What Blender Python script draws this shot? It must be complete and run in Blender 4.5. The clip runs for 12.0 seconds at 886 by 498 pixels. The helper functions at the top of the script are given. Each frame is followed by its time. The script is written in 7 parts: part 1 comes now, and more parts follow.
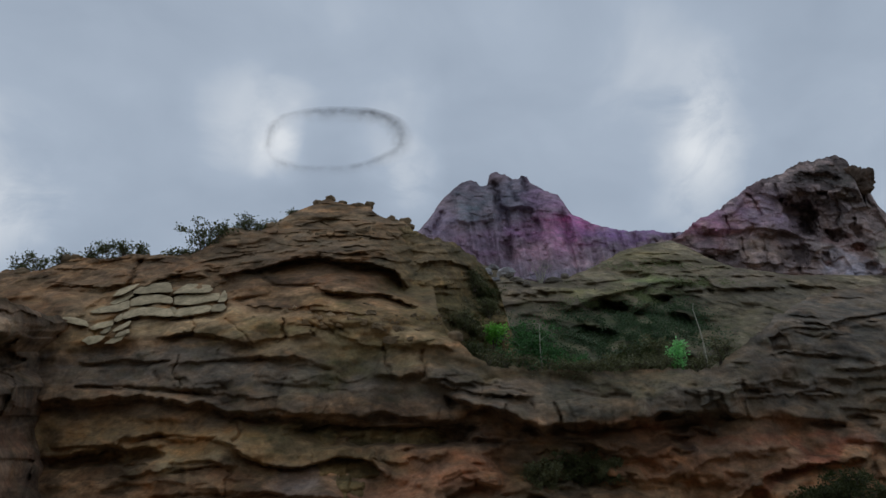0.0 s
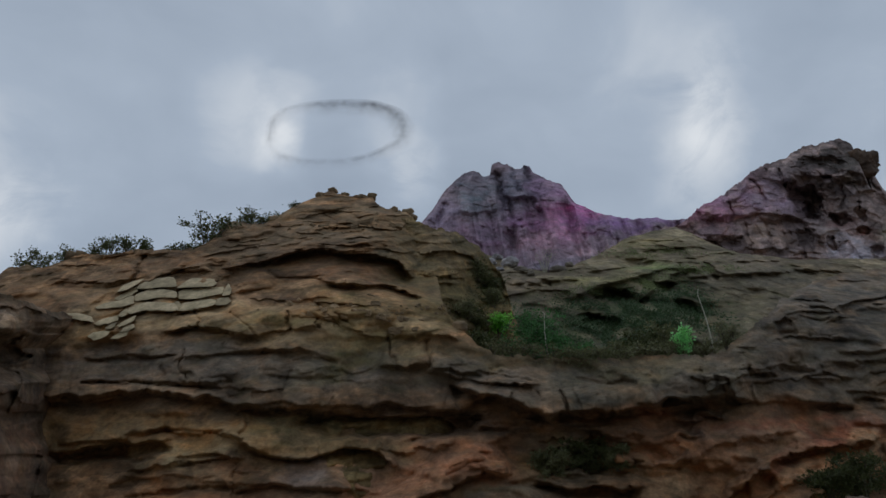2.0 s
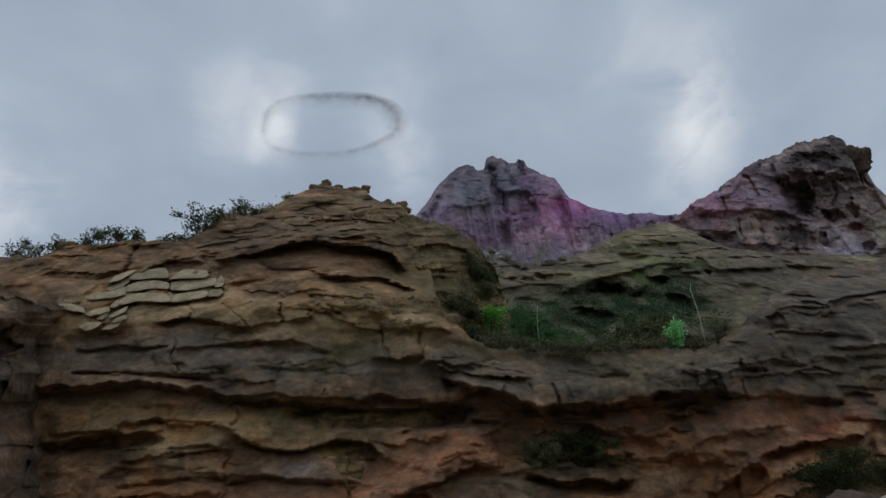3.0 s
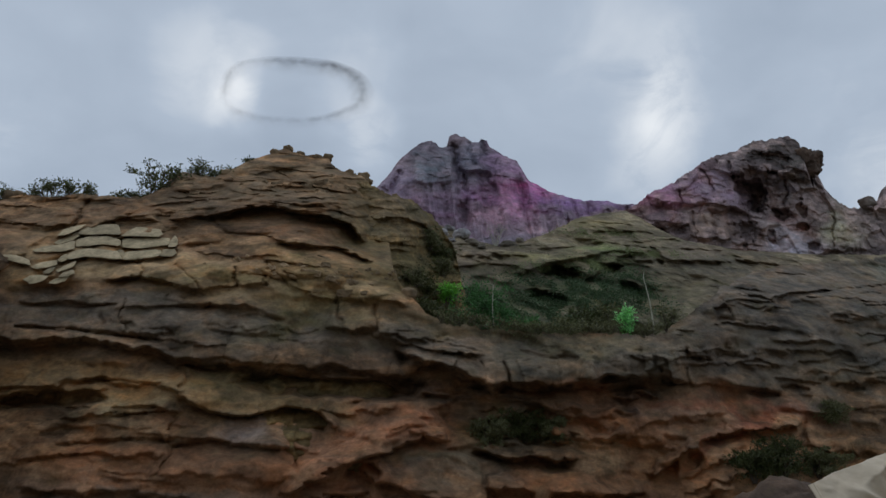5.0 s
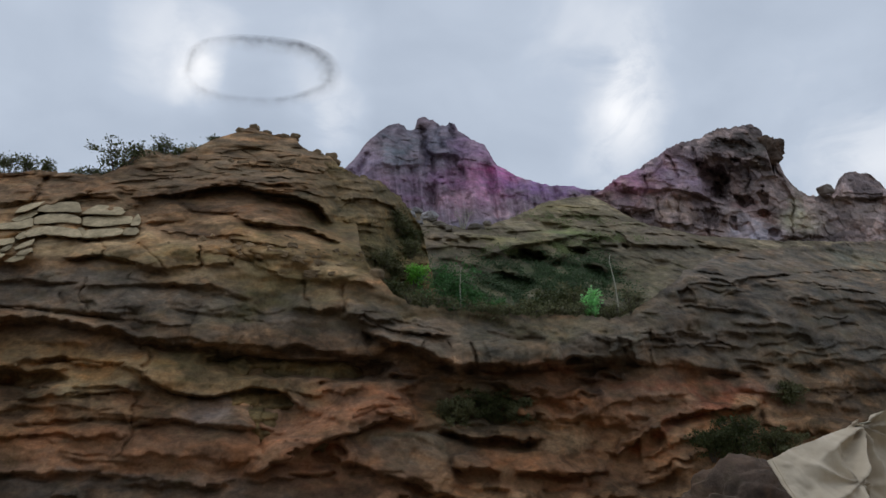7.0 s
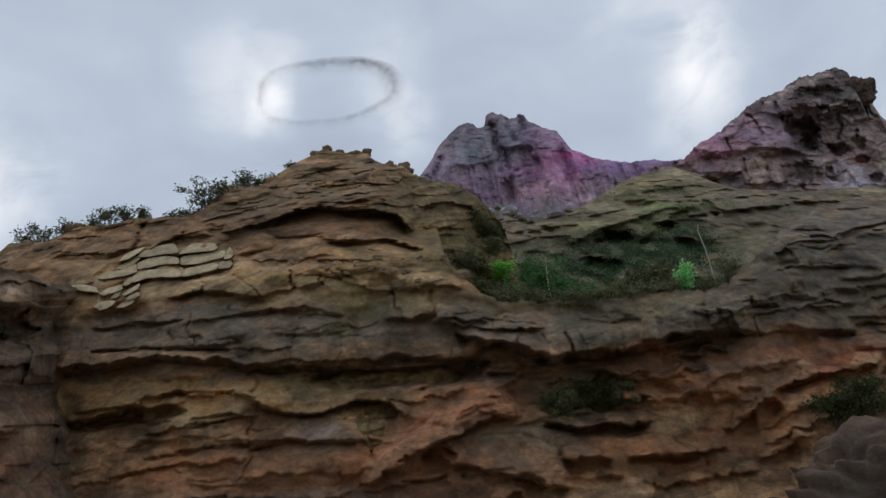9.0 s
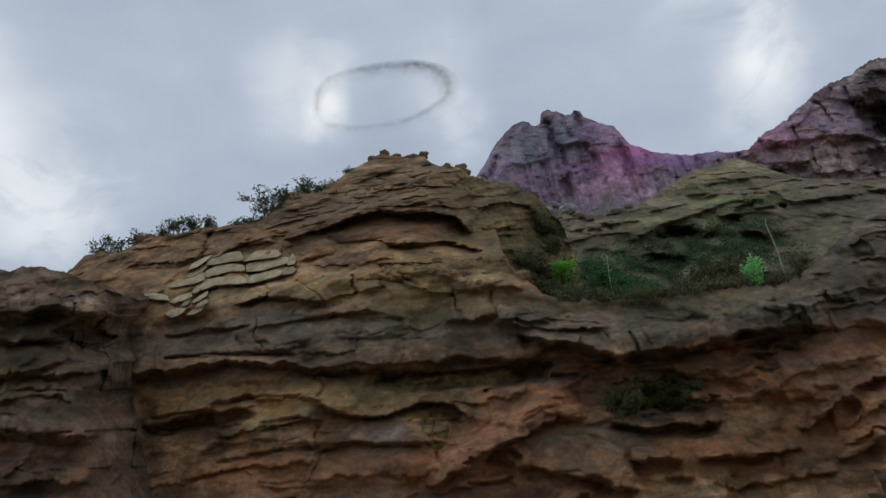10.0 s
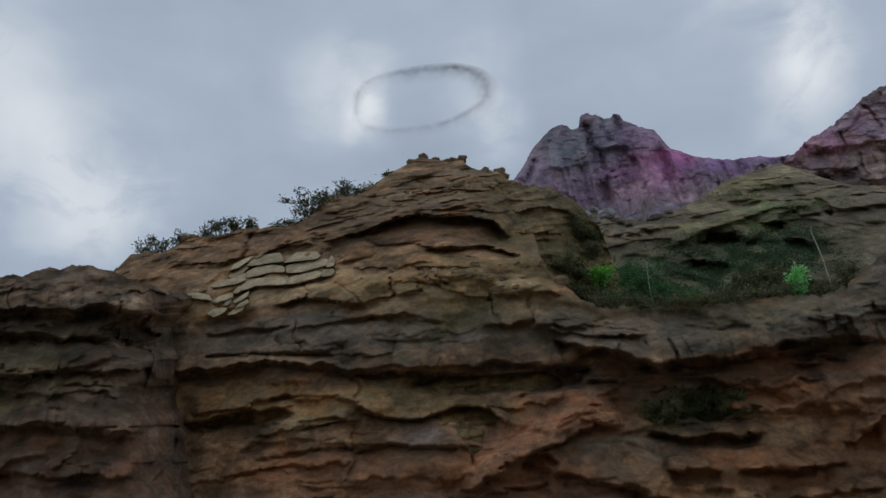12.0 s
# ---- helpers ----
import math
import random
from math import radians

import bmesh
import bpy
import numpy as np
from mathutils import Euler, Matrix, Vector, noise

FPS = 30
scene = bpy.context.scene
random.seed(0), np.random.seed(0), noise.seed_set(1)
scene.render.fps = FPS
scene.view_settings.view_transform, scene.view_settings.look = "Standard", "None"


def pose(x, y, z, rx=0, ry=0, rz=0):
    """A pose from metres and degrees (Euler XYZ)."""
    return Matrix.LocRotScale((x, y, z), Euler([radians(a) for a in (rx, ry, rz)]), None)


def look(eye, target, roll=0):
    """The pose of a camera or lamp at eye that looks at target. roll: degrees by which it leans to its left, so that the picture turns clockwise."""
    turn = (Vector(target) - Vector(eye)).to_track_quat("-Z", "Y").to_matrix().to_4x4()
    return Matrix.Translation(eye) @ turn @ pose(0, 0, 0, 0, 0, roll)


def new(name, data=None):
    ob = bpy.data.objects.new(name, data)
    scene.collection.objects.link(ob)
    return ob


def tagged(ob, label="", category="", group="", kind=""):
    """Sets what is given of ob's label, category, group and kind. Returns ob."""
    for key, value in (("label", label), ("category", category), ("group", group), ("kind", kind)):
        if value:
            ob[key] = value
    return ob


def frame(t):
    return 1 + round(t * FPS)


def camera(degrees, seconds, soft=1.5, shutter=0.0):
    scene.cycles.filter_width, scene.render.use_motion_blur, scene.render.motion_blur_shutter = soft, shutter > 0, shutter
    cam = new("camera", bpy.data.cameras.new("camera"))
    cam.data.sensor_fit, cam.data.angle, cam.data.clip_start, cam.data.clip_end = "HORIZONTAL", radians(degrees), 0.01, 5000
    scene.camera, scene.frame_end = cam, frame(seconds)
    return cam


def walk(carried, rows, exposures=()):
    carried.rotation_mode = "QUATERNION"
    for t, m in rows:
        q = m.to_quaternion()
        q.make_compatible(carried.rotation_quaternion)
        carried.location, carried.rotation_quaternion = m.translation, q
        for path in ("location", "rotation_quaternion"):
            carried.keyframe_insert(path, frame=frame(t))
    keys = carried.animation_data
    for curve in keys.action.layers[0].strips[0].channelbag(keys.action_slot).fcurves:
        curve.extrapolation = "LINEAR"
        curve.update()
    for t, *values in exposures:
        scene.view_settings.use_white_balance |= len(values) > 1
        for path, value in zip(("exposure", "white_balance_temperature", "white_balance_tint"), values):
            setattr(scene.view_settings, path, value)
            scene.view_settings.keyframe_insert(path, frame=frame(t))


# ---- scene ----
# ---------------------------------------------------------------- camera
cam = camera(62.69, 12.0)
# seconds, place, turn
PATH = [
    (0.0, 0.000, 0.000, 2.200, 114.000, -0.000, 0.000),
    (0.5, 0.022, -0.034, 2.191, 113.951, 0.162, 0.214),
    (1.0, 0.012, 0.072, 2.201, 113.851, 0.430, 0.452),
    (1.5, 0.019, 0.088, 2.160, 113.639, 0.648, 0.612),
    (2.0, 0.023, 0.096, 2.158, 113.334, 0.783, 0.667),
    (2.5, 0.034, 0.135, 2.141, 113.057, 0.810, 0.526),
    (4.5, -0.022, 0.146, 2.088, 111.765, -0.851, -3.074),
    (5.0, -0.104, 0.177, 2.049, 111.026, -1.346, -4.425),
    (5.5, -0.176, 0.246, 2.010, 110.275, -1.727, -5.651),
    (6.0, -0.182, 0.237, 1.968, 109.868, -1.810, -6.745),
    (6.5, -0.171, 0.243, 1.955, 109.827, -1.455, -7.465),
    (8.5, -0.051, 0.180, 1.969, 109.788, 3.227, -1.379),
    (9.0, 0.021, 0.160, 1.961, 109.857, 3.861, 1.874),
    (9.5, -0.026, 0.145, 2.023, 109.947, 3.877, 4.549),
    (10.0, -0.038, 0.128, 2.020, 110.193, 3.697, 6.676),
    (10.5, -0.045, 0.090, 2.031, 110.379, 3.236, 8.022),
    (11.0, -0.069, 0.082, 2.014, 110.542, 2.750, 8.788),
    (11.5, -0.105, 0.073, 2.036, 110.572, 2.354, 9.042),
    (12.0, -0.104, 0.029, 2.050, 110.524, 2.032, 9.091),
]
walk(cam, [(t, pose(x, y, z, a, b, c)) for t, x, y, z, a, b, c in PATH],
     exposures=[(0.0, -0.24, 6460, 10), (2.5, -0.27, 6470, 10), (4.5, -0.14, 6490, 10), (5.5, 0.0, 6540, 10), (6.5, 0.16, 6660, 12), (8.5, 0.16, 6700, 12), (9.5, 0.1, 6700, 12), (10.5, -0.1, 6560, 10), (12.0, -0.2, 6480, 10)])

# ---------------------------------------------------------------- sky and sun
SUN_AZ, SUN_EL = radians(-20), radians(62)
world = bpy.data.worlds.new("sky")
scene.world = world
world.use_nodes = True
wt = world.node_tree
wt.nodes.clear()


def wnode(kind, **values):
    n = wt.nodes.new(kind)
    for key, value in values.items():
        n.inputs[int(key[1:])].default_value = value
    return n


out = wnode("ShaderNodeOutputWorld")
bg = wnode("ShaderNodeBackground")
bg.inputs[1].default_value = 0.1
sky = wnode("ShaderNodeTexSky")
sky.sky_type, sky.sun_disc = "NISHITA", False
sky.sun_elevation, sky.sun_rotation = SUN_EL, SUN_AZ
coord = wnode("ShaderNodeTexCoord")
wmap = wnode("ShaderNodeMapping")
wmap.inputs["Scale"].default_value = (1.0, 1.0, 1.5)
wt.links.new(coord.outputs["Generated"], wmap.inputs[0])


def cloud_noise(scale, detail, rough, distortion, offset):
    m = wnode("ShaderNodeMapping")
    m.inputs["Location"].default_value = offset
    n = wnode("ShaderNodeTexNoise")
    n.inputs["Scale"].default_value, n.inputs["Detail"].default_value = scale, detail
    n.inputs["Roughness"].default_value, n.inputs["Distortion"].default_value = rough, distortion
    wt.links.new(wmap.outputs[0], m.inputs[0])
    wt.links.new(m.outputs[0], n.inputs["Vector"])
    return n.outputs["Fac"]


def wmath(op, a, b, clamp=False):
    n = wt.nodes.new("ShaderNodeMath")
    n.operation, n.use_clamp = op, clamp
    for i, v in enumerate((a, b)):
        if isinstance(v, (int, float)):
            n.inputs[i].default_value = v
        else:
            wt.links.new(v, n.inputs[i])
    return n.outputs[0]


def thin_patch(direction, width):
    """How thin the cloud deck is towards a direction: 1 in the middle of the gap, 0 away from it."""
    n = wt.nodes.new("ShaderNodeVectorMath")
    n.operation = "DOT_PRODUCT"
    wt.links.new(warp, n.inputs[0])
    n.inputs[1].default_value = Vector(direction).normalized()
    r = wt.nodes.new("ShaderNodeMapRange")
    r.interpolation_type = "LINEAR"
    r.inputs["From Min"].default_value = math.cos(radians(width))
    r.inputs["From Max"].default_value = 1.0
    wt.links.new(n.outputs["Value"], r.inputs["Value"])
    return wmath("POWER", r.outputs[0], 2.0)


# the direction, bent a little by noise, so that the thin patches of cloud have ragged outlines
wn = wnode("ShaderNodeTexNoise")
wn.inputs["Scale"].default_value, wn.inputs["Detail"].default_value = 4.0, 6.0
wt.links.new(coord.outputs["Generated"], wn.inputs["Vector"])
sub = wt.nodes.new("ShaderNodeVectorMath")
sub.operation = "SUBTRACT"
wt.links.new(wn.outputs["Color"], sub.inputs[0])
sub.inputs[1].default_value = (0.5, 0.5, 0.5)
mad = wt.nodes.new("ShaderNodeVectorMath")
mad.operation = "MULTIPLY_ADD"
wt.links.new(sub.outputs[0], mad.inputs[0])
mad.inputs[1].default_value = (0.18, 0.18, 0.18)
wt.links.new(coord.outputs["Generated"], mad.inputs[2])
nrm = wt.nodes.new("ShaderNodeVectorMath")
nrm.operation = "NORMALIZE"
wt.links.new(mad.outputs[0], nrm.inputs[0])
warp = nrm.outputs[0]

deck = wmath("MULTIPLY", wmath("SUBTRACT", cloud_noise(2.2, 4.0, 0.45, 0.4, (3.1, 0.4, 1.7)), 0.5), 0.9)
fine = wmath("MULTIPLY", wmath("SUBTRACT", cloud_noise(6.0, 6.0, 0.5, 0.4, (0.7, 2.2, 5.0)), 0.5), 0.5)
level = wmath("ADD", wmath("ADD", deck, fine), 0.31)
torn = wmath("ADD", wmath("MULTIPLY", cloud_noise(9.0, 7.0, 0.6, 0.6, (5.2, 1.1, 0.3)), 2.6), -0.3, True)
for d, wide, gain in [
    ((-0.232, 1.0, 0.605), 3.2, 0.34), ((-0.290, 1.0, 0.654), 7, 0.22), ((-0.058, 1.0, 0.568), 4, 0.3), ((-0.043, 1.0, 0.531), 7, 0.12),
    ((0.435, 1.0, 0.640), 4.5, 0.26), ((0.411, 1.0, 0.564), 6, 0.26), ((0.436, 1.0, 0.727), 6, 0.15), ((0.788, 1.0, 0.621), 11, 0.18),
    ((0.838, 1.0, 0.557), 7, 0.14), ((0.371, 1.0, 0.805), 8, 0.12), ((-0.902, 1.0, 0.847), 8, 0.26), ((-0.799, 1.0, 0.563), 7, 0.32),
    ((-0.714, 1.0, 0.477), 6, 0.22), ((-0.923, 1.0, 0.689), 8, 0.22), ((0.494, 1.0, 0.653), 6, 0.16), ((-0.065, 1.0, 0.684), 4.5, 0.18),
    ((-0.683, 1.0, 0.583), 7, 0.2),
]:
    level = wmath("ADD", level, wmath("MULTIPLY", wmath("MULTIPLY", thin_patch(d, wide), gain * 1.1), torn))
ramp = wnode("ShaderNodeValToRGB")
el = ramp.color_ramp.elements
el[0].position, el[0].color = 0.0, (3.2, 3.9, 4.9, 1)
el[1].position, el[1].color = 1.0, (8.8, 9.2, 9.6, 1)
mid = el.new(0.42)
mid.color = (4.5, 5.3, 6.4, 1)
wt.links.new(level, ramp.inputs[0])
mix = wt.nodes.new("ShaderNodeMix")
mix.data_type = "RGBA"
mix.inputs[0].default_value = 0.96
wt.links.new(sky.outputs[0], mix.inputs[6])
wt.links.new(ramp.outputs[0], mix.inputs[7])
wt.links.new(mix.outputs[2], bg.inputs[0])
wt.links.new(bg.outputs[0], out.inputs[0])

sun = new("sun", bpy.data.lights.new("sun", "SUN"))
sun.data.energy, sun.data.angle, sun.data.color = 0.5, radians(40), (1.0, 0.96, 0.9)
sun.matrix_world = look((0, 0, 60), (math.sin(SUN_AZ) * -40, -20, 0))


# ---------------------------------------------------------------- noise in arrays
def scramble(h):
    h = h & 0xFFFFFFFF
    h = ((h ^ (h >> 13)) * 1274126177) & 0xFFFFFFFF
    return ((h ^ (h >> 16)) & 0xFFFFFF) / 16777215.0


def lattice(ix, iy, iz, seed):
    """A random number from 0 to 1 for each cell."""
    return scramble(ix.astype(np.int64) * 374761393 + iy.astype(np.int64) * 668265263 + iz.astype(np.int64) * 1274126177 + seed * 974634777)


def cells(a, prime):
    """The two cells on either side of a, ready for scrambling, and the weight of the second."""
    i = np.floor(a)
    f = a - i
    h = i.astype(np.int64) * prime
    return (h, h + prime), f * f * f * (f * (f * 6 - 15) + 10)


def vnoise(x, y, z, seed=0):
    """Smooth noise from -1 to 1. A plain number for z picks one sheet of it."""
    (x0, x1), f = cells(np.asarray(x, float), 374761393)
    (y0, y1), g = cells(np.asarray(y, float), 668265263)
    base = seed * 974634777
    if isinstance(z, (int, float)):
        base += int(round(z * 10)) * 1274126177
        low = scramble(x0 + y0 + base) * (1 - f) + scramble(x1 + y0 + base) * f
        top = scramble(x0 + y1 + base) * (1 - f) + scramble(x1 + y1 + base) * f
        return (low * (1 - g) + top * g) * 2 - 1
    zs, h = cells(np.asarray(z, float), 1274126177)
    sheets = []
    for k in zs:
        low = scramble(x0 + y0 + k + base) * (1 - f) + scramble(x1 + y0 + k + base) * f
        top = scramble(x0 + y1 + k + base) * (1 - f) + scramble(x1 + y1 + k + base) * f
        sheets.append(low * (1 - g) + top * g)
    return (sheets[0] * (1 - h) + sheets[1] * h) * 2 - 1


def fbm(x, y, z, octaves=4, gain=0.5, seed=0):
    total, amp, k = 0, 1.0, 1.0
    for i in range(octaves):
        total = total + amp * vnoise(x * k, y * k, z * k, seed + i * 7)
        amp, k = amp * gain, k * 2.03
    return total


def ridged(x, y, z, octaves=4, seed=0):
    total, amp, k = 0, 1.0, 1.0
    for i in range(octaves):
        total = total + amp * (1 - 2 * np.abs(vnoise(x * k, y * k, z * k, seed + i * 7)))
        amp, k = amp * 0.5, k * 2.03
    return total


def smooth(a, lo, hi):
    t = np.clip((a - lo) / (hi - lo), 0, 1)
    return t * t * (3 - 2 * t)


def line(points, x):
    pts = sorted(points)
    return np.interp(x, [p[0] for p in pts], [p[1] for p in pts])


# ---------------------------------------------------------------- materials
def material(name):
    m = bpy.data.materials.new(name)
    m.use_nodes = True
    t = m.node_tree
    return m, t, t.nodes["Principled BSDF"]


def tex(t, kind, vector, **values):
    n = t.nodes.new(kind)
    for key, value in values.items():
        n.inputs[key.replace("_", " ")].default_value = value
    if vector is not None:
        t.links.new(vector, n.inputs["Vector"])
    return n


def mixed(t, mode, factor, a, b):
    n = t.nodes.new("ShaderNodeMix")
    n.data_type, n.blend_type, n.clamp_factor = "RGBA", mode, True
    for i, v in ((0, factor), (6, a), (7, b)):
        if isinstance(v, (int, float)):
            n.inputs[i].default_value = v
        elif isinstance(v, tuple):
            n.inputs[i].default_value = v
        else:
            t.links.new(v, n.inputs[i])
    return n.outputs[2]


def ramped(t, value, *stops):
    n = t.nodes.new("ShaderNodeValToRGB")
    e = n.color_ramp.elements
    for i, (p, v) in enumerate(stops):
        s = e[i] if i < 2 else e.new(p)
        s.position, s.color = p, (*((v,) * 3 if isinstance(v, (int, float)) else v), 1)
    t.links.new(value, n.inputs[0])
    return n.outputs[0]


def rock_material(name, size, relief, moss=0.0, vary=0.9, dark=0.5):
    """Layered weathered rock. Its base colour comes with the mesh; grain, stains and lichen are added here."""
    m, t, b = material(name)
    geo = t.nodes.new("ShaderNodeNewGeometry")
    flat = t.nodes.new("ShaderNodeMapping")
    flat.inputs["Scale"].default_value = (0.85 / size, 0.85 / size, 1.45 / size)
    t.links.new(geo.outputs["Position"], flat.inputs[0])
    even = t.nodes.new("ShaderNodeMapping")
    even.inputs["Scale"].default_value = (1 / size,) * 3
    t.links.new(geo.outputs["Position"], even.inputs[0])
    base = t.nodes.new("ShaderNodeAttribute")
    base.attribute_name = "rock_colour"
    band = tex(t, "ShaderNodeTexNoise", flat.outputs[0], Scale=2.3, Detail=8.0, Roughness=0.65)
    stain = tex(t, "ShaderNodeTexNoise", even.outputs[0], Scale=0.55, Detail=7.0, Roughness=0.6, Distortion=0.6)
    grain = tex(t, "ShaderNodeTexNoise", even.outputs[0], Scale=9.0, Detail=9.0, Roughness=0.7)
    speck = tex(t, "ShaderNodeTexVoronoi", even.outputs[0], Scale=6.0)
    col = mixed(t, "MULTIPLY", 0.85, base.outputs["Color"], ramped(t, band.outputs["Fac"], (0.30, 0.62), (0.68, 1.42)))
    hue = tex(t, "ShaderNodeTexNoise", flat.outputs[0], Scale=0.7, Detail=8.0, Roughness=0.62, Distortion=0.8)
    col = mixed(t, "MULTIPLY", vary, col, ramped(t, hue.outputs["Fac"], (0.30, (0.80, 0.87, 0.93)), (0.70, (1.32, 1.06, 0.82)), (0.48, (1.0, 1.0, 1.0))))
    col = mixed(t, "MULTIPLY", 0.9, col, ramped(t, stain.outputs["Fac"], (0.3, (0.68, 0.68, 0.68)), (0.72, (1.4, 1.36, 1.28))))
    mott = tex(t, "ShaderNodeTexNoise", even.outputs[0], Scale=2.6, Detail=10.0, Roughness=0.72, Distortion=0.4)
    col = mixed(t, "MULTIPLY", 0.9, col, ramped(t, mott.outputs["Fac"], (0.32, 0.78), (0.68, 1.28), (0.5, 1.0)))
    col = mixed(t, "MULTIPLY", 0.8, col, ramped(t, grain.outputs["Fac"], (0.25, 0.8), (0.75, 1.2)))
    varnish = tex(t, "ShaderNodeTexNoise", flat.outputs[0], Scale=0.42, Detail=9.0, Roughness=0.66, Distortion=1.2)
    col = mixed(t, "MIX", ramped(t, varnish.outputs["Fac"], (0.50, 0.0), (0.66, dark)), col, mixed(t, "MULTIPLY", 1.0, col, (0.42, 0.45, 0.48, 1)))
    lichen = ramped(t, tex(t, "ShaderNodeTexNoise", even.outputs[0], Scale=2.7, Detail=6.0, Roughness=0.7).outputs["Fac"], (0.62, 0.0), (0.75, 0.55))
    col = mixed(t, "MIX", lichen, col, mixed(t, "MULTIPLY", 1.0, col, (1.55, 1.6, 1.5, 1)))
    if moss:
        green = ramped(t, tex(t, "ShaderNodeTexNoise", even.outputs[0], Scale=0.9, Detail=8.0, Roughness=0.7).outputs["Fac"], (0.5, 0.0), (0.68, moss))
        col = mixed(t, "MIX", green, col, (0.12, 0.115, 0.045, 1))
    t.links.new(col, b.inputs["Base Color"])
    b.inputs["Roughness"].default_value = 0.93
    b.inputs["Specular IOR Level"].default_value = 0.25
    hgt = mixed(t, "ADD", 0.6, grain.outputs["Fac"], band.outputs["Fac"])
    hgt = mixed(t, "ADD", 1.0, hgt, mott.outputs["Fac"])
    hgt = mixed(t, "ADD", 0.25, hgt, speck.outputs["Distance"])
    bump = t.nodes.new("ShaderNodeBump")
    bump.inputs["Strength"].default_value, bump.inputs["Distance"].default_value = 0.8, relief
    t.links.new(hgt, bump.inputs["Height"])
    t.links.new(bump.outputs[0], b.inputs["Normal"])
    return m


ROCK = rock_material("layered_rock", 1.0, 0.05, 0.25, 0.8, 0.85)
ROCK_HILL = rock_material("mossy_rock", 1.5, 0.09, 0.5, 0.35)
ROCK_CRAG = rock_material("crag_rock", 2.4, 0.14, 0.0, 0.45)
ROCK_FAR = rock_material("peak_rock", 5.0, 0.15, 0.0, 0.25)

ROCK_PLAIN, pt, pb = material("plain_rock")
pgeo = pt.nodes.new("ShaderNodeNewGeometry")
pn = tex(pt, "ShaderNodeTexNoise", pgeo.outputs["Position"], Scale=0.4, Detail=9.0, Roughness=0.7)
pt.links.new(ramped(pt, pn.outputs["Fac"], (0.3, (0.10, 0.08, 0.05)), (0.7, (0.26, 0.2, 0.13))), pb.inputs["Base Color"])
pb.inputs["Roughness"].default_value = 0.95
BROWN, OCHRE, PALE, GREY = (0.25, 0.175, 0.11), (0.33, 0.235, 0.125), (0.42, 0.36, 0.22), (0.165, 0.15, 0.13)
RED, MOSS, DARK, ORANGE = (0.31, 0.145, 0.085), (0.125, 0.125, 0.045), (0.10, 0.085, 0.075), (0.38, 0.21, 0.10)

# ---------------------------------------------------------------- rock forms
EYE_LEVEL = np.array([0.0, 0.0, 2.2])


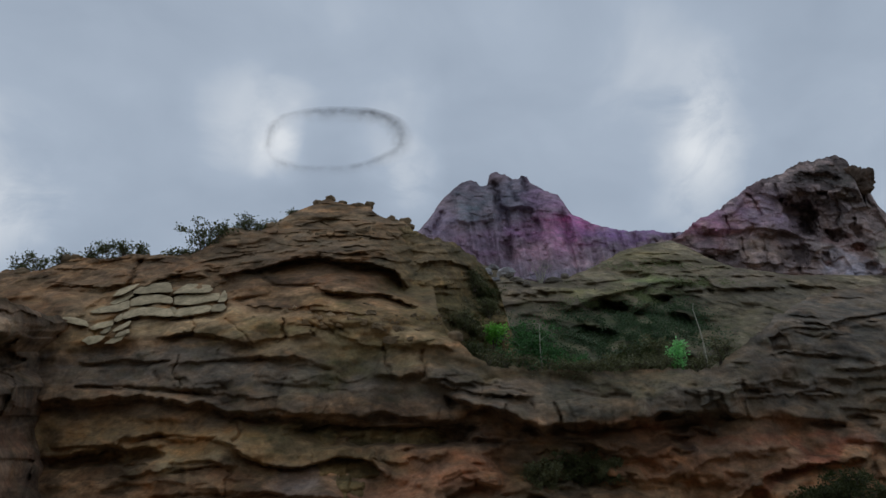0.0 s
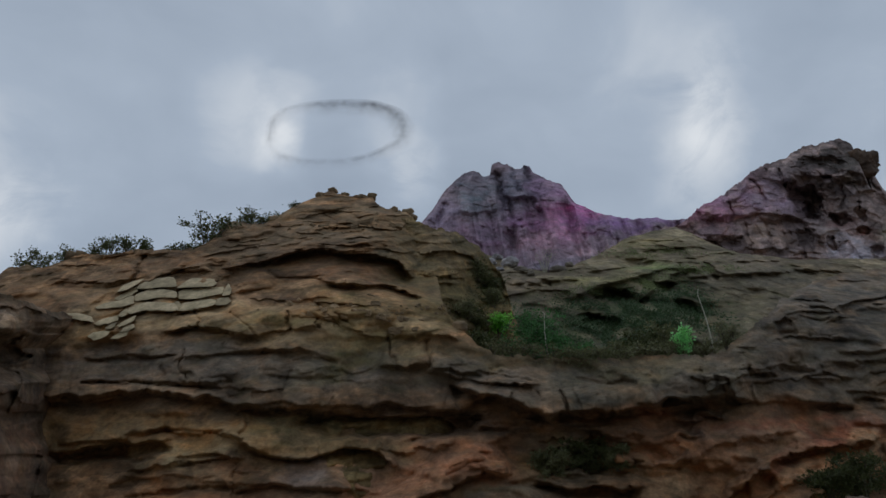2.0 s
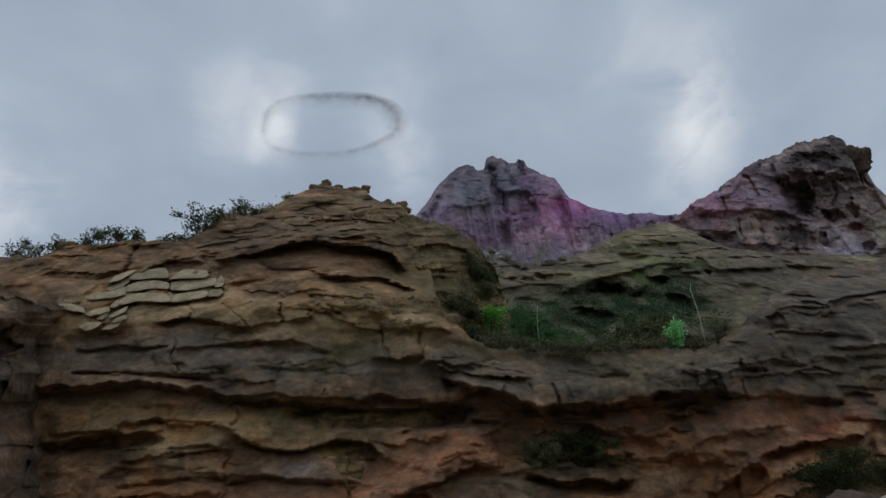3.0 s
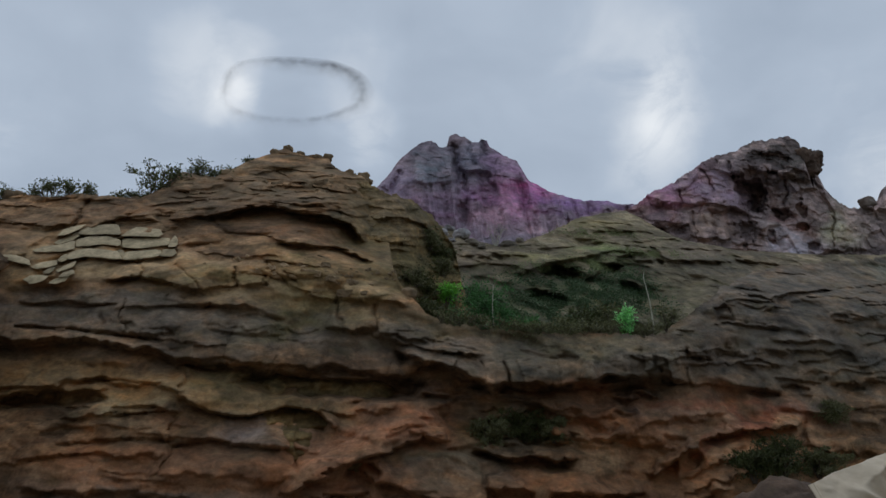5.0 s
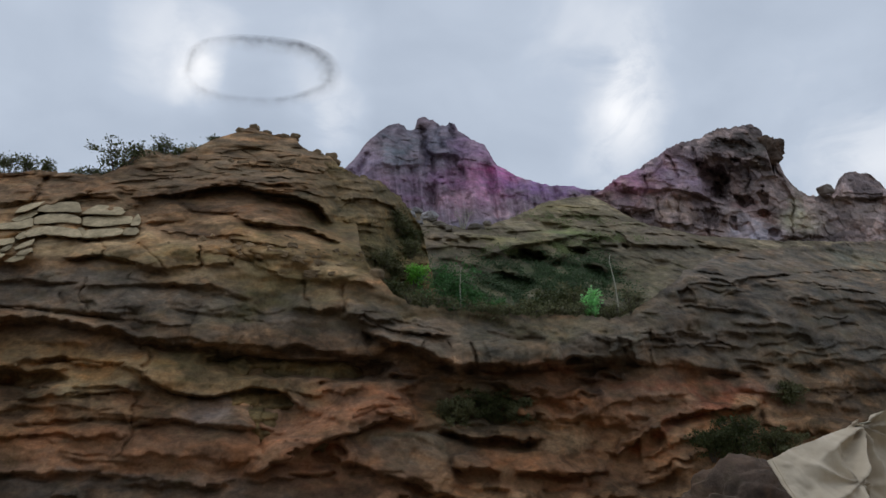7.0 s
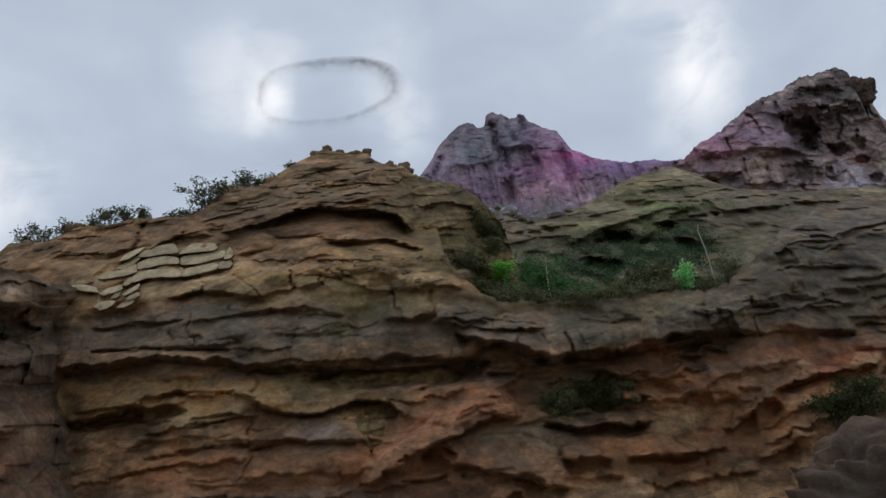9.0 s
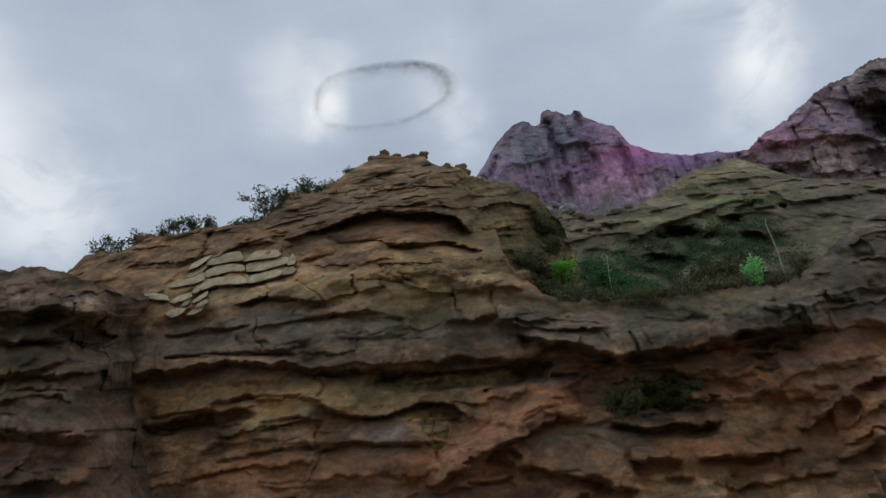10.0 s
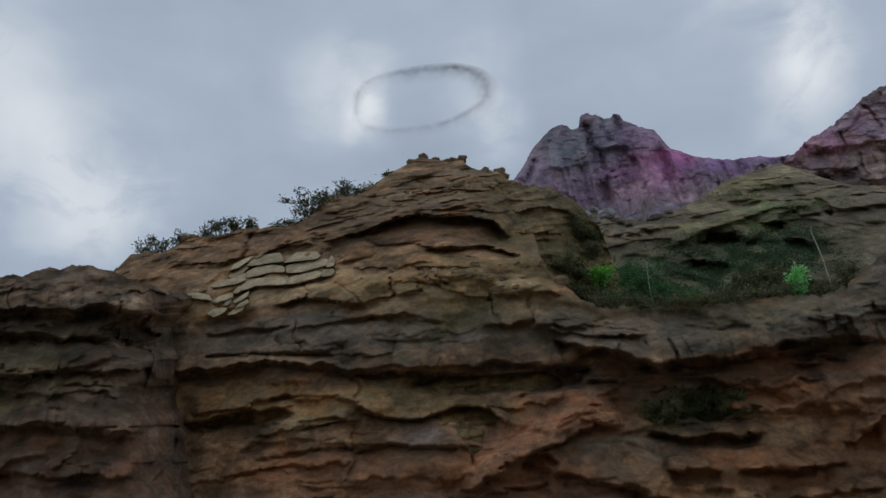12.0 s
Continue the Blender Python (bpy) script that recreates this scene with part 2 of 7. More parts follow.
class Face:
    """A rock face: points over x and height z, how far each is pushed out towards the valley, and its colour, minerals
    with some shade painted in.
    """

    def __init__(self, surface, skyline, foot, columns, rows, colour, unit=1.0, ragged=1.0):
        xs = [p[0] for p in skyline]
        x = np.linspace(min(xs), max(xs), columns)
        top = line(skyline, x) + unit * ragged * (0.10 * vnoise(x / unit * 1.3, 0.5, 0.5, 3) + 0.07 * vnoise(x / unit * 4.1, 1.5, 0.5, 4) + 0.04 * vnoise(x / unit * 11, 1.5, 0.5, 5))
        s = np.linspace(0, 1, rows)
        self.x = np.repeat(x[:, None], rows, 1)
        self.top = np.repeat(top[:, None], rows, 1)
        self.z = np.minimum(foot + (top.max() - foot) * s[None, :], self.top)
        self.surface = surface
        self.y = surface(self.x, self.z)
        self.d = np.zeros_like(self.x)
        self.back = np.zeros_like(self.x)
        self.colour = np.ones(self.x.shape + (3,)) * np.array(colour)
        self.unit = unit
        u = unit
        self.wx = 0.35 * u * fbm(self.x / u * 0.7, self.z / u * 0.7, 0.3, 3, 0.5, 11)
        a = self.x / u + 0.35 * vnoise(self.x / u * 0.9, self.z / u * 0.9, 6.1, 13)
        b = np.floor(self.z / u * 0.7 + 0.3 * vnoise(self.x / u * 0.5, self.z / u * 0.5, 2.2, 16))
        c1, c2 = np.floor(a * 0.62), np.floor(a * 1.9)
        self.jag = 0.65 * (2 * lattice(c1, b, b * 0, 14) - 1) + 0.45 * (2 * lattice(c2, b, b * 0, 15) - 1)
        self.wr = 0.085 * u * fbm(self.x / u * 2.2, self.z / u * 2.8, 5.9, 4, 0.6, 17)
        self.wz = 0.22 * u * fbm(self.x / u * 0.6, self.z / u * 1.2, 4.3, 4, 0.55, 12)

    def ledge(self, pts, out, under, tall, back=0.6, soft=0.10):
        """A ledge along pts: it juts out above them, fades out over tall metres, and is hollowed below over under metres."""
        xs = [p[0] for p in pts]
        a, b = min(xs), max(xs)
        end = 0.12 * (b - a)
        mask = smooth(self.x + self.wx, a - end * 0.3, a + end) * (1 - smooth(self.x + self.wx, b - end, b + end * 0.3))
        s = self.z + self.wz * 0.45 + 0.13 * self.unit * self.jag - line(pts, self.x)
        out = out * (1 + 0.35 * self.jag)
        up = np.exp(-(np.maximum(s, 0) / (1.5 * tall)) ** 2)
        down = np.exp(-(np.minimum(s, 0) / under) ** 2)
        side = smooth(s, -soft, soft)
        self.d += mask * (out * side * up - out * back * (1 - side) * down)
        return self

    def bulge(self, at, rx, rz, out, power=2.0):
        r = ((self.x + self.wx - at[0]) / rx) ** 2 + ((self.z + self.wz - at[1]) / rz) ** 2
        self.d += out * np.exp(-r ** (power / 2))
        return self

    def hollow(self, at, rx, rz, deep):
        r = np.sqrt(((self.x + self.wx * 0.6 - at[0]) / rx) ** 2 + ((self.z + self.wz * 0.6 - at[1]) / rz) ** 2)
        r = r + 0.32 * fbm(self.x / rx * 1.1, self.z / rz * 1.1, 8.0, 4, 0.6, 24)
        self.d -= deep * (1 - smooth(r, 0.62, 1.06))
        return self

    def patch(self, at, rx, rz, colour, strength=0.8):
        u = self.unit
        r = ((self.x + self.wx * 2.2 - at[0]) / rx) ** 2 + ((self.z + self.wz * 2.5 - at[1]) / rz) ** 2
        k = strength * np.exp(-r) * (0.75 + 0.35 * fbm(self.x / u * 1.1, self.z / u * 2.5, 7.7, 4, 0.6, 21))
        k = np.clip(k, 0, 1)[..., None]
        self.colour = self.colour * (1 - k) + np.array(colour) * k
        return self

    def beds(self, fold, thick, rough, seed, joints=2.2, tint=0.25):
        """Rock beds that follow the line fold, each set forward or back by its own amount, broken by upright joints."""
        u = self.unit
        rng = np.random.default_rng(seed)
        w = self.z - line(fold, self.x) + 0.5 * self.wz + 0.05 * u * fbm(self.x / u * 2.5, self.z / u * 2.5, 1.1, 3, 0.5, seed + 3)
        edges = np.cumsum(thick * rng.choice([0.35, 0.5, 0.8, 1.0, 1.5, 2.2], 2000))
        edges = edges - edges[1000]
        i = np.searchsorted(edges, w)
        i = np.clip(i, 1, len(edges) - 1)
        lo, hi = edges[i - 1], edges[i]
        h = hi - lo
        step = vnoise(self.x / u * 0.22 + i * 5.17, i * 3.3, 0.5, seed) * rough
        cell = (self.x + 0.5 * self.wx) / (h * joints + 0.25 * thick) + lattice(i, i * 0, i * 0, seed + 5) * 9.0
        cell = cell + 0.35 * vnoise(cell, i * 2.1, 0.5, seed + 6)
        j = np.floor(cell)
        block = (lattice(j, i, i * 0, seed + 8) - 0.5) * rough * 0.8
        edge = np.maximum(np.minimum(w - lo, hi - w), 0)
        joint = np.minimum(cell - j, 1 - (cell - j)) * (h * joints + 0.25 * thick)
        worn = smooth(fbm(self.x / u * 0.5, self.z / u * 0.8, 9.0, 3, 0.5, seed + 9), -0.5, 0.5)
        rnd = 0.10 * thick
        rise_in = np.clip((w - lo) / h, 0, 1)
        swell = np.clip(0.75 + 0.6 * vnoise(self.x / u * 0.4 + i * 2.9, i * 1.7, 0.5, seed + 12), 0.1, 1.4) * np.clip(h / thick, 0.4, 1.3)
        self.d += step + block * worn + rough * swell * (0.9 * (1 - rise_in ** 1.7) - 0.8 * np.exp(-np.maximum(w - lo, 0) / (0.5 * rnd))) - rough * 0.5 * worn * np.exp(-joint / (0.6 * rnd))
        k = 1 + tint * (lattice(i, i * 0 + 3, i * 0, seed + 10) - 0.5) * 2 + tint * 0.5 * (lattice(j, i, i * 0 + 2, seed + 11) - 0.5)
        self.colour = self.colour * k[..., None]
        return self

    def blocks(self, wide, tall, amount, seed, tint=0.15, where=None, lean=0.0):
        """Rounded blocks and facets of about wide by tall metres, each tilted and toned in its own way."""
        gx = (self.x + 0.6 * self.wx + lean * self.z) / wide
        gz = (self.z + 0.6 * self.wz) / tall
        ix, iz = np.floor(gx), np.floor(gz)
        best, second = np.full(gx.shape, 9.0), np.full(gx.shape, 9.0)
        tilt, tone = np.zeros(gx.shape), np.zeros(gx.shape)
        for a in (-1, 0, 1):
            for b in (-1, 0, 1):
                cx, cz = ix + a, iz + b
                px = cx + 0.1 + 0.8 * lattice(cx, cz, cx * 0, seed)
                pz = cz + 0.1 + 0.8 * lattice(cx, cz, cx * 0 + 1, seed)
                r = np.sqrt((gx - px) ** 2 + (gz - pz) ** 2)
                near = r < best
                second = np.where(near, best, np.minimum(second, r))
                best = np.where(near, r, best)
                up, side = lattice(cx, cz, cx * 0 + 2, seed) - 0.5, lattice(cx, cz, cx * 0 + 3, seed) - 0.5
                h = lattice(cx, cz, cx * 0 + 4, seed) - 0.5
                tilt = np.where(near, 0.9 * h + 1.1 * side * (gx - px) + 1.3 * (up - 0.25) * (gz - pz), tilt)
                tone = np.where(near, lattice(cx, cz, cx * 0 + 5, seed) - 0.5, tone)
        seam = np.exp(-((second - best) / 0.10) ** 2)
        k = 1.0 if where is None else where
        self.d += k * amount * (1.5 * tilt - 0.35 * best ** 2 - 0.10 * seam)
        self.colour = self.colour * (1 + k * tint * 2 * tone)[..., None]
        return self

    def soften(self, times):
        """Weather the sharp steps away."""
        for _ in range(times):
            a = np.pad(self.d, ((1, 1), (0, 0)), mode="edge")
            self.d = 0.25 * a[:-2] + 0.5 * a[1:-1] + 0.25 * a[2:]
            a = np.pad(self.d, ((0, 0), (1, 1)), mode="edge")
            self.d = 0.25 * a[:, :-2] + 0.5 * a[:, 1:-1] + 0.25 * a[:, 2:]
        return self

    def boss(self, upper, lower, out, soft=0.12, power=3.0):
        """A bed that stands out between two lines, with a rounded top and a sharp lower edge."""
        xs = [p[0] for p in upper + lower]
        a, b = min(xs), max(xs)
        e = min(0.35, 0.1 * (b - a))
        x, z = self.x + 0.5 * self.wx, self.z + 0.4 * self.wz + self.wr
        mask = smooth(x, a - e, a + e) * (1 - smooth(x, b - 0.6 * e, b + 0.6 * e))
        z = z + 0.08 * self.unit * self.jag
        out = out * (1 + 0.3 * self.jag)
        hi, lo = line(upper, self.x), line(lower, self.x)
        round_top = 1 - np.clip((z - lo) / np.maximum(hi - lo, 0.05), 0, 1.0) ** power
        self.d += out * mask * smooth(z - lo, -soft * 0.5, soft * 0.5) * round_top
        return self

    def slot(self, roof, floor, deep, soft=0.06):
        """A recess between two lines, deepest under its roof, with a floor that runs out to the face."""
        xs = [p[0] for p in roof + floor]
        a, b = min(xs), max(xs)
        e = min(0.5, 0.15 * (b - a))
        x, z = self.x + 0.35 * self.wx, self.z + 0.3 * self.wz + 0.03 * self.unit * self.jag + 0.6 * self.wr
        mask = smooth(x, a, a + e) * (1 - smooth(x, b - e, b))
        hi, lo = line(roof, x), line(floor, x)
        s = np.clip((z - lo) / np.maximum(hi - lo, 0.04), 0, 1)
        self.d -= 0.58 * deep * mask * s ** 0.7 * (1 - smooth(z - hi, -soft, soft))
        return self

    def shelves(self, middle, rx, rz, count, seed, tilt=0.0, out=0.35, long=2.2):
        """Short worn shelves scattered over part of the face, each with a thin shaded recess below it."""
        rng = random.Random(seed)
        for _ in range(count):
            cx, dz = rng.uniform(-rx, rx), rng.uniform(-rz, rz)
            x, z = middle[0] + cx, middle[1] + dz + tilt * cx
            w, h = long * rng.uniform(0.4, 1.1), 0.35 * self.unit * rng.uniform(0.6, 1.5)
            xs = [x - w, x - 0.4 * w, x + 0.3 * w, x + w]
            lip = [(a, z + tilt * (a - x) + 0.10 * self.unit * rng.gauss(0, 1)) for a in xs]
            brow = [(a, b + h * rng.uniform(0.7, 1.3)) for a, b in lip]
            foot = [(a, b - 0.5 * h * k * rng.uniform(0.6, 1.2)) for (a, b), k in zip(lip, (0.2, 1.0, 1.0, 0.2))]
            o = out * rng.uniform(0.5, 1.3)
            self.boss(brow, lip, o, 0.13 * self.unit, 1.4).slot(lip, foot, 0.8 * o, 0.10 * self.unit)
        return self

    def crack(self, pts, half, deep):
        """A cleft along a broken line."""
        x, z = self.x + 0.3 * self.wx + self.wr, self.z + 0.3 * self.wz
        best = np.full(x.shape, 1e9)
        for (ax, az), (bx, bz) in zip(pts, pts[1:]):
            t = np.clip(((x - ax) * (bx - ax) + (z - az) * (bz - az)) / ((bx - ax) ** 2 + (bz - az) ** 2), 0, 1)
            best = np.minimum(best, (x - ax - t * (bx - ax)) ** 2 + (z - az - t * (bz - az)) ** 2)
        self.d -= deep * np.exp(-best / half ** 2)
        return self

    def depth(self, x, z):
        """How far the face stands out near x at height z."""
        c = int(np.clip(np.searchsorted(self.x[:, 0], x), 0, self.x.shape[0] - 1))
        return self.d[c, int(np.argmin(np.abs(self.z[c] - z)))]

    def seam(self, pts, half, colour, strength=0.7):
        """A band of another colour along a line."""
        u = self.unit
        xs = [p[0] for p in pts]
        a, b = min(xs), max(xs)
        mask = smooth(self.x + 2 * self.wx, a - 1.5 * u, a + 1.5 * u) * (1 - smooth(self.x + 2 * self.wx, b - 1.5 * u, b + 1.5 * u))
        s = (self.z + 1.2 * self.wz - line(pts, self.x)) / half
        k = strength * mask * (1 - smooth(np.abs(s), 0.6, 1.15)) * (0.8 + 0.3 * fbm(self.x / u * 0.9, self.z / u * 2.2, 3.7, 4, 0.6, 23))
        k = np.clip(k, 0, 1)[..., None]
        self.colour = self.colour * (1 - k) + np.array(colour) * k
        return self

    def near(self, at, rx, rz):
        return np.exp(-(((self.x + self.wx - at[0]) / rx) ** 2 + ((self.z + self.wz - at[1]) / rz) ** 2) ** 2)

    def crumble(self, amount, scale=1.0, seed=40):
        x, z, u = self.x / self.unit / scale, self.z / self.unit / scale, self.unit
        self.d += amount * (0.6 * fbm(x * 0.35, z * 0.5, 0.1, 3, 0.5, seed) + 0.22 * ridged(x * 0.9, z * 1.3, 2.2, 3, seed + 1) + 0.07 * fbm(x * 4, z * 5, 5.0, 4, 0.55, seed + 2))
        return self

    def object(self, name, mat, depth, label):
        p = np.stack([self.x, self.y, self.z], -1)
        n = EYE_LEVEL - p
        n /= np.linalg.norm(n, axis=-1, keepdims=True)
        fade = smooth(self.top - self.z, 0.0, 0.5 * self.unit)[..., None] * 0.75 + 0.25
        p = p + n * (self.d[..., None] * fade - self.back[..., None])
        # the top runs back and down behind the edge
        steps = np.array([0.012, 0.03, 0.06, 0.1, 0.15, 0.21, 0.28, 0.36, 0.45, 0.55, 0.66, 0.78, 0.9, 1.0])
        last = p[:, -1:, :]
        backs = last + np.stack([steps * 0, steps * depth, -0.35 * steps * depth], -1)[None]
        bx, by, bz = (backs[..., k] / self.unit for k in range(3))
        grow = np.minimum(steps * depth / self.unit, 1.0) * self.unit
        rub = 0.45 * ridged(bx * 0.6, by * 0.6, bz * 1.1, 4, 77) + 0.2 * fbm(bx * 2, by * 2, bz * 3, 3, 0.5, 78)
        backs[..., 0] += grow * 0.45 * rub
        backs[..., 2] += grow * 0.22 * fbm(bx * 0.9, by * 0.9, 0.2, 4, 0.5, 79)
        p = np.concatenate([p, backs], 1)
        col = np.concatenate([self.colour, np.repeat(self.colour[:, -1:], len(steps), 1)], 1)
        c, r = p.shape[:2]
        ids = np.arange(c * r).reshape(c, r)
        quads = np.stack([ids[:-1, :-1], ids[1:, :-1], ids[1:, 1:], ids[:-1, 1:]], -1).reshape(-1, 4)
        # nothing is left above the skyline
        zt = np.concatenate([self.z, self.top[:, :1] + np.arange(1, len(steps) + 1)[None]], 1).reshape(-1)
        gone = np.maximum(zt[quads[:, 3]] - zt[quads[:, 0]], zt[quads[:, 2]] - zt[quads[:, 1]]) < 1e-6
        quads = quads[~gone]
        used, quads = np.unique(quads, return_inverse=True)
        quads = quads.reshape(-1, 4)
        verts, col = p.reshape(-1, 3)[used], col.reshape(-1, 3)[used]
        me = bpy.data.meshes.new(name)
        me.vertices.add(len(verts))
        me.vertices.foreach_set("co", verts.reshape(-1).astype(np.float32))
        me.loops.add(quads.size)
        me.loops.foreach_set("vertex_index", quads.reshape(-1).astype(np.int32))
        me.polygons.add(len(quads))
        me.polygons.foreach_set("loop_start", np.arange(0, quads.size, 4, dtype=np.int32))
        me.update(calc_edges=True)
        me.shade_smooth()
        att = me.attributes.new("rock_colour", "FLOAT_COLOR", "POINT")
        rgba = np.concatenate([np.clip(col, 0.01, 0.9), np.ones((len(col), 1))], -1)
        att.data.foreach_set("color", rgba.reshape(-1).astype(np.float32))
        me.materials.append(mat)
        self.points = p
        return tagged(new(name, me), label, "rock face", kind="structure")

    def at(self, x, z):
        """The place on the finished face near x at height z."""
        c = int(np.clip(np.searchsorted(self.x[:, 0], x), 0, self.x.shape[0] - 1))
        r = int(np.argmin(np.abs(self.z[c] - z)))
        return Vector(self.points[c, r])

    def crest(self, x):
        return self.at(x, 1e6)


def rise(a):
    return 0.5 * (a + np.sqrt(a * a + 4.0))


# the ground: one sheet to the horizon
def ground_mesh():
    bm = bmesh.new()
    rings = [0, 6, 12, 18, 24, 30, 60, 150, 500, 1500, 4000]
    rows = []
    for r in rings:
        rows.append([bm.verts.new((r * math.cos(a), r * math.sin(a), 0.12 * noise.noise((r * math.cos(a) * 0.2, r * math.sin(a) * 0.2, 0)) if 0 < r < 100 else 0.0))
                     for a in (k * math.tau / 64 for k in range(64))] if r else [bm.verts.new((0, 0, 0))] * 64)
    for a, b in zip(rows, rows[1:]):
        for k in range(64):
            q = [a[k], b[k], b[(k + 1) % 64], a[(k + 1) % 64]]
            bm.faces.new([v for i, v in enumerate(q) if v not in q[:i]])
    me = bpy.data.meshes.new("ground")
    bm.to_mesh(me)
    return me


gm, gt, gb = material("stony_ground")
geo = gt.nodes.new("ShaderNodeNewGeometry")
gn = tex(gt, "ShaderNodeTexNoise", geo.outputs["Position"], Scale=1.3, Detail=9.0, Roughness=0.7)
gt.links.new(ramped(gt, gn.outputs["Fac"], (0.3, (0.17, 0.145, 0.11)), (0.7, (0.28, 0.24, 0.185))), gb.inputs["Base Color"])
gb.inputs["Roughness"].default_value = 0.95
ground = tagged(new("ground", ground_mesh()), "bare brown stony gravel at the cliff foot", "ground", kind="structure")
ground.data.materials.append(gm)

# an added slope, never in view, that blocks low sky light from the cliff foot
def unseen_slope():
    nx, nz = 120, 40
    x = np.linspace(-90, 90, nx)[:, None] + np.zeros((1, nz))
    s = np.linspace(0, 1, nz)[None, :] + np.zeros((nx, 1))
    z = -0.3 + (17 + 5 * fbm(x * 0.04, 0.3, 0.5, 3, 0.5, 31)) * s
    y = -26 - 9 * s + 2.5 * fbm(x * 0.1, z * 0.15, 0.7, 4, 0.5, 32) + 0.004 * x * x
    p = np.stack([x, y, z], -1).reshape(-1, 3)
    i = np.arange(nx * nz).reshape(nx, nz)
    f = np.stack([i[:-1, :-1], i[:-1, 1:], i[1:, 1:], i[1:, :-1]], -1).reshape(-1, 4)
    me = bpy.data.meshes.new("slope")
    me.from_pydata(p.tolist(), [], f.tolist())
    me.shade_smooth()
    return me


slope = tagged(new("slope", unseen_slope()), "unseen brown rocky slope added to dim the cliff foot", "slope", kind="structure")
slope.data.materials.append(ROCK_PLAIN)

# ---- the far peak
peak = Face(lambda x, z: 150 + 0.25 * (z - 65), [(-27.47, 57.55), (-18.08, 63.45), (-10.80, 69.64), (-5.51, 74.81), (-3.19, 78.49), (0.14, 84.73), (2.19, 86.88), (4.71, 89.61), (6.38, 90.16), (8.04, 89.97), (9.10, 88.33), (10.77, 88.87), (11.44, 91.83), (12.90, 93.14), (13.98, 92.39), (15.11, 92.58), (16.96, 90.71), (18.49, 90.71), (19.26, 91.83), (20.63, 91.46), (21.31, 89.42), (23.93, 87.78), (24.95, 86.88), (27.84, 85.62), (28.73, 83.67), (29.59, 81.58), (30.70, 79.51), (35.13, 76.64), (40.18, 75.14), (47.94, 74.49), (49.98, 74.16), (56.39, 74.16), (67.18, 72.85), (79.70, 71.24)],
            50.0, 560, 260, (0.20, 0.165, 0.18), unit=4.0)
flute = fbm(peak.x * 0.42 + 0.04 * (peak.z - 80), peak.z * 0.03, 0.5, 4, 0.5, 61)
low = 1 - smooth(peak.z, 78, 86)
peak.d += (0.4 + 1.7 * low) * flute + 1.2 * low * ridged(peak.x * 0.26 + 0.02 * peak.z, peak.z * 0.03, 3.0, 3, 62)
# the crown: three stubs of level beds, parted by clefts
peak.crack([(12.06, 89.43), (12.93, 84.39), (13.65, 79.32), (13.15, 75.11)], 0.8, 2.6).crack([(16.77, 92.52), (16.34, 87.40), (17.42, 83.65)], 0.7, 1.8).crack([(19.14, 90.96), (20.20, 86.94)], 0.6, 1.2).crack([(-0.13, 79.56), (-1.46, 75.28)], 0.8, 2.5)
peak.boss([(3.83, 86.01), (7.08, 90.66), (11.26, 87.55)], [(3.12, 77.40), (7.46, 76.84), (11.80, 77.95)], 2.4, 1.2, 2.0).boss([(13.57, 90.69), (15.37, 93.46), (18.86, 90.93)], [(13.63, 81.87), (15.79, 81.07), (18.78, 82.41)], 2.2, 1.2, 2.0)
# buttresses that spread towards the foot, with a shaded bay between them
peak.bulge((6.98, 71.28), 3.0, 9.0, 3.0).bulge((11.51, 70.91), 1.8, 7.0, 2.0).bulge((1.07, 73.91), 2.6, 6.0, 1.5)
peak.boss([(14.77, 64.82), (18.66, 70.48), (24.03, 75.20), (30.81, 76.53), (38.73, 73.34)], [(13.53, 60.80), (18.56, 60.04), (23.61, 60.16), (30.03, 60.99), (37.99, 63.79)], 3.4, 1.5, 1.6)
peak.hollow((18.06, 77.25), 4.4, 4.5, 2.6).hollow((14.76, 69.63), 2.2, 4.0, 2.2).bulge((26.98, 82.42), 5.0, 5.0, 2.2)
for a in (((5.53, 75.99), (7.12, 66.59), ), ((9.71, 76.41), (10.69, 66.14), ), ((19.95, 69.33), (19.36, 63.85), ), ((23.64, 70.46), (22.93, 63.40), ), ((27.61, 70.84), (27.35, 64.55), ), ((31.83, 70.43), (31.83, 65.71), )):
    peak.crack(list(a), 0.55, 1.5)
peak.crumble(0.6).blocks(3.2, 5.0, 0.5, 63, 0.12).soften(1).blocks(1.3, 1.0, 0.14, 65, 0.12)
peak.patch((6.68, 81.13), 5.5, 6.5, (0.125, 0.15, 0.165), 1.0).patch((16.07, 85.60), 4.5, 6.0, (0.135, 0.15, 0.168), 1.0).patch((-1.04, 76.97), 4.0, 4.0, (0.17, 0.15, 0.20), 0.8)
# the last patch puts the shade of the bay into the rock colour
peak.patch((22.96, 86.36), 5.0, 4.0, (0.24, 0.17, 0.24), 0.8).patch((7.05, 68.91), 8.0, 5.0, (0.27, 0.165, 0.24), 0.8).patch((18.72, 76.49), 4.0, 5.0, (0.20, 0.13, 0.21), 0.8)
# pink glow and purple cast of light, painted into the rock colour
peak.patch((30.64, 78.52), 6.0, 5.0, (0.52, 0.155, 0.37), 0.95).patch((26.67, 73.98), 8.0, 4.0, (0.42, 0.19, 0.31), 0.7).patch((42.25, 74.66), 10.0, 2.2, (0.24, 0.14, 0.30), 0.9)
peak.patch((23.83, 68.11), 9.0, 3.0, (0.36, 0.22, 0.26), 0.8).patch((32.90, 66.12), 8.0, 2.5, (0.34, 0.26, 0.27), 0.8).patch((19.85, 62.38), 9.0, 2.5, (0.25, 0.25, 0.28), 0.85)
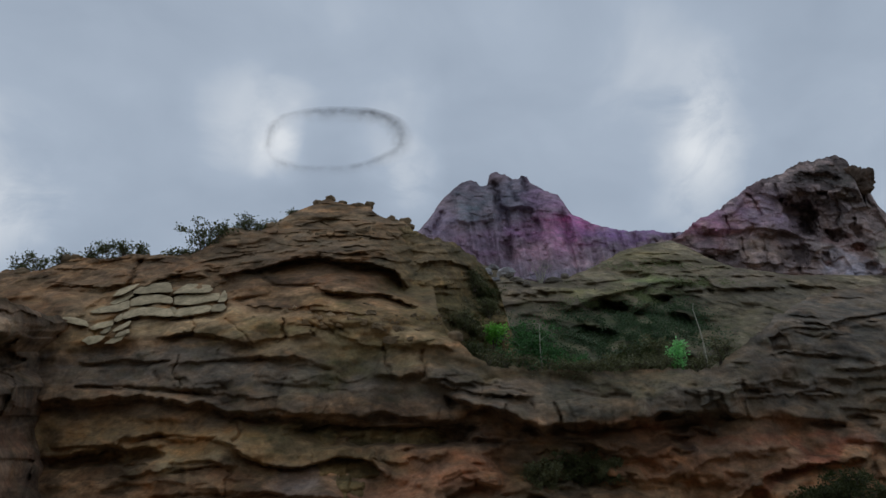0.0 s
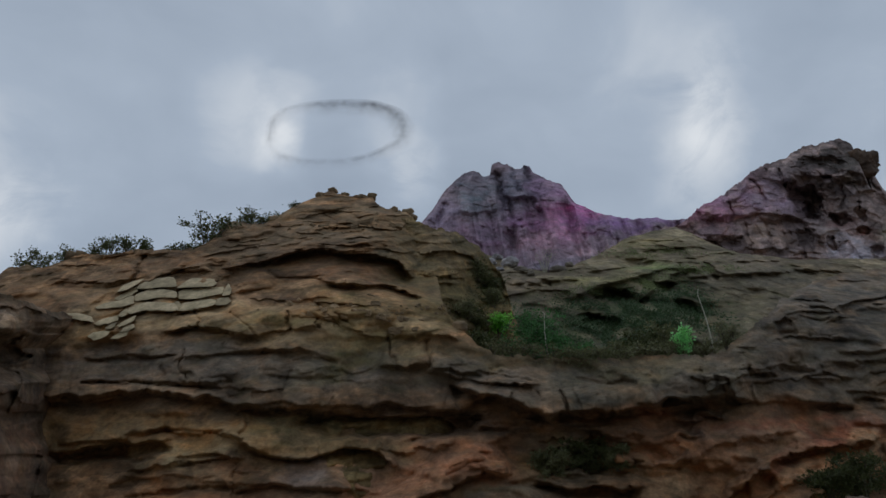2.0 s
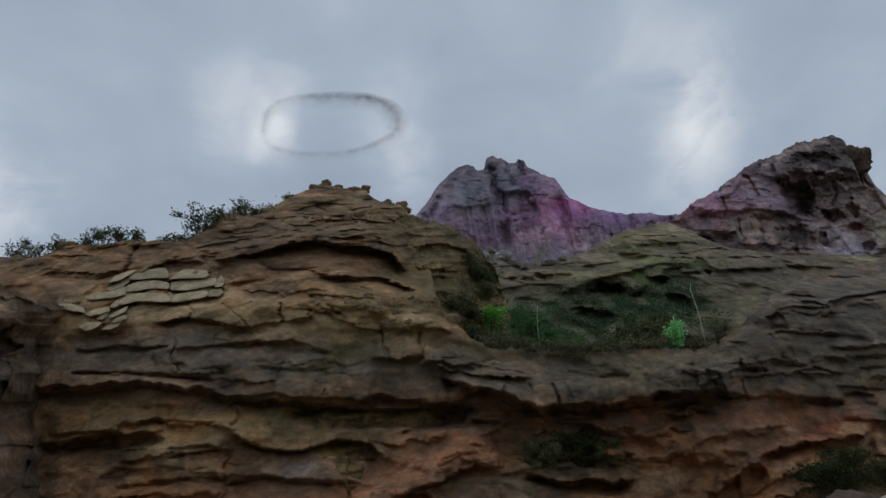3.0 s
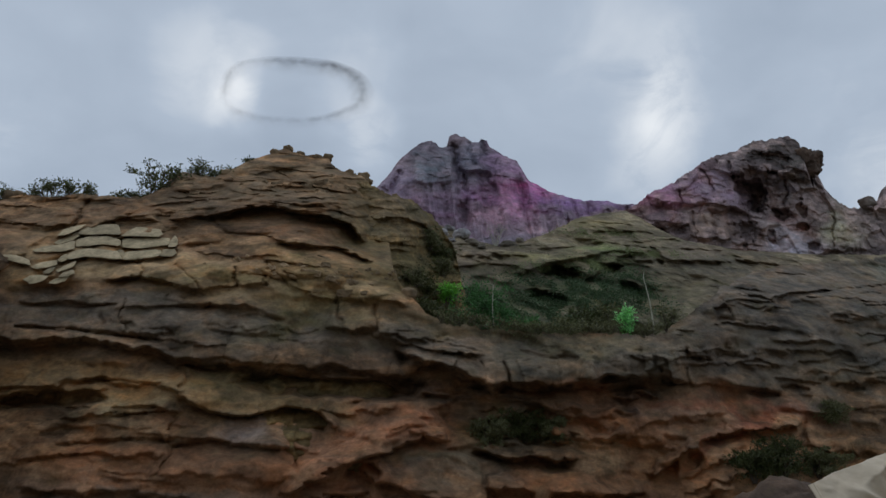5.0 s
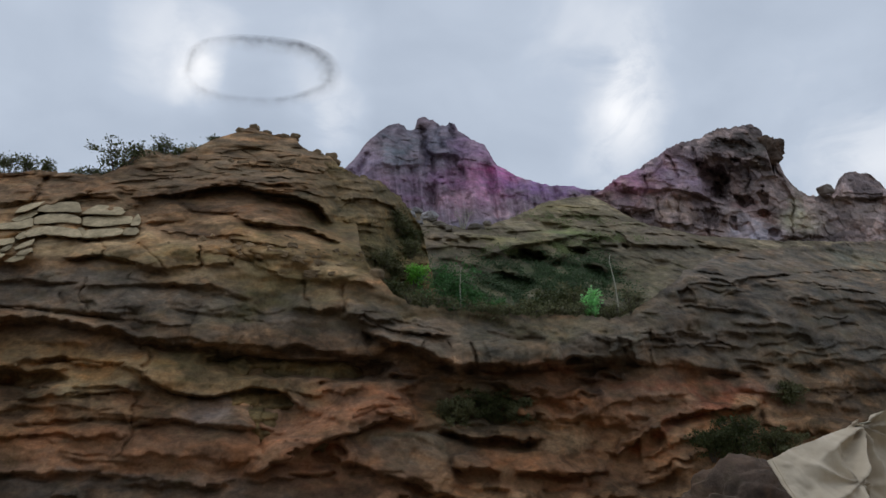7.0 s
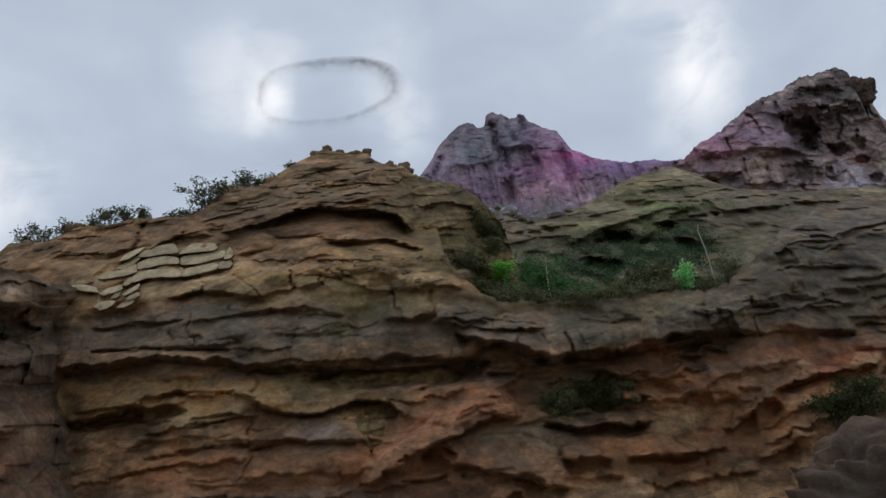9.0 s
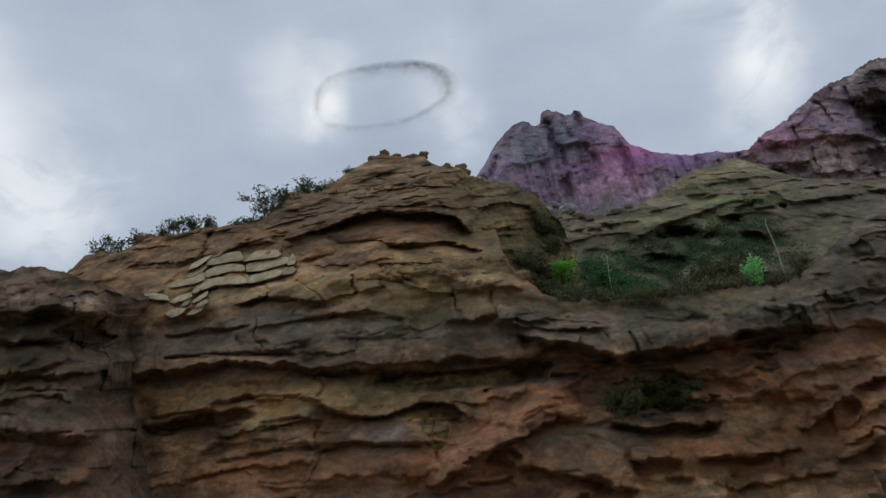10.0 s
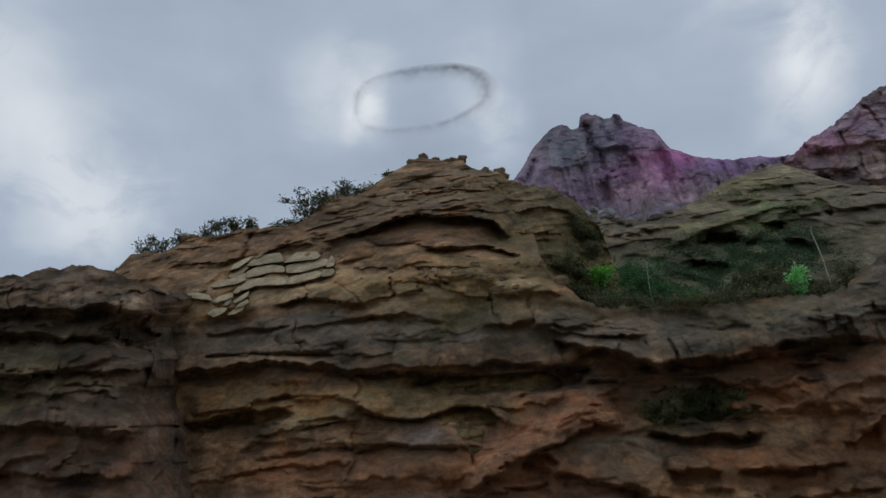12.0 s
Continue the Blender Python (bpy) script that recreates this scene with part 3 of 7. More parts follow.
# shade inside the main cleft, painted along it
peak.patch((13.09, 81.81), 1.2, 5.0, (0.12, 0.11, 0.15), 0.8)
peak.colour *= np.array([1.5, 1.42, 1.54])
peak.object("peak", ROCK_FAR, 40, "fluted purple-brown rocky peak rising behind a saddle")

# ---- the crag with its caves
crag = Face(lambda x, z: 66 + 0.1 * (z - 28), [(19.54, 31.82), (22.48, 32.60), (24.48, 33.65), (26.27, 35.40), (27.76, 35.94), (29.04, 37.19), (30.79, 38.31), (31.91, 39.16), (33.49, 40.17), (35.98, 40.82), (36.80, 41.77), (38.25, 42.52), (39.80, 42.67), (41.23, 43.04), (42.39, 43.27), (43.40, 42.43), (43.94, 41.73), (44.20, 40.64), (43.90, 38.06), (43.73, 36.83)] + [(44.13, 36.86), (44.98, 36.87), (45.52, 36.00), (46.11, 35.07), (47.13, 34.67), (47.57, 34.57), (48.11, 34.34), (48.97, 34.97), (49.68, 35.17), (50.03, 34.43), (50.94, 34.65), (51.61, 36.61), (52.27, 37.68), (53.30, 38.06), (54.87, 37.84), (55.74, 37.27), (56.49, 36.26), (57.31, 35.55), (60.01, 34.37), (65.33, 33.96), (72.04, 33.38)],
            20.0, 760, 300, (0.185, 0.155, 0.14), unit=1.8, ragged=1.5)
crag.crumble(1.1, 1.4, 70).blocks(2.8, 2.4, 0.55, 71, 0.2).soften(2).blocks(1.2, 1.0, 0.24, 72, 0.36).soften(1).blocks(0.5, 0.42, 0.06, 73, 0.3)
crag.boss([(26.75, 36.60), (30.15, 39.04), (34.22, 40.75), (36.53, 40.99)], [(25.85, 33.64), (29.58, 34.10), (32.65, 33.90), (34.63, 33.73)], 1.2, 0.5, 1.8)
crag.boss([(35.87, 40.92), (38.80, 42.86), (41.92, 43.48), (43.94, 41.73)], [(35.42, 37.83), (37.47, 38.60), (39.70, 38.38), (41.23, 37.81)], 1.6, 0.4, 2.0)
crag.boss([(41.19, 40.12), (42.75, 40.72), (43.92, 39.87)], [(40.77, 37.76), (41.76, 36.08), (43.31, 36.72)], 1.5, 0.3, 3.0)
crag.hollow((36.46, 35.82), 2.0, 2.3, 3.6).hollow((36.84, 34.19), 1.2, 1.0, 1.8).hollow((39.98, 40.00), 2.4, 1.5, 1.3).hollow((38.68, 36.16), 1.8, 2.4, 0.9)
crag.hollow((39.59, 33.61), 0.85, 0.72, 1.6).hollow((41.58, 32.02), 0.9, 0.65, 1.4).hollow((42.02, 29.67), 0.75, 0.6, 1.3).hollow((41.54, 34.19), 0.7, 0.9, 1.2)
crag.hollow((35.47, 30.99), 1.1, 1.6, 1.3).hollow((26.94, 31.21), 2.0, 1.0, 0.8).hollow((38.22, 30.42), 0.5, 0.8, 1.0)
crag.boss([(29.70, 32.50), (31.65, 33.34), (33.44, 32.81)], [(29.47, 30.50), (31.24, 30.12), (33.25, 30.15)], 0.9, 0.25, 2.0).boss([(37.13, 32.45), (38.47, 32.97), (39.82, 32.41)], [(36.84, 30.70), (37.99, 30.14), (39.53, 30.79)], 0.8, 0.2, 2.2).boss([(38.18, 30.15), (40.08, 31.36), (41.55, 30.81)], [(37.70, 28.05), (39.44, 27.79), (41.15, 28.05)], 0.8, 0.25, 2.0)
crag.boss([(43.50, 33.67), (45.43, 34.32), (47.88, 33.63)], [(42.69, 29.59), (44.37, 29.19), (47.00, 29.66)], 0.9, 0.4, 1.8).boss([(25.17, 32.91), (27.05, 33.48), (29.47, 33.15)], [(24.80, 31.42), (26.82, 31.20), (29.28, 31.53)], 0.9, 0.25, 1.8)
crag.slot([(23.58, 28.24), (28.98, 28.91), (33.83, 29.03), (37.46, 28.80)], [(23.47, 26.98), (28.76, 27.00), (33.57, 27.23), (37.26, 27.63)], 1.6, 0.25).slot([(33.56, 29.27), (35.14, 29.65), (36.94, 29.40)], [(33.52, 29.01), (35.04, 29.00), (36.88, 29.01)], 0.8)
crag.ledge([(48.13, 34.76), (50.72, 34.56), (56.66, 34.93), (61.62, 35.21)], 1.0, 0.7, 0.8).slot([(50.72, 35.12), (52.88, 35.31), (56.27, 35.46)], [(50.62, 34.69), (52.71, 34.59), (56.11, 34.88)], 0.8)
for a, b in (((31.96, 38.22), (32.59, 35.74)), ((35.00, 39.37), (35.01, 37.23)), ((28.93, 36.66), (29.10, 34.26)), ((38.92, 37.59), (38.00, 34.36)), ((41.03, 37.79), (40.07, 34.54)), ((45.33, 33.82), (44.25, 29.84)), ((30.07, 33.00), (30.21, 30.17)), ((32.22, 32.98), (32.05, 30.32))):
    crag.crack([a, b], 0.16, 0.6)
crag.patch((30.84, 36.84), 6.0, 2.6, (0.25, 0.185, 0.225), 0.9).patch((26.58, 34.92), 4.0, 1.8, (0.29, 0.155, 0.235), 0.85).patch((33.52, 35.69), 2.0, 2.2, (0.27, 0.22, 0.27), 0.8)
# shade of the brow and the big cave put into the rock colour
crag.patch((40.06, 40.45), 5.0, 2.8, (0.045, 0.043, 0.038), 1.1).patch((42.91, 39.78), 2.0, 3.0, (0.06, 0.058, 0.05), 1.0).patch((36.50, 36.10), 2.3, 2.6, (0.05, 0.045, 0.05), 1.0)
crag.patch((41.90, 37.16), 0.9, 1.3, (0.25, 0.215, 0.165), 0.9).patch((39.15, 35.15), 1.4, 1.6, (0.15, 0.135, 0.12), 0.8).patch((32.10, 36.40), 0.8, 0.8, (0.33, 0.28, 0.31), 0.8)
# the dark patches from here repeat the hollows: their shade painted on the rock
crag.patch((31.51, 31.79), 2.2, 1.3, (0.33, 0.26, 0.19), 0.85).patch((26.96, 31.41), 2.4, 1.4, (0.135, 0.11, 0.105), 0.85).patch((35.36, 31.11), 1.2, 1.8, (0.10, 0.085, 0.08), 0.85)
crag.patch((39.74, 29.49), 1.9, 1.3, (0.42, 0.44, 0.48), 1.0).patch((38.22, 31.47), 1.2, 1.0, (0.27, 0.25, 0.22), 0.8).patch((45.18, 31.57), 2.3, 2.0, (0.30, 0.31, 0.21), 1.1)
crag.patch((41.58, 32.02), 1.0, 0.75, (0.19, 0.075, 0.055), 0.9).patch((39.59, 33.61), 0.9, 0.8, (0.13, 0.075, 0.065), 0.8).patch((33.86, 29.29), 0.8, 0.3, (0.38, 0.36, 0.35), 0.7)
# the last patch paints the shade of the low slot
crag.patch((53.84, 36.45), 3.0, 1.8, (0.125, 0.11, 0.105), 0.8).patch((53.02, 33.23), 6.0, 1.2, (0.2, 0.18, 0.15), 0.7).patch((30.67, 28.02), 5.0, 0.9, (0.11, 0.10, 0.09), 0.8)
crag.colour *= np.array([1.78, 1.62, 1.72])
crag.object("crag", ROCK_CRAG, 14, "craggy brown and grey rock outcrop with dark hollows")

# ---- the hillside with its overgrown hollow
hill = Face(lambda x, z: 40 + 1.1 * (z - 10), [(-3.71, 22.13), (-0.19, 25.60), (2.79, 27.37), (4.62, 25.79), (5.66, 24.50), (7.00, 24.15), (8.29, 23.62), (9.63, 24.50), (10.66, 24.86), (12.33, 25.79), (13.75, 26.96), (15.14, 28.20), (16.06, 28.95), (17.64, 29.73), (19.58, 30.65), (22.04, 31.36), (22.84, 30.18), (23.63, 28.09), (25.08, 26.18), (29.17, 25.04), (36.59, 24.86), (54.71, 26.57)],
            4.0, 760, 420, (0.165, 0.145, 0.11), unit=1.4)
hill.crumble(1.0, 1.0, 80).blocks(2.4, 1.6, 0.35, 82, 0.2).soften(3).beds([(-3.44, 19.17), (4.75, 19.17), (11.19, 20.23), (18.37, 22.13), (25.00, 22.13), (36.04, 22.13)], 1.3, 0.08, 81, joints=3.0).soften(3)
# brows that hang over the caves, from the crest down to the shaded hollow
hill.boss([(14.59, 28.20), (17.41, 30.37), (20.56, 31.33), (22.81, 31.22)], [(13.90, 25.74), (16.13, 26.43), (19.00, 27.22), (21.15, 27.33)], 0.9, 0.5, 1.6).boss([(12.28, 25.24), (15.07, 26.28), (18.37, 26.94), (20.89, 26.70)], [(11.41, 23.61), (14.49, 24.36), (17.71, 25.15), (20.38, 25.50)], 0.8, 0.4, 1.6)
hill.boss([(9.59, 21.13), (11.73, 22.98), (14.57, 24.64), (17.15, 24.98), (18.92, 25.68)], [(9.16, 19.90), (11.25, 21.02), (13.09, 22.01), (15.12, 22.58), (17.68, 23.73)], 1.7, 0.4, 1.6)
hill.boss([(14.00, 20.51), (15.80, 22.50), (17.81, 24.09), (20.21, 25.11)], [(13.96, 19.43), (15.71, 20.93), (17.40, 22.37), (19.58, 23.63)], 1.6, 0.4, 1.8).boss([(20.05, 24.73), (23.11, 25.86), (27.05, 26.39), (31.19, 26.17)], [(19.07, 22.41), (21.68, 22.88), (25.13, 22.97), (29.19, 23.12)], 1.3, 0.4, 1.6)
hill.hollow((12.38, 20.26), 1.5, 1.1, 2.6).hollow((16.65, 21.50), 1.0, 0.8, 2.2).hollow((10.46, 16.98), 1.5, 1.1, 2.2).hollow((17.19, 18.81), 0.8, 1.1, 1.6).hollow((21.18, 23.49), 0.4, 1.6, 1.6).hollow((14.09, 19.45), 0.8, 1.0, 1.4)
hill.boss([(11.94, 17.25), (14.32, 19.47), (16.08, 19.52)], [(11.05, 14.83), (12.72, 14.70), (14.30, 14.84)], 1.2, 0.5, 1.8).bulge((13.84, 17.43), 1.6, 1.4, 1.0)
# the gully: dark worn beds in steps
for up, lo, out in [([(4.47, 24.43), (7.33, 24.65), (11.25, 25.00)], [(4.41, 23.55), (7.21, 23.75), (11.04, 24.08)], 0.7), ([(4.57, 22.73), (7.14, 23.23), (10.39, 23.23)], [(4.52, 22.07), (7.02, 22.39), (10.21, 22.38)], 0.7), ([(4.25, 21.41), (6.50, 21.84), (9.19, 21.86)], [(4.19, 20.49), (6.39, 20.90), (9.01, 20.91)], 0.6)]:
    hill.boss(up, lo, out, 0.25, 1.6)
hill.slot([(6.98, 22.06), (7.60, 22.62), (8.26, 22.22)], [(6.73, 20.20), (7.16, 19.67), (7.95, 20.34)], 1.6, 0.2)
hill.shelves((25.07, 24.66), 6.0, 1.6, 14, 161, 0.0, 0.5, 2.2).shelves((8.01, 22.92), 3.0, 2.0, 10, 162, 0.0, 0.4, 1.6).shelves((18.24, 28.02), 3.0, 1.0, 6, 163, 0.0, 0.4, 1.6)
hill.d += 0.35 * ridged(hill.x * 0.35 + 0.3 * hill.z, hill.z * 0.22 - 0.1 * hill.x, 4.0, 5, 86) + 0.08 * ridged(hill.x * 1.3, hill.z * 1.3, 6.0, 4, 87)
hill.soften(1).blocks(2.0, 1.1, 0.16, 84, 0.28).soften(2).blocks(0.9, 0.7, 0.04, 83, 0.28)
# first two patches: green-black shade of the overgrown hollow put into the rock colour
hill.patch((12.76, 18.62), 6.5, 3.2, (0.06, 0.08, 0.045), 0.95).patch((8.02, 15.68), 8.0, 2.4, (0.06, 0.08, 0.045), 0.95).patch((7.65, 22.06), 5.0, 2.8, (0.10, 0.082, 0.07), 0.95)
hill.patch((11.15, 22.50), 2.6, 0.8, (0.27, 0.27, 0.13), 0.9).patch((16.98, 23.81), 1.6, 0.9, (0.19, 0.26, 0.10), 0.95).patch((15.29, 25.37), 3.5, 0.6, (0.2, 0.18, 0.12), 0.8)
hill.patch((18.51, 28.79), 4.5, 1.2, (0.20, 0.18, 0.105), 0.85).patch((25.41, 24.35), 6.0, 1.0, (0.15, 0.13, 0.115), 0.85).patch((14.83, 27.22), 1.6, 0.8, (0.3, 0.26, 0.2), 0.6)
# the second patch carries the hollow's painted shade on to the right
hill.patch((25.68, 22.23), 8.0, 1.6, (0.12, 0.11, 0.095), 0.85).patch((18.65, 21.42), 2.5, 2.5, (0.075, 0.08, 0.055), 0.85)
hill.colour *= np.array([1.25, 1.16, 1.02])
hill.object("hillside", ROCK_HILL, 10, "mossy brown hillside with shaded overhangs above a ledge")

# ---- the main cliff
main = Face(lambda x, z: 27.5 + 0.22 * z + 0.6 * rise(z - 12) + 0.003 * x * x,
            [(-32.49, 14.01), (-25.90, 13.72), (-23.89, 15.01), (-23.69, 15.59), (-23.76, 16.23), (-23.24, 17.16), (-22.56, 16.93)] + [(-23.54, 16.97), (-22.70, 16.95), (-22.05, 16.70), (-21.14, 17.01), (-20.46, 17.35), (-20.39, 17.75), (-20.11, 17.83), (-19.39, 17.82), (-17.67, 17.60), (-16.66, 17.78), (-14.88, 17.67), (-13.38, 17.78), (-12.98, 18.17), (-12.60, 19.01), (-12.53, 19.90), (-12.08, 20.11), (-10.94, 19.82), (-10.22, 19.78), (-9.83, 20.23), (-9.63, 20.45), (-9.30, 20.92), (-8.81, 21.65), (-8.10, 22.26), (-7.59, 22.64), (-7.25, 23.03), (-7.01, 23.23), (-6.65, 22.74), (-6.17, 22.79), (-5.84, 22.44), (-5.18, 22.55), (-4.97, 22.28), (-4.36, 22.27), (-4.12, 21.61), (-3.38, 20.85), (-2.70, 20.48), (-2.19, 20.48), (-1.77, 19.77)] + [(-1.76, 19.40), (-1.45, 18.77), (-1.1, 17.96), (-0.85, 16.84), (-0.6, 15.63), (-0.42, 14.46), (-0.3, 13.40), (-0.2, 12.78)] + [(-0.17, 12.72), (0.21, 12.03), (0.68, 11.33), (1.24, 10.69), (1.97, 10.19), (2.37, 10.15), (3.55, 10.07), (4.72, 10.01), (5.89, 9.96)] + [(7.54, 10.05), (9.99, 10.14), (11.84, 10.18), (12.26, 10.51), (12.71, 11.02), (13.53, 11.54), (14.23, 12.03), (15.36, 13.07), (16.59, 13.86), (18.14, 14.58), (20.38, 15.31), (24.01, 16.02), (30.51, 17.61), (37.91, 19.08)],
            -0.3, 1180, 480, BROWN, unit=1.0, ragged=1.5)
FOLD = [(-29.80, 11.18), (-20.09, 11.78), (-16.27, 12.26), (-11.42, 13.47), (-7.32, 13.01), (-3.59, 11.97), (-0.58, 10.79), (1.56, 9.72), (4.06, 8.72), (6.88, 8.87), (12.26, 9.45), (17.60, 10.38), (30.40, 12.50)]
main.crumble(0.8, 1.6, 90).beds(FOLD, 1.5, 0.09, 91, joints=3.0, tint=0.20)
main.blocks(3.8, 1.6, 0.30, 95, 0.24).soften(4)
main.beds(FOLD, 0.5, 0.022, 92, joints=3.0, tint=0.18).blocks(1.7, 0.7, 0.10, 93, 0.32).soften(2)
main.blocks(0.9, 0.42, 0.03, 97, 0.34).blocks(0.36, 0.2, 0.012, 98, 0.26)
main.d += 0.035 * ridged(main.x * 0.7, main.z * 1.6, 1.0, 5, 99) + 0.012 * fbm(main.x * 6, main.z * 8, 2.0, 3, 0.6, 100)
rubble = main.near((-1.23, 11.66), 1.9, 0.9) + 0.8 * main.near((-4.22, 12.31), 2.6, 1.2) + 0.7 * main.near((-5.74, 20.73), 4.0, 1.4) + 0.6 * main.near((-7.41, 14.41), 3.0, 0.8)
main.blocks(0.7, 0.5, 0.16, 94, 0.2, rubble).blocks(0.33, 0.25, 0.07, 122, 0.2, rubble)
east = smooth(main.x + main.wx, 11.5, 14.5)
main.blocks(2.2, 0.6, 0.20, 131, 0.3, east).soften(2).blocks(1.0, 0.35, 0.05, 132, 0.3, east)
dome = smooth(main.z + main.wz, 13.5, 16.0) * (1 - smooth(main.x, -1.0, 2.0))
main.blocks(1.5, 0.7, 0.16, 133, 0.3, dome).soften(2).blocks(0.6, 0.4, 0.04, 134, 0.3, dome)
# the great swells: the grey beds over the long overhang, the lip and the dome
main.boss([(-19.61, 11.30), (-14.89, 11.06), (-11.50, 11.23), (-8.03, 11.20), (-4.46, 10.80), (-0.90, 10.48), (1.50, 9.97)], [(-18.26, 8.39), (-14.08, 8.84), (-11.88, 8.79), (-9.59, 8.35), (-7.32, 7.93), (-4.01, 7.61), (-0.67, 7.33), (1.55, 8.15)], 0.55, 0.3, 1.3)
main.boss([(1.51, 9.57), (3.90, 9.57), (7.63, 9.95), (10.49, 10.06), (12.20, 9.95)], [(1.55, 8.25), (3.87, 7.46), (7.42, 7.52), (10.18, 7.94), (11.85, 8.04)], 0.75, 0.3, 1.6)
main.hollow((-1.21, 7.19), 2.6, 0.5, 0.7).hollow((4.98, 5.88), 4.0, 1.2, 0.9).hollow((10.61, 4.12), 2.4, 1.6, 0.8)
# the domed summit: its brow, the deep shade under it and the shelf below
main.boss([(-12.87, 18.26), (-11.62, 19.13), (-9.28, 19.15), (-7.73, 20.01)], [(-12.49, 16.96), (-10.99, 17.39), (-8.86, 17.69), (-7.33, 18.38)], 0.35, 0.2, 1.5)
main.boss([(-11.16, 17.08), (-9.10, 17.57), (-7.38, 18.59), (-5.39, 18.82), (-2.62, 17.79), (-1.70, 16.53)], [(-10.97, 15.82), (-8.91, 16.46), (-7.83, 17.00), (-6.63, 17.22), (-5.31, 16.88), (-3.60, 16.59), (-2.41, 15.89), (-1.59, 14.69)], 0.9, 0.12, 1.6)
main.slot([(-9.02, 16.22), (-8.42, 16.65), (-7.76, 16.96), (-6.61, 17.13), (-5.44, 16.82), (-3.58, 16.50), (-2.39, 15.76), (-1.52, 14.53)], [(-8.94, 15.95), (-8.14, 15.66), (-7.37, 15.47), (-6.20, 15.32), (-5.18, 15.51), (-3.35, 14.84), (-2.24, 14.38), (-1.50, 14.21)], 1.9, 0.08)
main.boss([(-6.48, 15.38), (-5.29, 15.41), (-3.89, 14.95), (-2.24, 14.30), (-1.42, 13.91)], [(-6.49, 14.87), (-5.34, 14.32), (-3.79, 14.30), (-2.75, 14.25), (-1.78, 13.65), (-1.25, 13.40)], 0.6, 0.10, 1.5)
main.slot([(-5.71, 14.28), (-5.05, 14.19), (-4.28, 14.14), (-3.00, 14.22), (-1.78, 13.61), (-1.11, 13.19)], [(-5.66, 14.05), (-4.94, 13.58), (-4.15, 13.35), (-2.87, 13.18), (-1.72, 12.99), (-1.09, 12.98)], 1.1, 0.08)
main.boss([(-5.74, 20.73), (-4.05, 19.77), (-2.74, 18.93)], [(-5.99, 19.64), (-4.55, 19.09), (-3.15, 18.66)], 0.3, 0.1, 1.6).slot([(-5.77, 19.61), (-4.55, 19.09), (-3.01, 18.68)], [(-5.73, 19.38), (-4.47, 18.60), (-2.98, 18.47)], 0.6)
main.boss([(-8.31, 21.15), (-7.09, 22.74), (-4.95, 21.58)], [(-8.05, 20.09), (-6.72, 20.97), (-4.77, 20.50)], 0.25, 0.15, 1.5)
main.crack([(-6.94, 20.58), (-5.99, 19.64), (-6.04, 18.85)], 0.07, 0.25).crack([(-9.42, 15.95), (-8.30, 14.87), (-6.23, 14.89)], 0.12, 0.3)
# the rounded shoulder beside the dome
main.boss([(-15.66, 15.61), (-15.42, 16.55), (-14.20, 17.12), (-12.35, 16.97)], [(-15.18, 14.77), (-14.26, 15.52), (-13.40, 15.95), (-11.94, 15.61)], 0.55, 0.2, 1.8).slot([(-14.60, 15.41), (-13.42, 15.99), (-11.85, 15.70)], [(-14.44, 15.08), (-12.95, 14.92), (-11.58, 15.02)], 0.45, 0.2)
main.crack([(-15.59, 15.17), (-15.62, 15.93), (-15.88, 17.30)], 0.14, 0.6).boss([(-19.86, 17.36), (-18.19, 17.36), (-16.42, 17.16)], [(-18.58, 15.31), (-16.90, 15.09), (-15.64, 15.26)], 0.45, 0.2, 1.6).crack([(-19.15, 14.97), (-16.67, 14.68), (-15.52, 15.18)], 0.16, 0.4)
main.slot([(-12.35, 16.30), (-10.97, 15.82), (-9.32, 15.65)], [(-12.12, 15.73), (-10.55, 14.68), (-9.11, 14.97)], 0.4, 0.3)
# the ochre bed below the slabs
main.boss([(-12.57, 12.87), (-11.52, 12.97), (-9.65, 12.78), (-8.46, 12.87), (-7.32, 12.67), (-5.91, 12.31)], [(-12.63, 11.82), (-11.16, 11.97), (-9.77, 11.62), (-8.53, 11.37), (-7.39, 11.47), (-5.78, 11.67)], 0.55, 0.09, 2.2)
main.crack([(-11.45, 12.97), (-11.15, 12.42), (-11.13, 11.94)], 0.06, 0.35).crack([(-7.28, 12.68), (-7.06, 12.10), (-6.80, 11.57)], 0.06, 0.4).crack([(-9.79, 12.77), (-9.15, 12.09), (-8.45, 11.40)], 0.05, 0.2).crack([(-5.91, 12.31), (-5.93, 11.93), (-5.73, 11.64)], 0.05, 0.3)
main.slot([(-12.70, 11.70), (-11.93, 11.83), (-11.15, 11.94), (-9.72, 11.62), (-9.26, 11.47)], [(-12.66, 11.58), (-11.78, 11.39), (-10.97, 11.38), (-9.69, 11.51), (-9.24, 11.42)], 0.9, 0.07)
main.boss([(-9.26, 14.26), (-7.83, 14.10), (-5.76, 13.89)], [(-9.06, 13.62), (-7.38, 13.38), (-5.40, 13.39)], 0.25, 0.08, 1.6).boss([(-6.25, 13.84), (-4.94, 13.58), (-3.87, 13.20)], [(-6.24, 13.25), (-4.83, 13.01), (-3.55, 12.70)], 0.35, 0.08, 1.6).boss([(-6.97, 12.70), (-6.03, 12.84), (-4.99, 12.52)], [(-6.99, 12.30), (-5.91, 12.31), (-4.91, 12.07)], 0.25, 0.07)
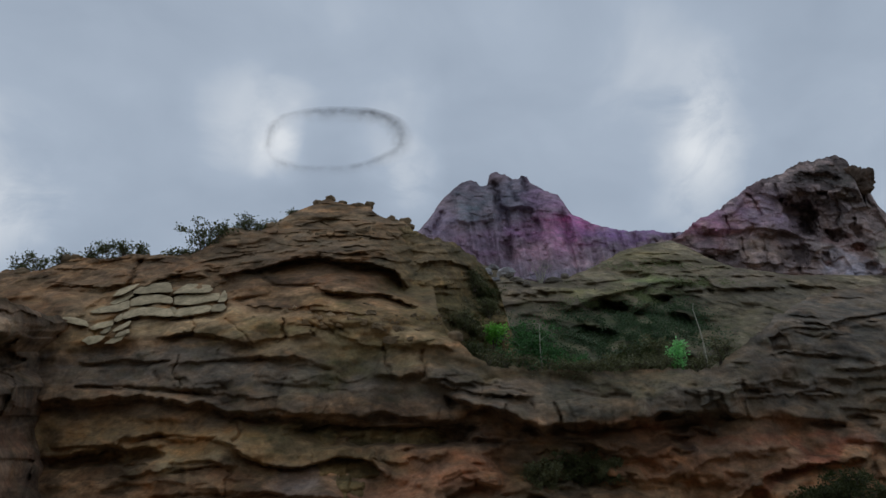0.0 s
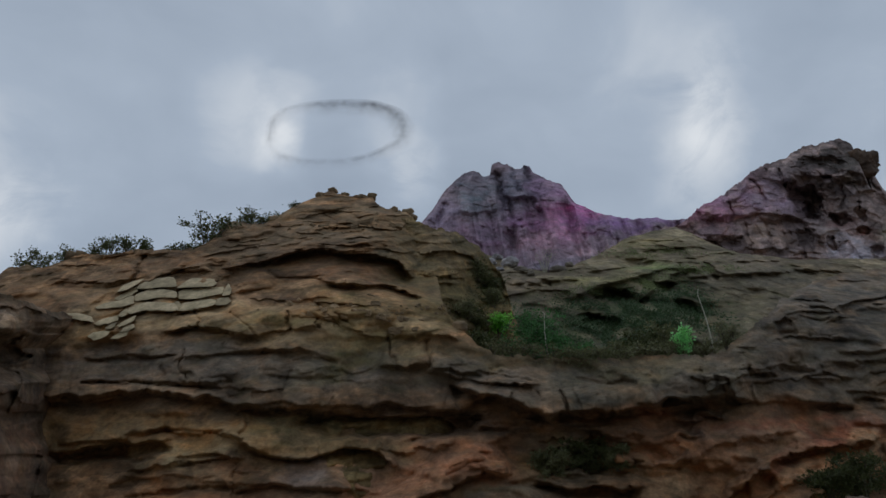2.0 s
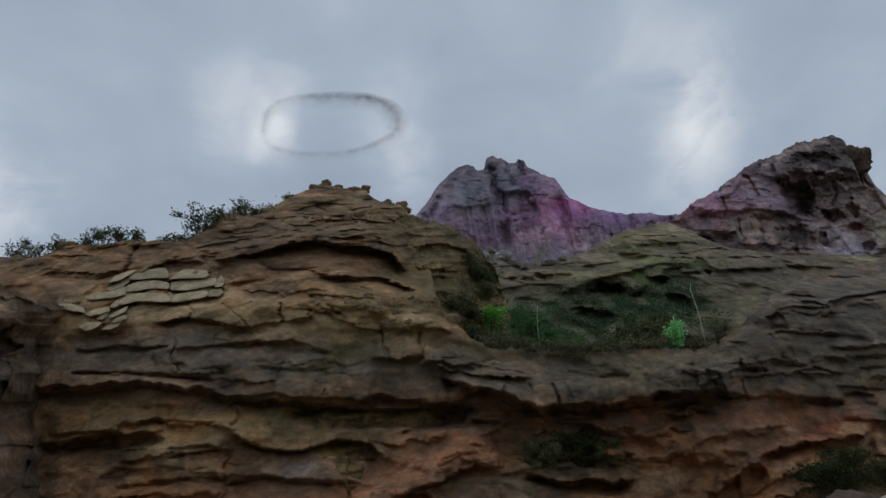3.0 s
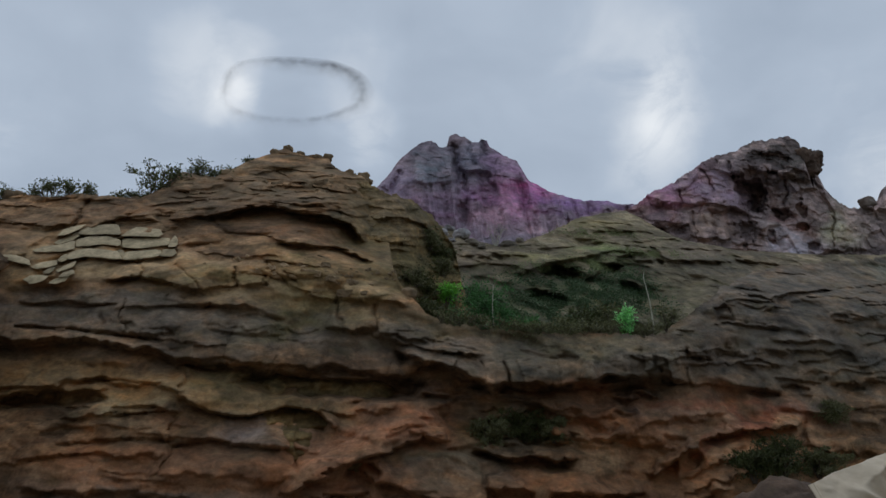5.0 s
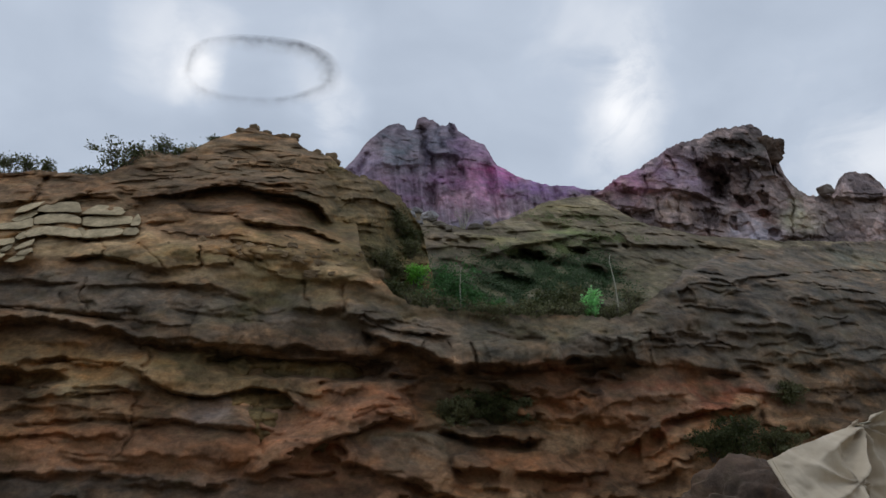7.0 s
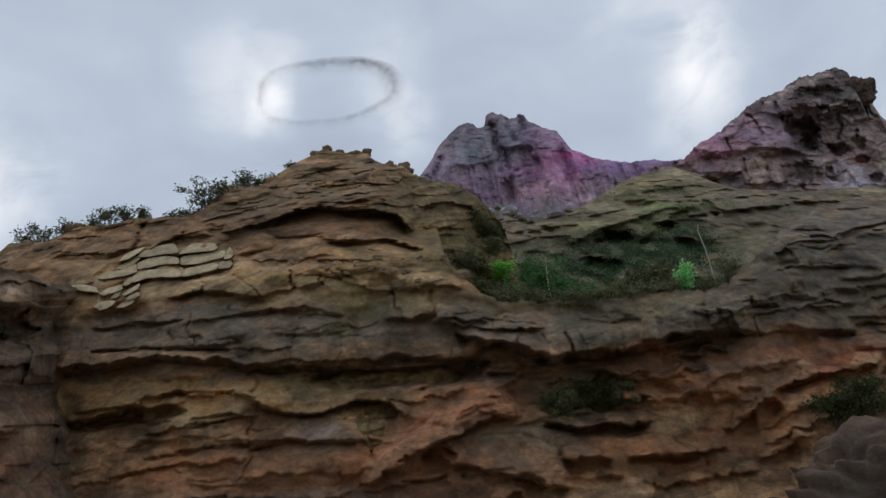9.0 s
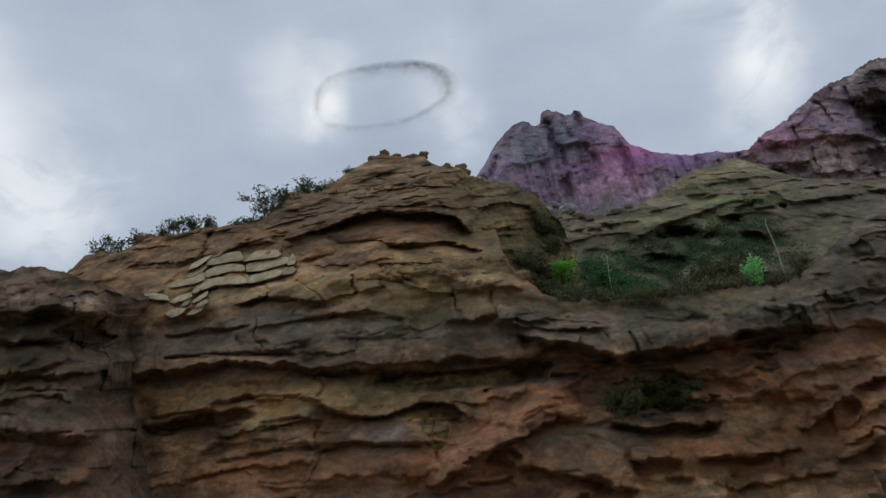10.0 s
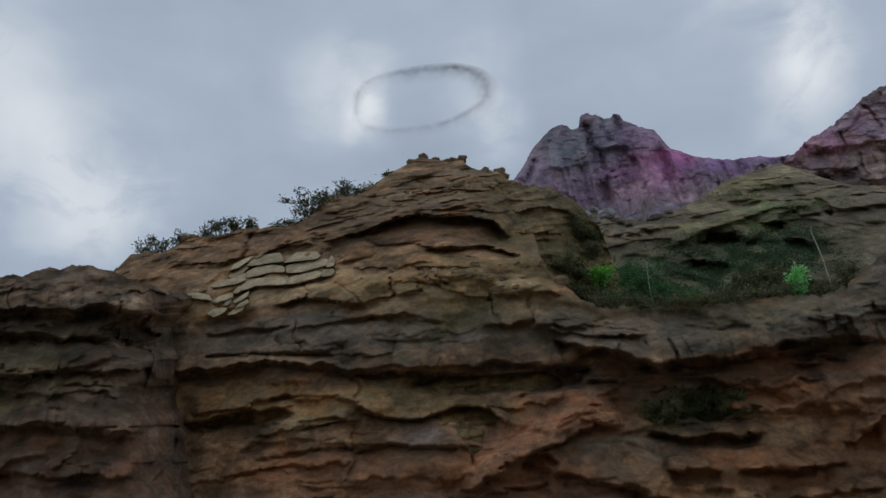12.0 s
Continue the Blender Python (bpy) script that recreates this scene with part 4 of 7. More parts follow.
main.crack([(-5.94, 13.02), (-5.28, 12.17), (-4.44, 11.43)], 0.10, 0.3).crack([(-5.00, 12.58), (-4.13, 11.69)], 0.08, 0.25).boss([(-4.20, 12.15), (-3.45, 11.99), (-2.67, 11.56)], [(-4.34, 11.53), (-3.59, 11.25), (-2.86, 11.13)], 0.4, 0.1, 1.5)
main.boss([(-2.37, 12.07), (-1.67, 12.45), (-0.91, 12.19)], [(-2.27, 11.17), (-1.55, 11.17), (-0.84, 11.28)], 0.5, 0.1, 2.5).boss([(-0.83, 12.07), (-0.16, 12.00), (0.36, 11.43)], [(-0.77, 11.22), (-0.10, 11.04), (0.39, 10.85)], 0.45, 0.1, 2.5)
# the recess that the pale slabs stand in
main.hollow((-13.51, 14.16), 2.0, 1.5, 0.4).hollow((-11.43, 13.94), 1.9, 1.1, 0.4).hollow((-15.35, 13.26), 1.5, 1.5, 0.35)
# grey beds between the ochre bed and the long overhang
main.boss([(-15.79, 11.02), (-14.01, 11.16), (-12.59, 11.06), (-11.86, 10.93)], [(-15.61, 10.59), (-13.79, 10.56), (-12.41, 10.51), (-11.65, 10.61)], 0.35, 0.12, 1.6).slot([(-16.03, 10.52), (-14.24, 10.57), (-12.64, 10.50), (-11.54, 10.61)], [(-15.93, 10.25), (-14.11, 10.19), (-12.57, 10.29), (-11.50, 10.50)], 0.55, 0.12)
main.boss([(-11.43, 11.01), (-9.65, 11.22), (-8.01, 11.14), (-6.14, 11.08)], [(-11.43, 10.27), (-9.46, 10.50), (-7.90, 10.64), (-6.04, 10.56)], 0.35, 0.15, 1.6)
main.slot([(-9.57, 10.50), (-8.59, 10.66), (-7.21, 10.63), (-5.78, 10.39), (-4.46, 9.98)], [(-9.53, 10.34), (-8.47, 10.18), (-7.09, 10.04), (-5.68, 9.81), (-4.43, 9.83)], 0.85, 0.14)
main.boss([(-15.79, 9.89), (-13.55, 9.88), (-11.72, 9.73), (-9.65, 9.49)], [(-15.63, 9.48), (-13.40, 9.42), (-11.57, 9.22), (-9.54, 9.04)], 0.4, 0.1, 1.6).boss([(-11.25, 10.41), (-10.06, 10.20), (-9.11, 9.99)], [(-11.06, 9.37), (-9.83, 9.30), (-8.93, 9.27)], 0.3, 0.1, 2.0)
main.crack([(-15.61, 9.43), (-13.38, 9.37), (-11.55, 9.15), (-9.65, 9.04)], 0.10, 0.35).crack([(-11.39, 10.73), (-11.38, 10.08), (-10.95, 9.38)], 0.05, 0.3).crack([(-12.31, 10.04), (-11.86, 9.59)], 0.05, 0.2).crack([(-9.62, 11.10), (-9.70, 10.71)], 0.05, 0.2)
main.boss([(-8.44, 10.02), (-6.82, 9.85), (-4.98, 9.69), (-3.13, 9.49)], [(-8.25, 8.22), (-6.49, 8.11), (-4.73, 8.05), (-2.94, 7.90)], 0.45, 0.16, 1.8).crack([(-7.63, 9.42), (-5.81, 9.26), (-4.25, 9.32)], 0.10, 0.2)
main.boss([(-2.83, 10.90), (-1.89, 10.97), (-0.92, 10.76)], [(-2.47, 9.71), (-1.77, 9.67), (-0.85, 9.73)], 0.55, 0.14, 2.0).boss([(-0.77, 10.63), (0.28, 10.56), (1.50, 9.97)], [(-0.69, 9.53), (0.34, 9.44), (1.52, 9.26)], 0.4, 0.12, 1.8)
main.crack([(-2.62, 11.06), (-2.28, 9.72)], 0.07, 0.35).crack([(-0.89, 10.90), (-0.70, 9.64)], 0.07, 0.3)
main.slot([(-0.84, 9.63), (0.10, 9.53), (0.69, 9.36), (1.52, 9.26)], [(-0.83, 9.52), (0.11, 9.32), (0.71, 9.00), (1.52, 9.05)], 0.5, 0.08)
# the long overhang and the shade below it
main.boss([(-17.02, 9.63), (-14.30, 9.48), (-12.04, 9.33), (-9.73, 8.93), (-8.51, 8.38)], [(-16.67, 8.77), (-14.12, 8.94), (-11.91, 8.88), (-9.61, 8.45), (-8.42, 7.97)], 0.6, 0.2, 1.8)
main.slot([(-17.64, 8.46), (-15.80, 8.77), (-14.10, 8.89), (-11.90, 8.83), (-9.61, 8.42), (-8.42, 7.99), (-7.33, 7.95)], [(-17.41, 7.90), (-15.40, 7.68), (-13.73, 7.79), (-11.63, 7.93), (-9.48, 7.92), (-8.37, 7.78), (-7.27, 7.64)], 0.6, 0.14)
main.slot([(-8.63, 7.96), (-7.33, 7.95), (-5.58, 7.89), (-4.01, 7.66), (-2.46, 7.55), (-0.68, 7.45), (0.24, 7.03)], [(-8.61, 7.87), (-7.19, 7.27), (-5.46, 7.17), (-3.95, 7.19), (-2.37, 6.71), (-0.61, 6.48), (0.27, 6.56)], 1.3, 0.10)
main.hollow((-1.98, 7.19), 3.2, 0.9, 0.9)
main.boss([(-1.41, 6.94), (-0.65, 7.10), (0.02, 6.97)], [(-1.24, 6.26), (-0.58, 6.16), (0.06, 6.33)], 0.5, 0.1, 2.0).boss([(-2.82, 6.83), (-2.15, 6.72), (-1.49, 6.57)], [(-2.64, 6.20), (-2.09, 6.14), (-1.44, 6.03)], 0.35, 0.1)
# the rounded beds below it
main.boss([(-15.56, 7.54), (-13.68, 7.66), (-11.58, 7.74), (-9.43, 7.69), (-8.31, 7.50)], [(-15.29, 6.81), (-13.44, 6.93), (-11.41, 7.14), (-9.27, 7.05), (-8.35, 6.74)], 0.6, 0.16, 1.5).crack([(-12.23, 7.06), (-10.78, 7.17), (-9.17, 7.09)], 0.07, 0.35)
main.boss([(-15.91, 6.79), (-14.33, 7.08), (-12.63, 7.00), (-11.15, 6.97)], [(-15.55, 6.40), (-14.16, 6.58), (-12.53, 6.69), (-11.17, 6.70)], 0.45, 0.14, 1.5).hollow((-12.96, 6.40), 2.2, 0.42, 0.9).hollow((-14.45, 6.22), 1.6, 0.4, 0.7)
main.boss([(-12.46, 5.81), (-11.75, 6.18), (-10.69, 6.45), (-9.01, 6.42), (-8.23, 6.19)], [(-12.58, 5.54), (-11.61, 5.71), (-10.53, 5.88), (-8.89, 5.90), (-8.16, 5.88)], 0.55, 0.12, 1.3).hollow((-9.72, 5.91), 1.3, 0.25, 0.4)
main.boss([(-12.26, 5.17), (-11.16, 5.55), (-9.77, 5.73), (-8.42, 5.74)], [(-12.32, 4.71), (-10.95, 4.84), (-9.57, 4.95), (-8.31, 4.93)], 0.5, 0.25, 1.3).hollow((-10.41, 5.07), 2.6, 0.4, 0.35)
main.boss([(-8.21, 7.51), (-6.53, 7.16), (-4.64, 7.44), (-3.51, 7.19), (-2.81, 6.76), (-2.42, 6.21)], [(-8.43, 6.63), (-6.95, 6.06), (-5.87, 5.89), (-4.85, 6.06), (-3.83, 6.33), (-2.72, 6.02), (-2.20, 5.51)], 0.8, 0.09, 1.7)
main.slot([(-8.48, 6.58), (-6.94, 6.04), (-5.97, 5.88), (-5.08, 5.94)], [(-8.41, 6.27), (-6.91, 5.87), (-5.95, 5.77), (-5.07, 5.85)], 0.8, 0.06).slot([(-5.16, 6.00), (-4.03, 6.27), (-2.94, 6.05), (-2.13, 5.47)], [(-5.14, 5.92), (-3.96, 5.74), (-2.86, 5.40), (-2.12, 5.34)], 1.3, 0.08)
main.crack([(-8.41, 7.73), (-8.10, 7.33), (-8.39, 6.90)], 0.12, 0.4)
main.boss([(-8.28, 5.70), (-6.90, 5.80), (-5.02, 5.83), (-3.91, 5.38), (-3.43, 4.97)], [(-8.14, 4.73), (-6.72, 4.91), (-4.85, 4.76), (-3.80, 4.64), (-3.19, 4.66)], 0.5, 0.25, 1.5)
main.crack([(-8.29, 5.66), (-8.31, 5.10), (-8.21, 4.48), (-8.30, 4.03), (-8.35, 3.66)], 0.05, 0.22).crack([(-8.14, 4.73), (-6.71, 4.86), (-5.88, 4.77), (-4.21, 4.62)], 0.09, 0.25).crack([(-3.60, 4.96), (-3.54, 4.23), (-3.36, 3.83)], 0.07, 0.3)
main.boss([(-7.95, 4.49), (-6.26, 4.63), (-4.18, 4.41), (-3.51, 4.02)], [(-7.86, 3.68), (-6.06, 3.62), (-4.05, 3.50), (-3.45, 3.58)], 0.3, 0.15, 1.6)
main.boss([(-13.88, 4.60), (-11.49, 4.61), (-9.69, 4.63), (-8.43, 4.57)], [(-13.70, 4.09), (-11.38, 4.25), (-9.61, 4.31), (-8.49, 4.22)], 0.35, 0.12, 1.6).slot([(-13.69, 4.06), (-11.77, 4.22), (-10.38, 4.24), (-9.59, 4.27)], [(-13.63, 3.90), (-11.71, 4.04), (-10.36, 4.16), (-9.58, 4.21)], 0.4)
main.boss([(-13.21, 3.81), (-10.85, 3.78), (-9.28, 3.83), (-8.28, 3.76)], [(-12.92, 2.94), (-10.61, 2.97), (-9.05, 2.93), (-8.18, 2.92)], 0.4, 0.15, 1.5).boss([(-8.30, 3.43), (-6.80, 3.31), (-5.58, 3.16), (-4.46, 2.96)], [(-8.27, 2.92), (-6.68, 2.73), (-5.50, 2.69), (-4.43, 2.76)], 0.35, 0.12, 1.5)
main.slot([(-13.27, 2.85), (-10.99, 2.94), (-9.62, 2.88), (-8.26, 2.84)], [(-13.18, 2.59), (-10.92, 2.69), (-9.56, 2.65), (-8.22, 2.69)], 0.7, 0.1).boss([(-10.51, 2.47), (-10.23, 2.63), (-9.80, 2.49)], [(-10.43, 2.21), (-10.10, 2.18), (-9.73, 2.23)], 0.45, 0.08, 2.5).slot([(-8.19, 2.58), (-6.26, 2.59), (-4.51, 2.68)], [(-8.08, 2.13), (-6.17, 2.14), (-4.47, 2.41)], 0.8, 0.1)
# the red lobe, its den and the grey boulder bed
main.boss([(-3.87, 3.65), (-3.13, 4.20), (-1.76, 4.97), (-0.57, 6.03), (0.49, 6.44), (1.60, 6.40), (2.15, 6.11)], [(-3.58, 3.02), (-2.85, 3.60), (-1.67, 4.09), (-0.46, 4.55), (0.57, 4.98), (1.42, 5.23), (2.25, 5.31)], 1.1, 0.10, 1.8)
main.blocks(0.45, 0.3, 0.08, 123, 0.14, main.near((1.18, 5.81), 1.6, 0.5) + 0.7 * main.near((-2.13, 4.49), 2.0, 0.7))
main.boss([(0.62, 6.13), (1.39, 6.27), (2.10, 6.06)], [(0.65, 5.50), (1.42, 5.36), (2.25, 5.35)], 0.25, 0.07, 2.5).crack([(-0.09, 5.25), (0.75, 5.64), (1.62, 5.77)], 0.07, 0.25)
main.boss([(-0.98, 4.41), (0.36, 4.88), (1.64, 5.24), (2.63, 4.97), (3.44, 4.28), (3.71, 3.45)], [(-1.04, 3.91), (0.45, 3.35), (1.50, 2.98), (2.65, 2.78), (3.60, 2.45), (3.81, 2.37)], 0.9, 0.15, 1.6)
main.slot([(-1.82, 3.88), (-1.27, 4.21), (-0.65, 4.21), (-0.16, 3.90)], [(-1.81, 3.80), (-1.21, 3.57), (-0.60, 3.55), (-0.16, 3.77)], 1.4, 0.06).slot([(1.72, 2.87), (2.23, 3.08), (3.07, 2.79)], [(1.72, 2.63), (2.25, 2.41), (3.07, 2.43)], 1.0, 0.08)
main.boss([(-3.63, 3.41), (-2.04, 3.63), (-0.79, 3.47)], [(-3.75, 2.82), (-1.98, 3.11), (-0.77, 3.15)], 0.35, 0.1, 1.6).crack([(-2.28, 3.10), (-1.37, 3.09), (-0.77, 3.19)], 0.08, 0.4).crack([(0.05, 3.09), (1.70, 3.23)], 0.08, 0.25).crack([(0.81, 4.56), (2.09, 4.48), (3.18, 4.06)], 0.12, 0.2)
main.boss([(0.90, 2.72), (1.51, 2.94), (2.13, 2.76)], [(0.92, 2.30), (1.53, 2.27), (2.14, 2.29)], 0.5, 0.1, 2.0)
# the grey lip that steps down under the overgrown hollow
main.boss([(-0.67, 10.50), (0.54, 10.04), (1.98, 9.60), (3.65, 9.06)], [(-0.82, 9.42), (0.36, 9.11), (1.76, 8.86), (3.65, 8.68)], 0.7, 0.1, 1.8).slot([(0.85, 9.53), (1.99, 9.29), (3.65, 8.93)], [(0.85, 9.42), (1.99, 9.03), (3.65, 8.73)], 0.7, 0.07)
main.boss([(0.59, 9.12), (2.00, 8.88), (3.41, 8.51), (4.15, 7.72)], [(0.15, 8.61), (1.32, 8.24), (2.47, 8.21), (3.40, 7.67), (4.00, 7.18)], 0.9, 0.08, 1.8)
main.slot([(-0.27, 8.79), (0.62, 8.49), (1.32, 8.26), (2.47, 8.21), (3.40, 7.65), (4.05, 7.16)], [(-0.25, 8.44), (0.66, 7.52), (1.36, 7.08), (2.49, 7.05), (3.40, 6.91), (4.05, 7.04)], 2.0, 0.10)
main.boss([(3.89, 9.15), (5.36, 9.44), (7.60, 9.62), (8.49, 9.64)], [(3.98, 7.46), (5.04, 7.72), (6.70, 7.57), (8.30, 7.87)], 0.9, 0.10, 2.2).boss([(7.82, 9.22), (8.87, 9.61), (10.46, 9.90), (11.78, 9.89)], [(8.14, 7.96), (8.97, 8.26), (10.21, 8.14), (11.54, 8.18)], 1.2, 0.09, 2.4)
main.slot([(4.01, 7.42), (5.04, 7.67), (6.70, 7.55), (8.30, 7.84)], [(4.00, 7.03), (5.03, 7.23), (6.68, 7.28), (8.26, 7.42)], 1.3, 0.07).slot([(8.31, 7.97), (8.96, 8.24), (10.20, 8.11), (12.40, 8.18)], [(8.28, 7.67), (8.92, 7.86), (10.17, 7.88), (12.34, 7.87)], 1.1, 0.05)
main.crack([(5.33, 8.99), (6.30, 8.85), (7.66, 8.89)], 0.10, 0.3).crack([(7.89, 8.96), (8.20, 8.57), (8.29, 7.97)], 0.09, 0.2).boss([(11.79, 9.65), (12.30, 9.82), (12.62, 9.63)], [(11.53, 8.13), (11.97, 7.95), (12.31, 7.97)], 0.6, 0.07, 3.0).crack([(12.69, 9.58), (12.53, 8.63), (12.38, 7.93)], 0.08, 0.22)
# the recess below the lip
main.boss([(3.63, 7.11), (5.26, 7.20), (7.65, 7.34)], [(3.63, 6.50), (5.23, 6.49), (7.34, 6.58)], 0.4, 0.1, 2.0).boss([(9.35, 7.34), (10.14, 7.63), (11.15, 7.65)], [(9.45, 7.15), (10.08, 7.19), (11.20, 7.35)], 0.45, 0.07, 2.0)
main.boss([(6.25, 6.12), (7.57, 6.52), (9.51, 6.57)], [(6.22, 5.53), (7.49, 5.50), (9.63, 5.65)], 0.45, 0.1, 1.6).hollow((5.93, 6.62), 0.5, 0.5, 0.3)
main.boss([(3.62, 5.19), (4.73, 5.15), (6.08, 5.08), (7.24, 5.26)], [(3.50, 4.84), (4.71, 4.54), (6.05, 4.59), (7.18, 4.60)], 0.6, 0.07, 1.8).slot([(3.17, 4.87), (4.71, 4.52), (6.05, 4.59), (7.30, 4.58)], [(3.18, 4.40), (4.70, 4.11), (6.03, 4.12), (7.27, 4.25)], 1.6, 0.07)
main.boss([(3.61, 3.95), (4.26, 4.10), (5.08, 3.75)], [(3.60, 3.53), (4.25, 3.39), (5.07, 3.46)], 0.8, 0.08, 2.5).slot([(3.60, 3.49), (4.25, 3.35), (5.55, 3.39)], [(3.60, 2.72), (4.23, 2.62), (5.53, 2.94)], 1.2, 0.10)
main.boss([(6.44, 3.63), (7.82, 4.06), (9.68, 4.17)], [(6.31, 3.29), (7.76, 3.42), (9.60, 3.57)], 0.7, 0.08, 1.6).slot([(5.98, 3.28), (7.76, 3.38), (9.94, 3.54)], [(5.97, 3.04), (7.73, 3.05), (9.90, 3.20)], 0.8, 0.08)
main.boss([(6.82, 2.70), (8.18, 3.06), (10.72, 3.27)], [(6.57, 2.33), (8.11, 2.37), (10.61, 2.54)], 0.5, 0.1, 1.6).crack([(7.26, 2.71), (9.07, 2.97)], 0.07, 0.25).slot([(3.39, 2.84), (4.45, 2.71), (5.95, 2.71)], [(3.39, 2.32), (4.44, 2.35), (5.93, 2.39)], 0.8, 0.1)
# the red beds that rise to the east
main.boss([(10.08, 4.54), (11.02, 5.21), (12.35, 5.83), (13.71, 6.28), (15.11, 6.70), (17.12, 6.97)], [(10.29, 4.33), (11.21, 4.90), (12.41, 5.46), (13.76, 5.90), (15.06, 6.26), (17.03, 6.41)], 1.15, 0.07, 1.25)
main.slot([(12.40, 5.41), (13.75, 5.85), (15.05, 6.21), (17.01, 6.36)], [(12.36, 5.18), (13.67, 5.47), (14.93, 5.72), (16.92, 6.02)], 0.7, 0.06)
main.boss([(11.37, 4.37), (12.68, 4.92), (14.55, 5.42)], [(11.45, 4.11), (12.75, 4.61), (14.48, 5.07)], 0.4, 0.06, 1.6).boss([(11.27, 3.80), (12.59, 4.42), (14.42, 4.84)], [(11.34, 3.50), (12.65, 4.07), (14.35, 4.49)], 0.4, 0.06, 1.6).boss([(10.95, 3.28), (12.24, 3.86), (13.53, 4.19)], [(10.90, 2.94), (12.17, 3.49), (13.46, 3.88)], 0.4, 0.06, 1.6)
main.slot([(10.05, 4.32), (10.69, 4.66), (11.25, 4.86)], [(9.92, 3.33), (10.47, 3.14), (11.07, 3.71)], 1.3, 0.12)
main.boss([(17.50, 6.54), (18.89, 6.52), (20.88, 6.49)], [(17.22, 5.55), (18.51, 5.33), (20.44, 5.23)], 0.4, 0.12, 1.8).crack([(17.22, 6.52), (17.08, 5.55)], 0.10, 0.3)
main.slot([(20.96, 6.69), (22.36, 7.25), (24.31, 7.48), (26.59, 7.50)], [(20.70, 5.98), (21.97, 6.25), (23.88, 6.46), (26.20, 6.68)], 1.0, 0.1)
# the long worn beds and pockets of the east slope
for roof, floor, deep in [
    ([(14.97, 7.69), (15.81, 7.90), (16.52, 7.79)], [(14.95, 7.59), (15.70, 7.48), (16.48, 7.64)], 0.9), ([(16.55, 8.11), (17.29, 8.26), (18.13, 8.11)], [(16.52, 8.00), (17.16, 7.78), (18.08, 7.95)], 1.0), ([(18.98, 8.28), (19.80, 8.45), (20.88, 8.31)], [(18.95, 8.17), (19.67, 8.06), (20.84, 8.20)], 0.9),
    ([(19.46, 9.75), (20.27, 9.99), (20.95, 9.82)], [(19.37, 9.45), (19.96, 9.11), (20.79, 9.40)], 1.0), ([(17.99, 12.50), (19.69, 13.36), (21.71, 13.56)], [(17.86, 12.21), (19.00, 12.00), (21.05, 12.44)], 1.8), ([(13.95, 9.30), (14.66, 9.41), (15.33, 9.30)], [(13.93, 9.21), (14.60, 9.16), (15.30, 9.18)], 0.6),
]:
    main.slot(roof, floor, deep, 0.07)
for roof, floor, deep in [
    ([(12.01, 12.18), (13.57, 12.62), (15.32, 12.61)], [(11.97, 12.04), (13.43, 12.19), (15.21, 12.32)], 0.6), ([(14.59, 11.80), (15.14, 12.11), (15.38, 11.81)], [(14.36, 11.00), (14.74, 10.83), (15.15, 11.08)], 0.9), ([(21.39, 10.32), (22.85, 10.76), (24.13, 10.70)], [(21.34, 10.20), (22.68, 10.38), (24.04, 10.51)], 0.6),
    ([(19.67, 7.18), (21.22, 7.43), (23.05, 7.45)], [(19.64, 7.10), (21.13, 7.17), (23.01, 7.34)], 0.5), ([(16.75, 13.82), (19.04, 14.54), (21.02, 14.50)], [(16.68, 13.65), (18.75, 14.01), (20.85, 14.23)], 0.5), ([(22.86, 9.29), (24.29, 9.65), (25.94, 9.62)], [(22.81, 9.18), (24.14, 9.29), (25.85, 9.43)], 0.5),
]:
    main.slot(roof, floor, deep, 0.07)
main.boss([(12.23, 10.81), (13.49, 11.43), (14.55, 11.17)], [(11.98, 9.52), (13.02, 9.39), (14.15, 9.59)], 0.5, 0.15, 2.0).boss([(15.53, 11.57), (17.80, 12.07), (20.28, 12.08)], [(14.82, 9.47), (17.01, 9.76), (19.38, 9.85)], 0.4, 0.25, 1.6)
main.boss([(12.63, 13.29), (15.01, 14.06), (17.60, 14.25)], [(12.42, 12.63), (14.56, 12.94), (17.04, 13.10)], 0.35, 0.15, 1.6).boss([(22.80, 15.11), (26.45, 16.07), (30.90, 16.57)], [(21.89, 13.74), (25.19, 14.46), (29.38, 14.94)], 0.4, 0.2, 1.6).boss([(21.38, 12.91), (25.04, 13.78), (29.02, 14.12)], [(20.70, 11.63), (23.92, 12.16), (27.61, 12.43)], 0.4, 0.2, 1.6)
main.boss([(12.63, 8.72), (14.57, 9.02), (16.51, 9.01)], [(12.46, 7.83), (14.31, 7.85), (16.24, 7.98)], 0.35, 0.12, 1.7).boss([(16.70, 7.65), (19.34, 7.93), (22.34, 7.99)], [(16.54, 7.03), (19.08, 7.14), (22.07, 7.28)], 0.35, 0.12, 1.6).boss([(21.47, 9.75), (23.86, 10.13), (26.61, 10.27)], [(21.09, 8.73), (23.35, 8.94), (26.00, 9.04)], 0.35, 0.14, 1.6)
main.boss([(9.78, 6.83), (11.36, 7.36), (13.73, 7.61)], [(9.66, 5.88), (11.19, 6.29), (13.53, 6.66)], 0.35, 0.2, 1.6)
main.shelves((18.26, 10.92), 8.0, 2.6, 26, 151, 0.06, 0.36, 1.8).shelves((15.19, 8.17), 6.0, 1.0, 8, 152, 0.1, 0.25, 1.3).shelves((-6.77, 18.44), 4.5, 1.8, 16, 153, 0.0, 0.26, 1.3)
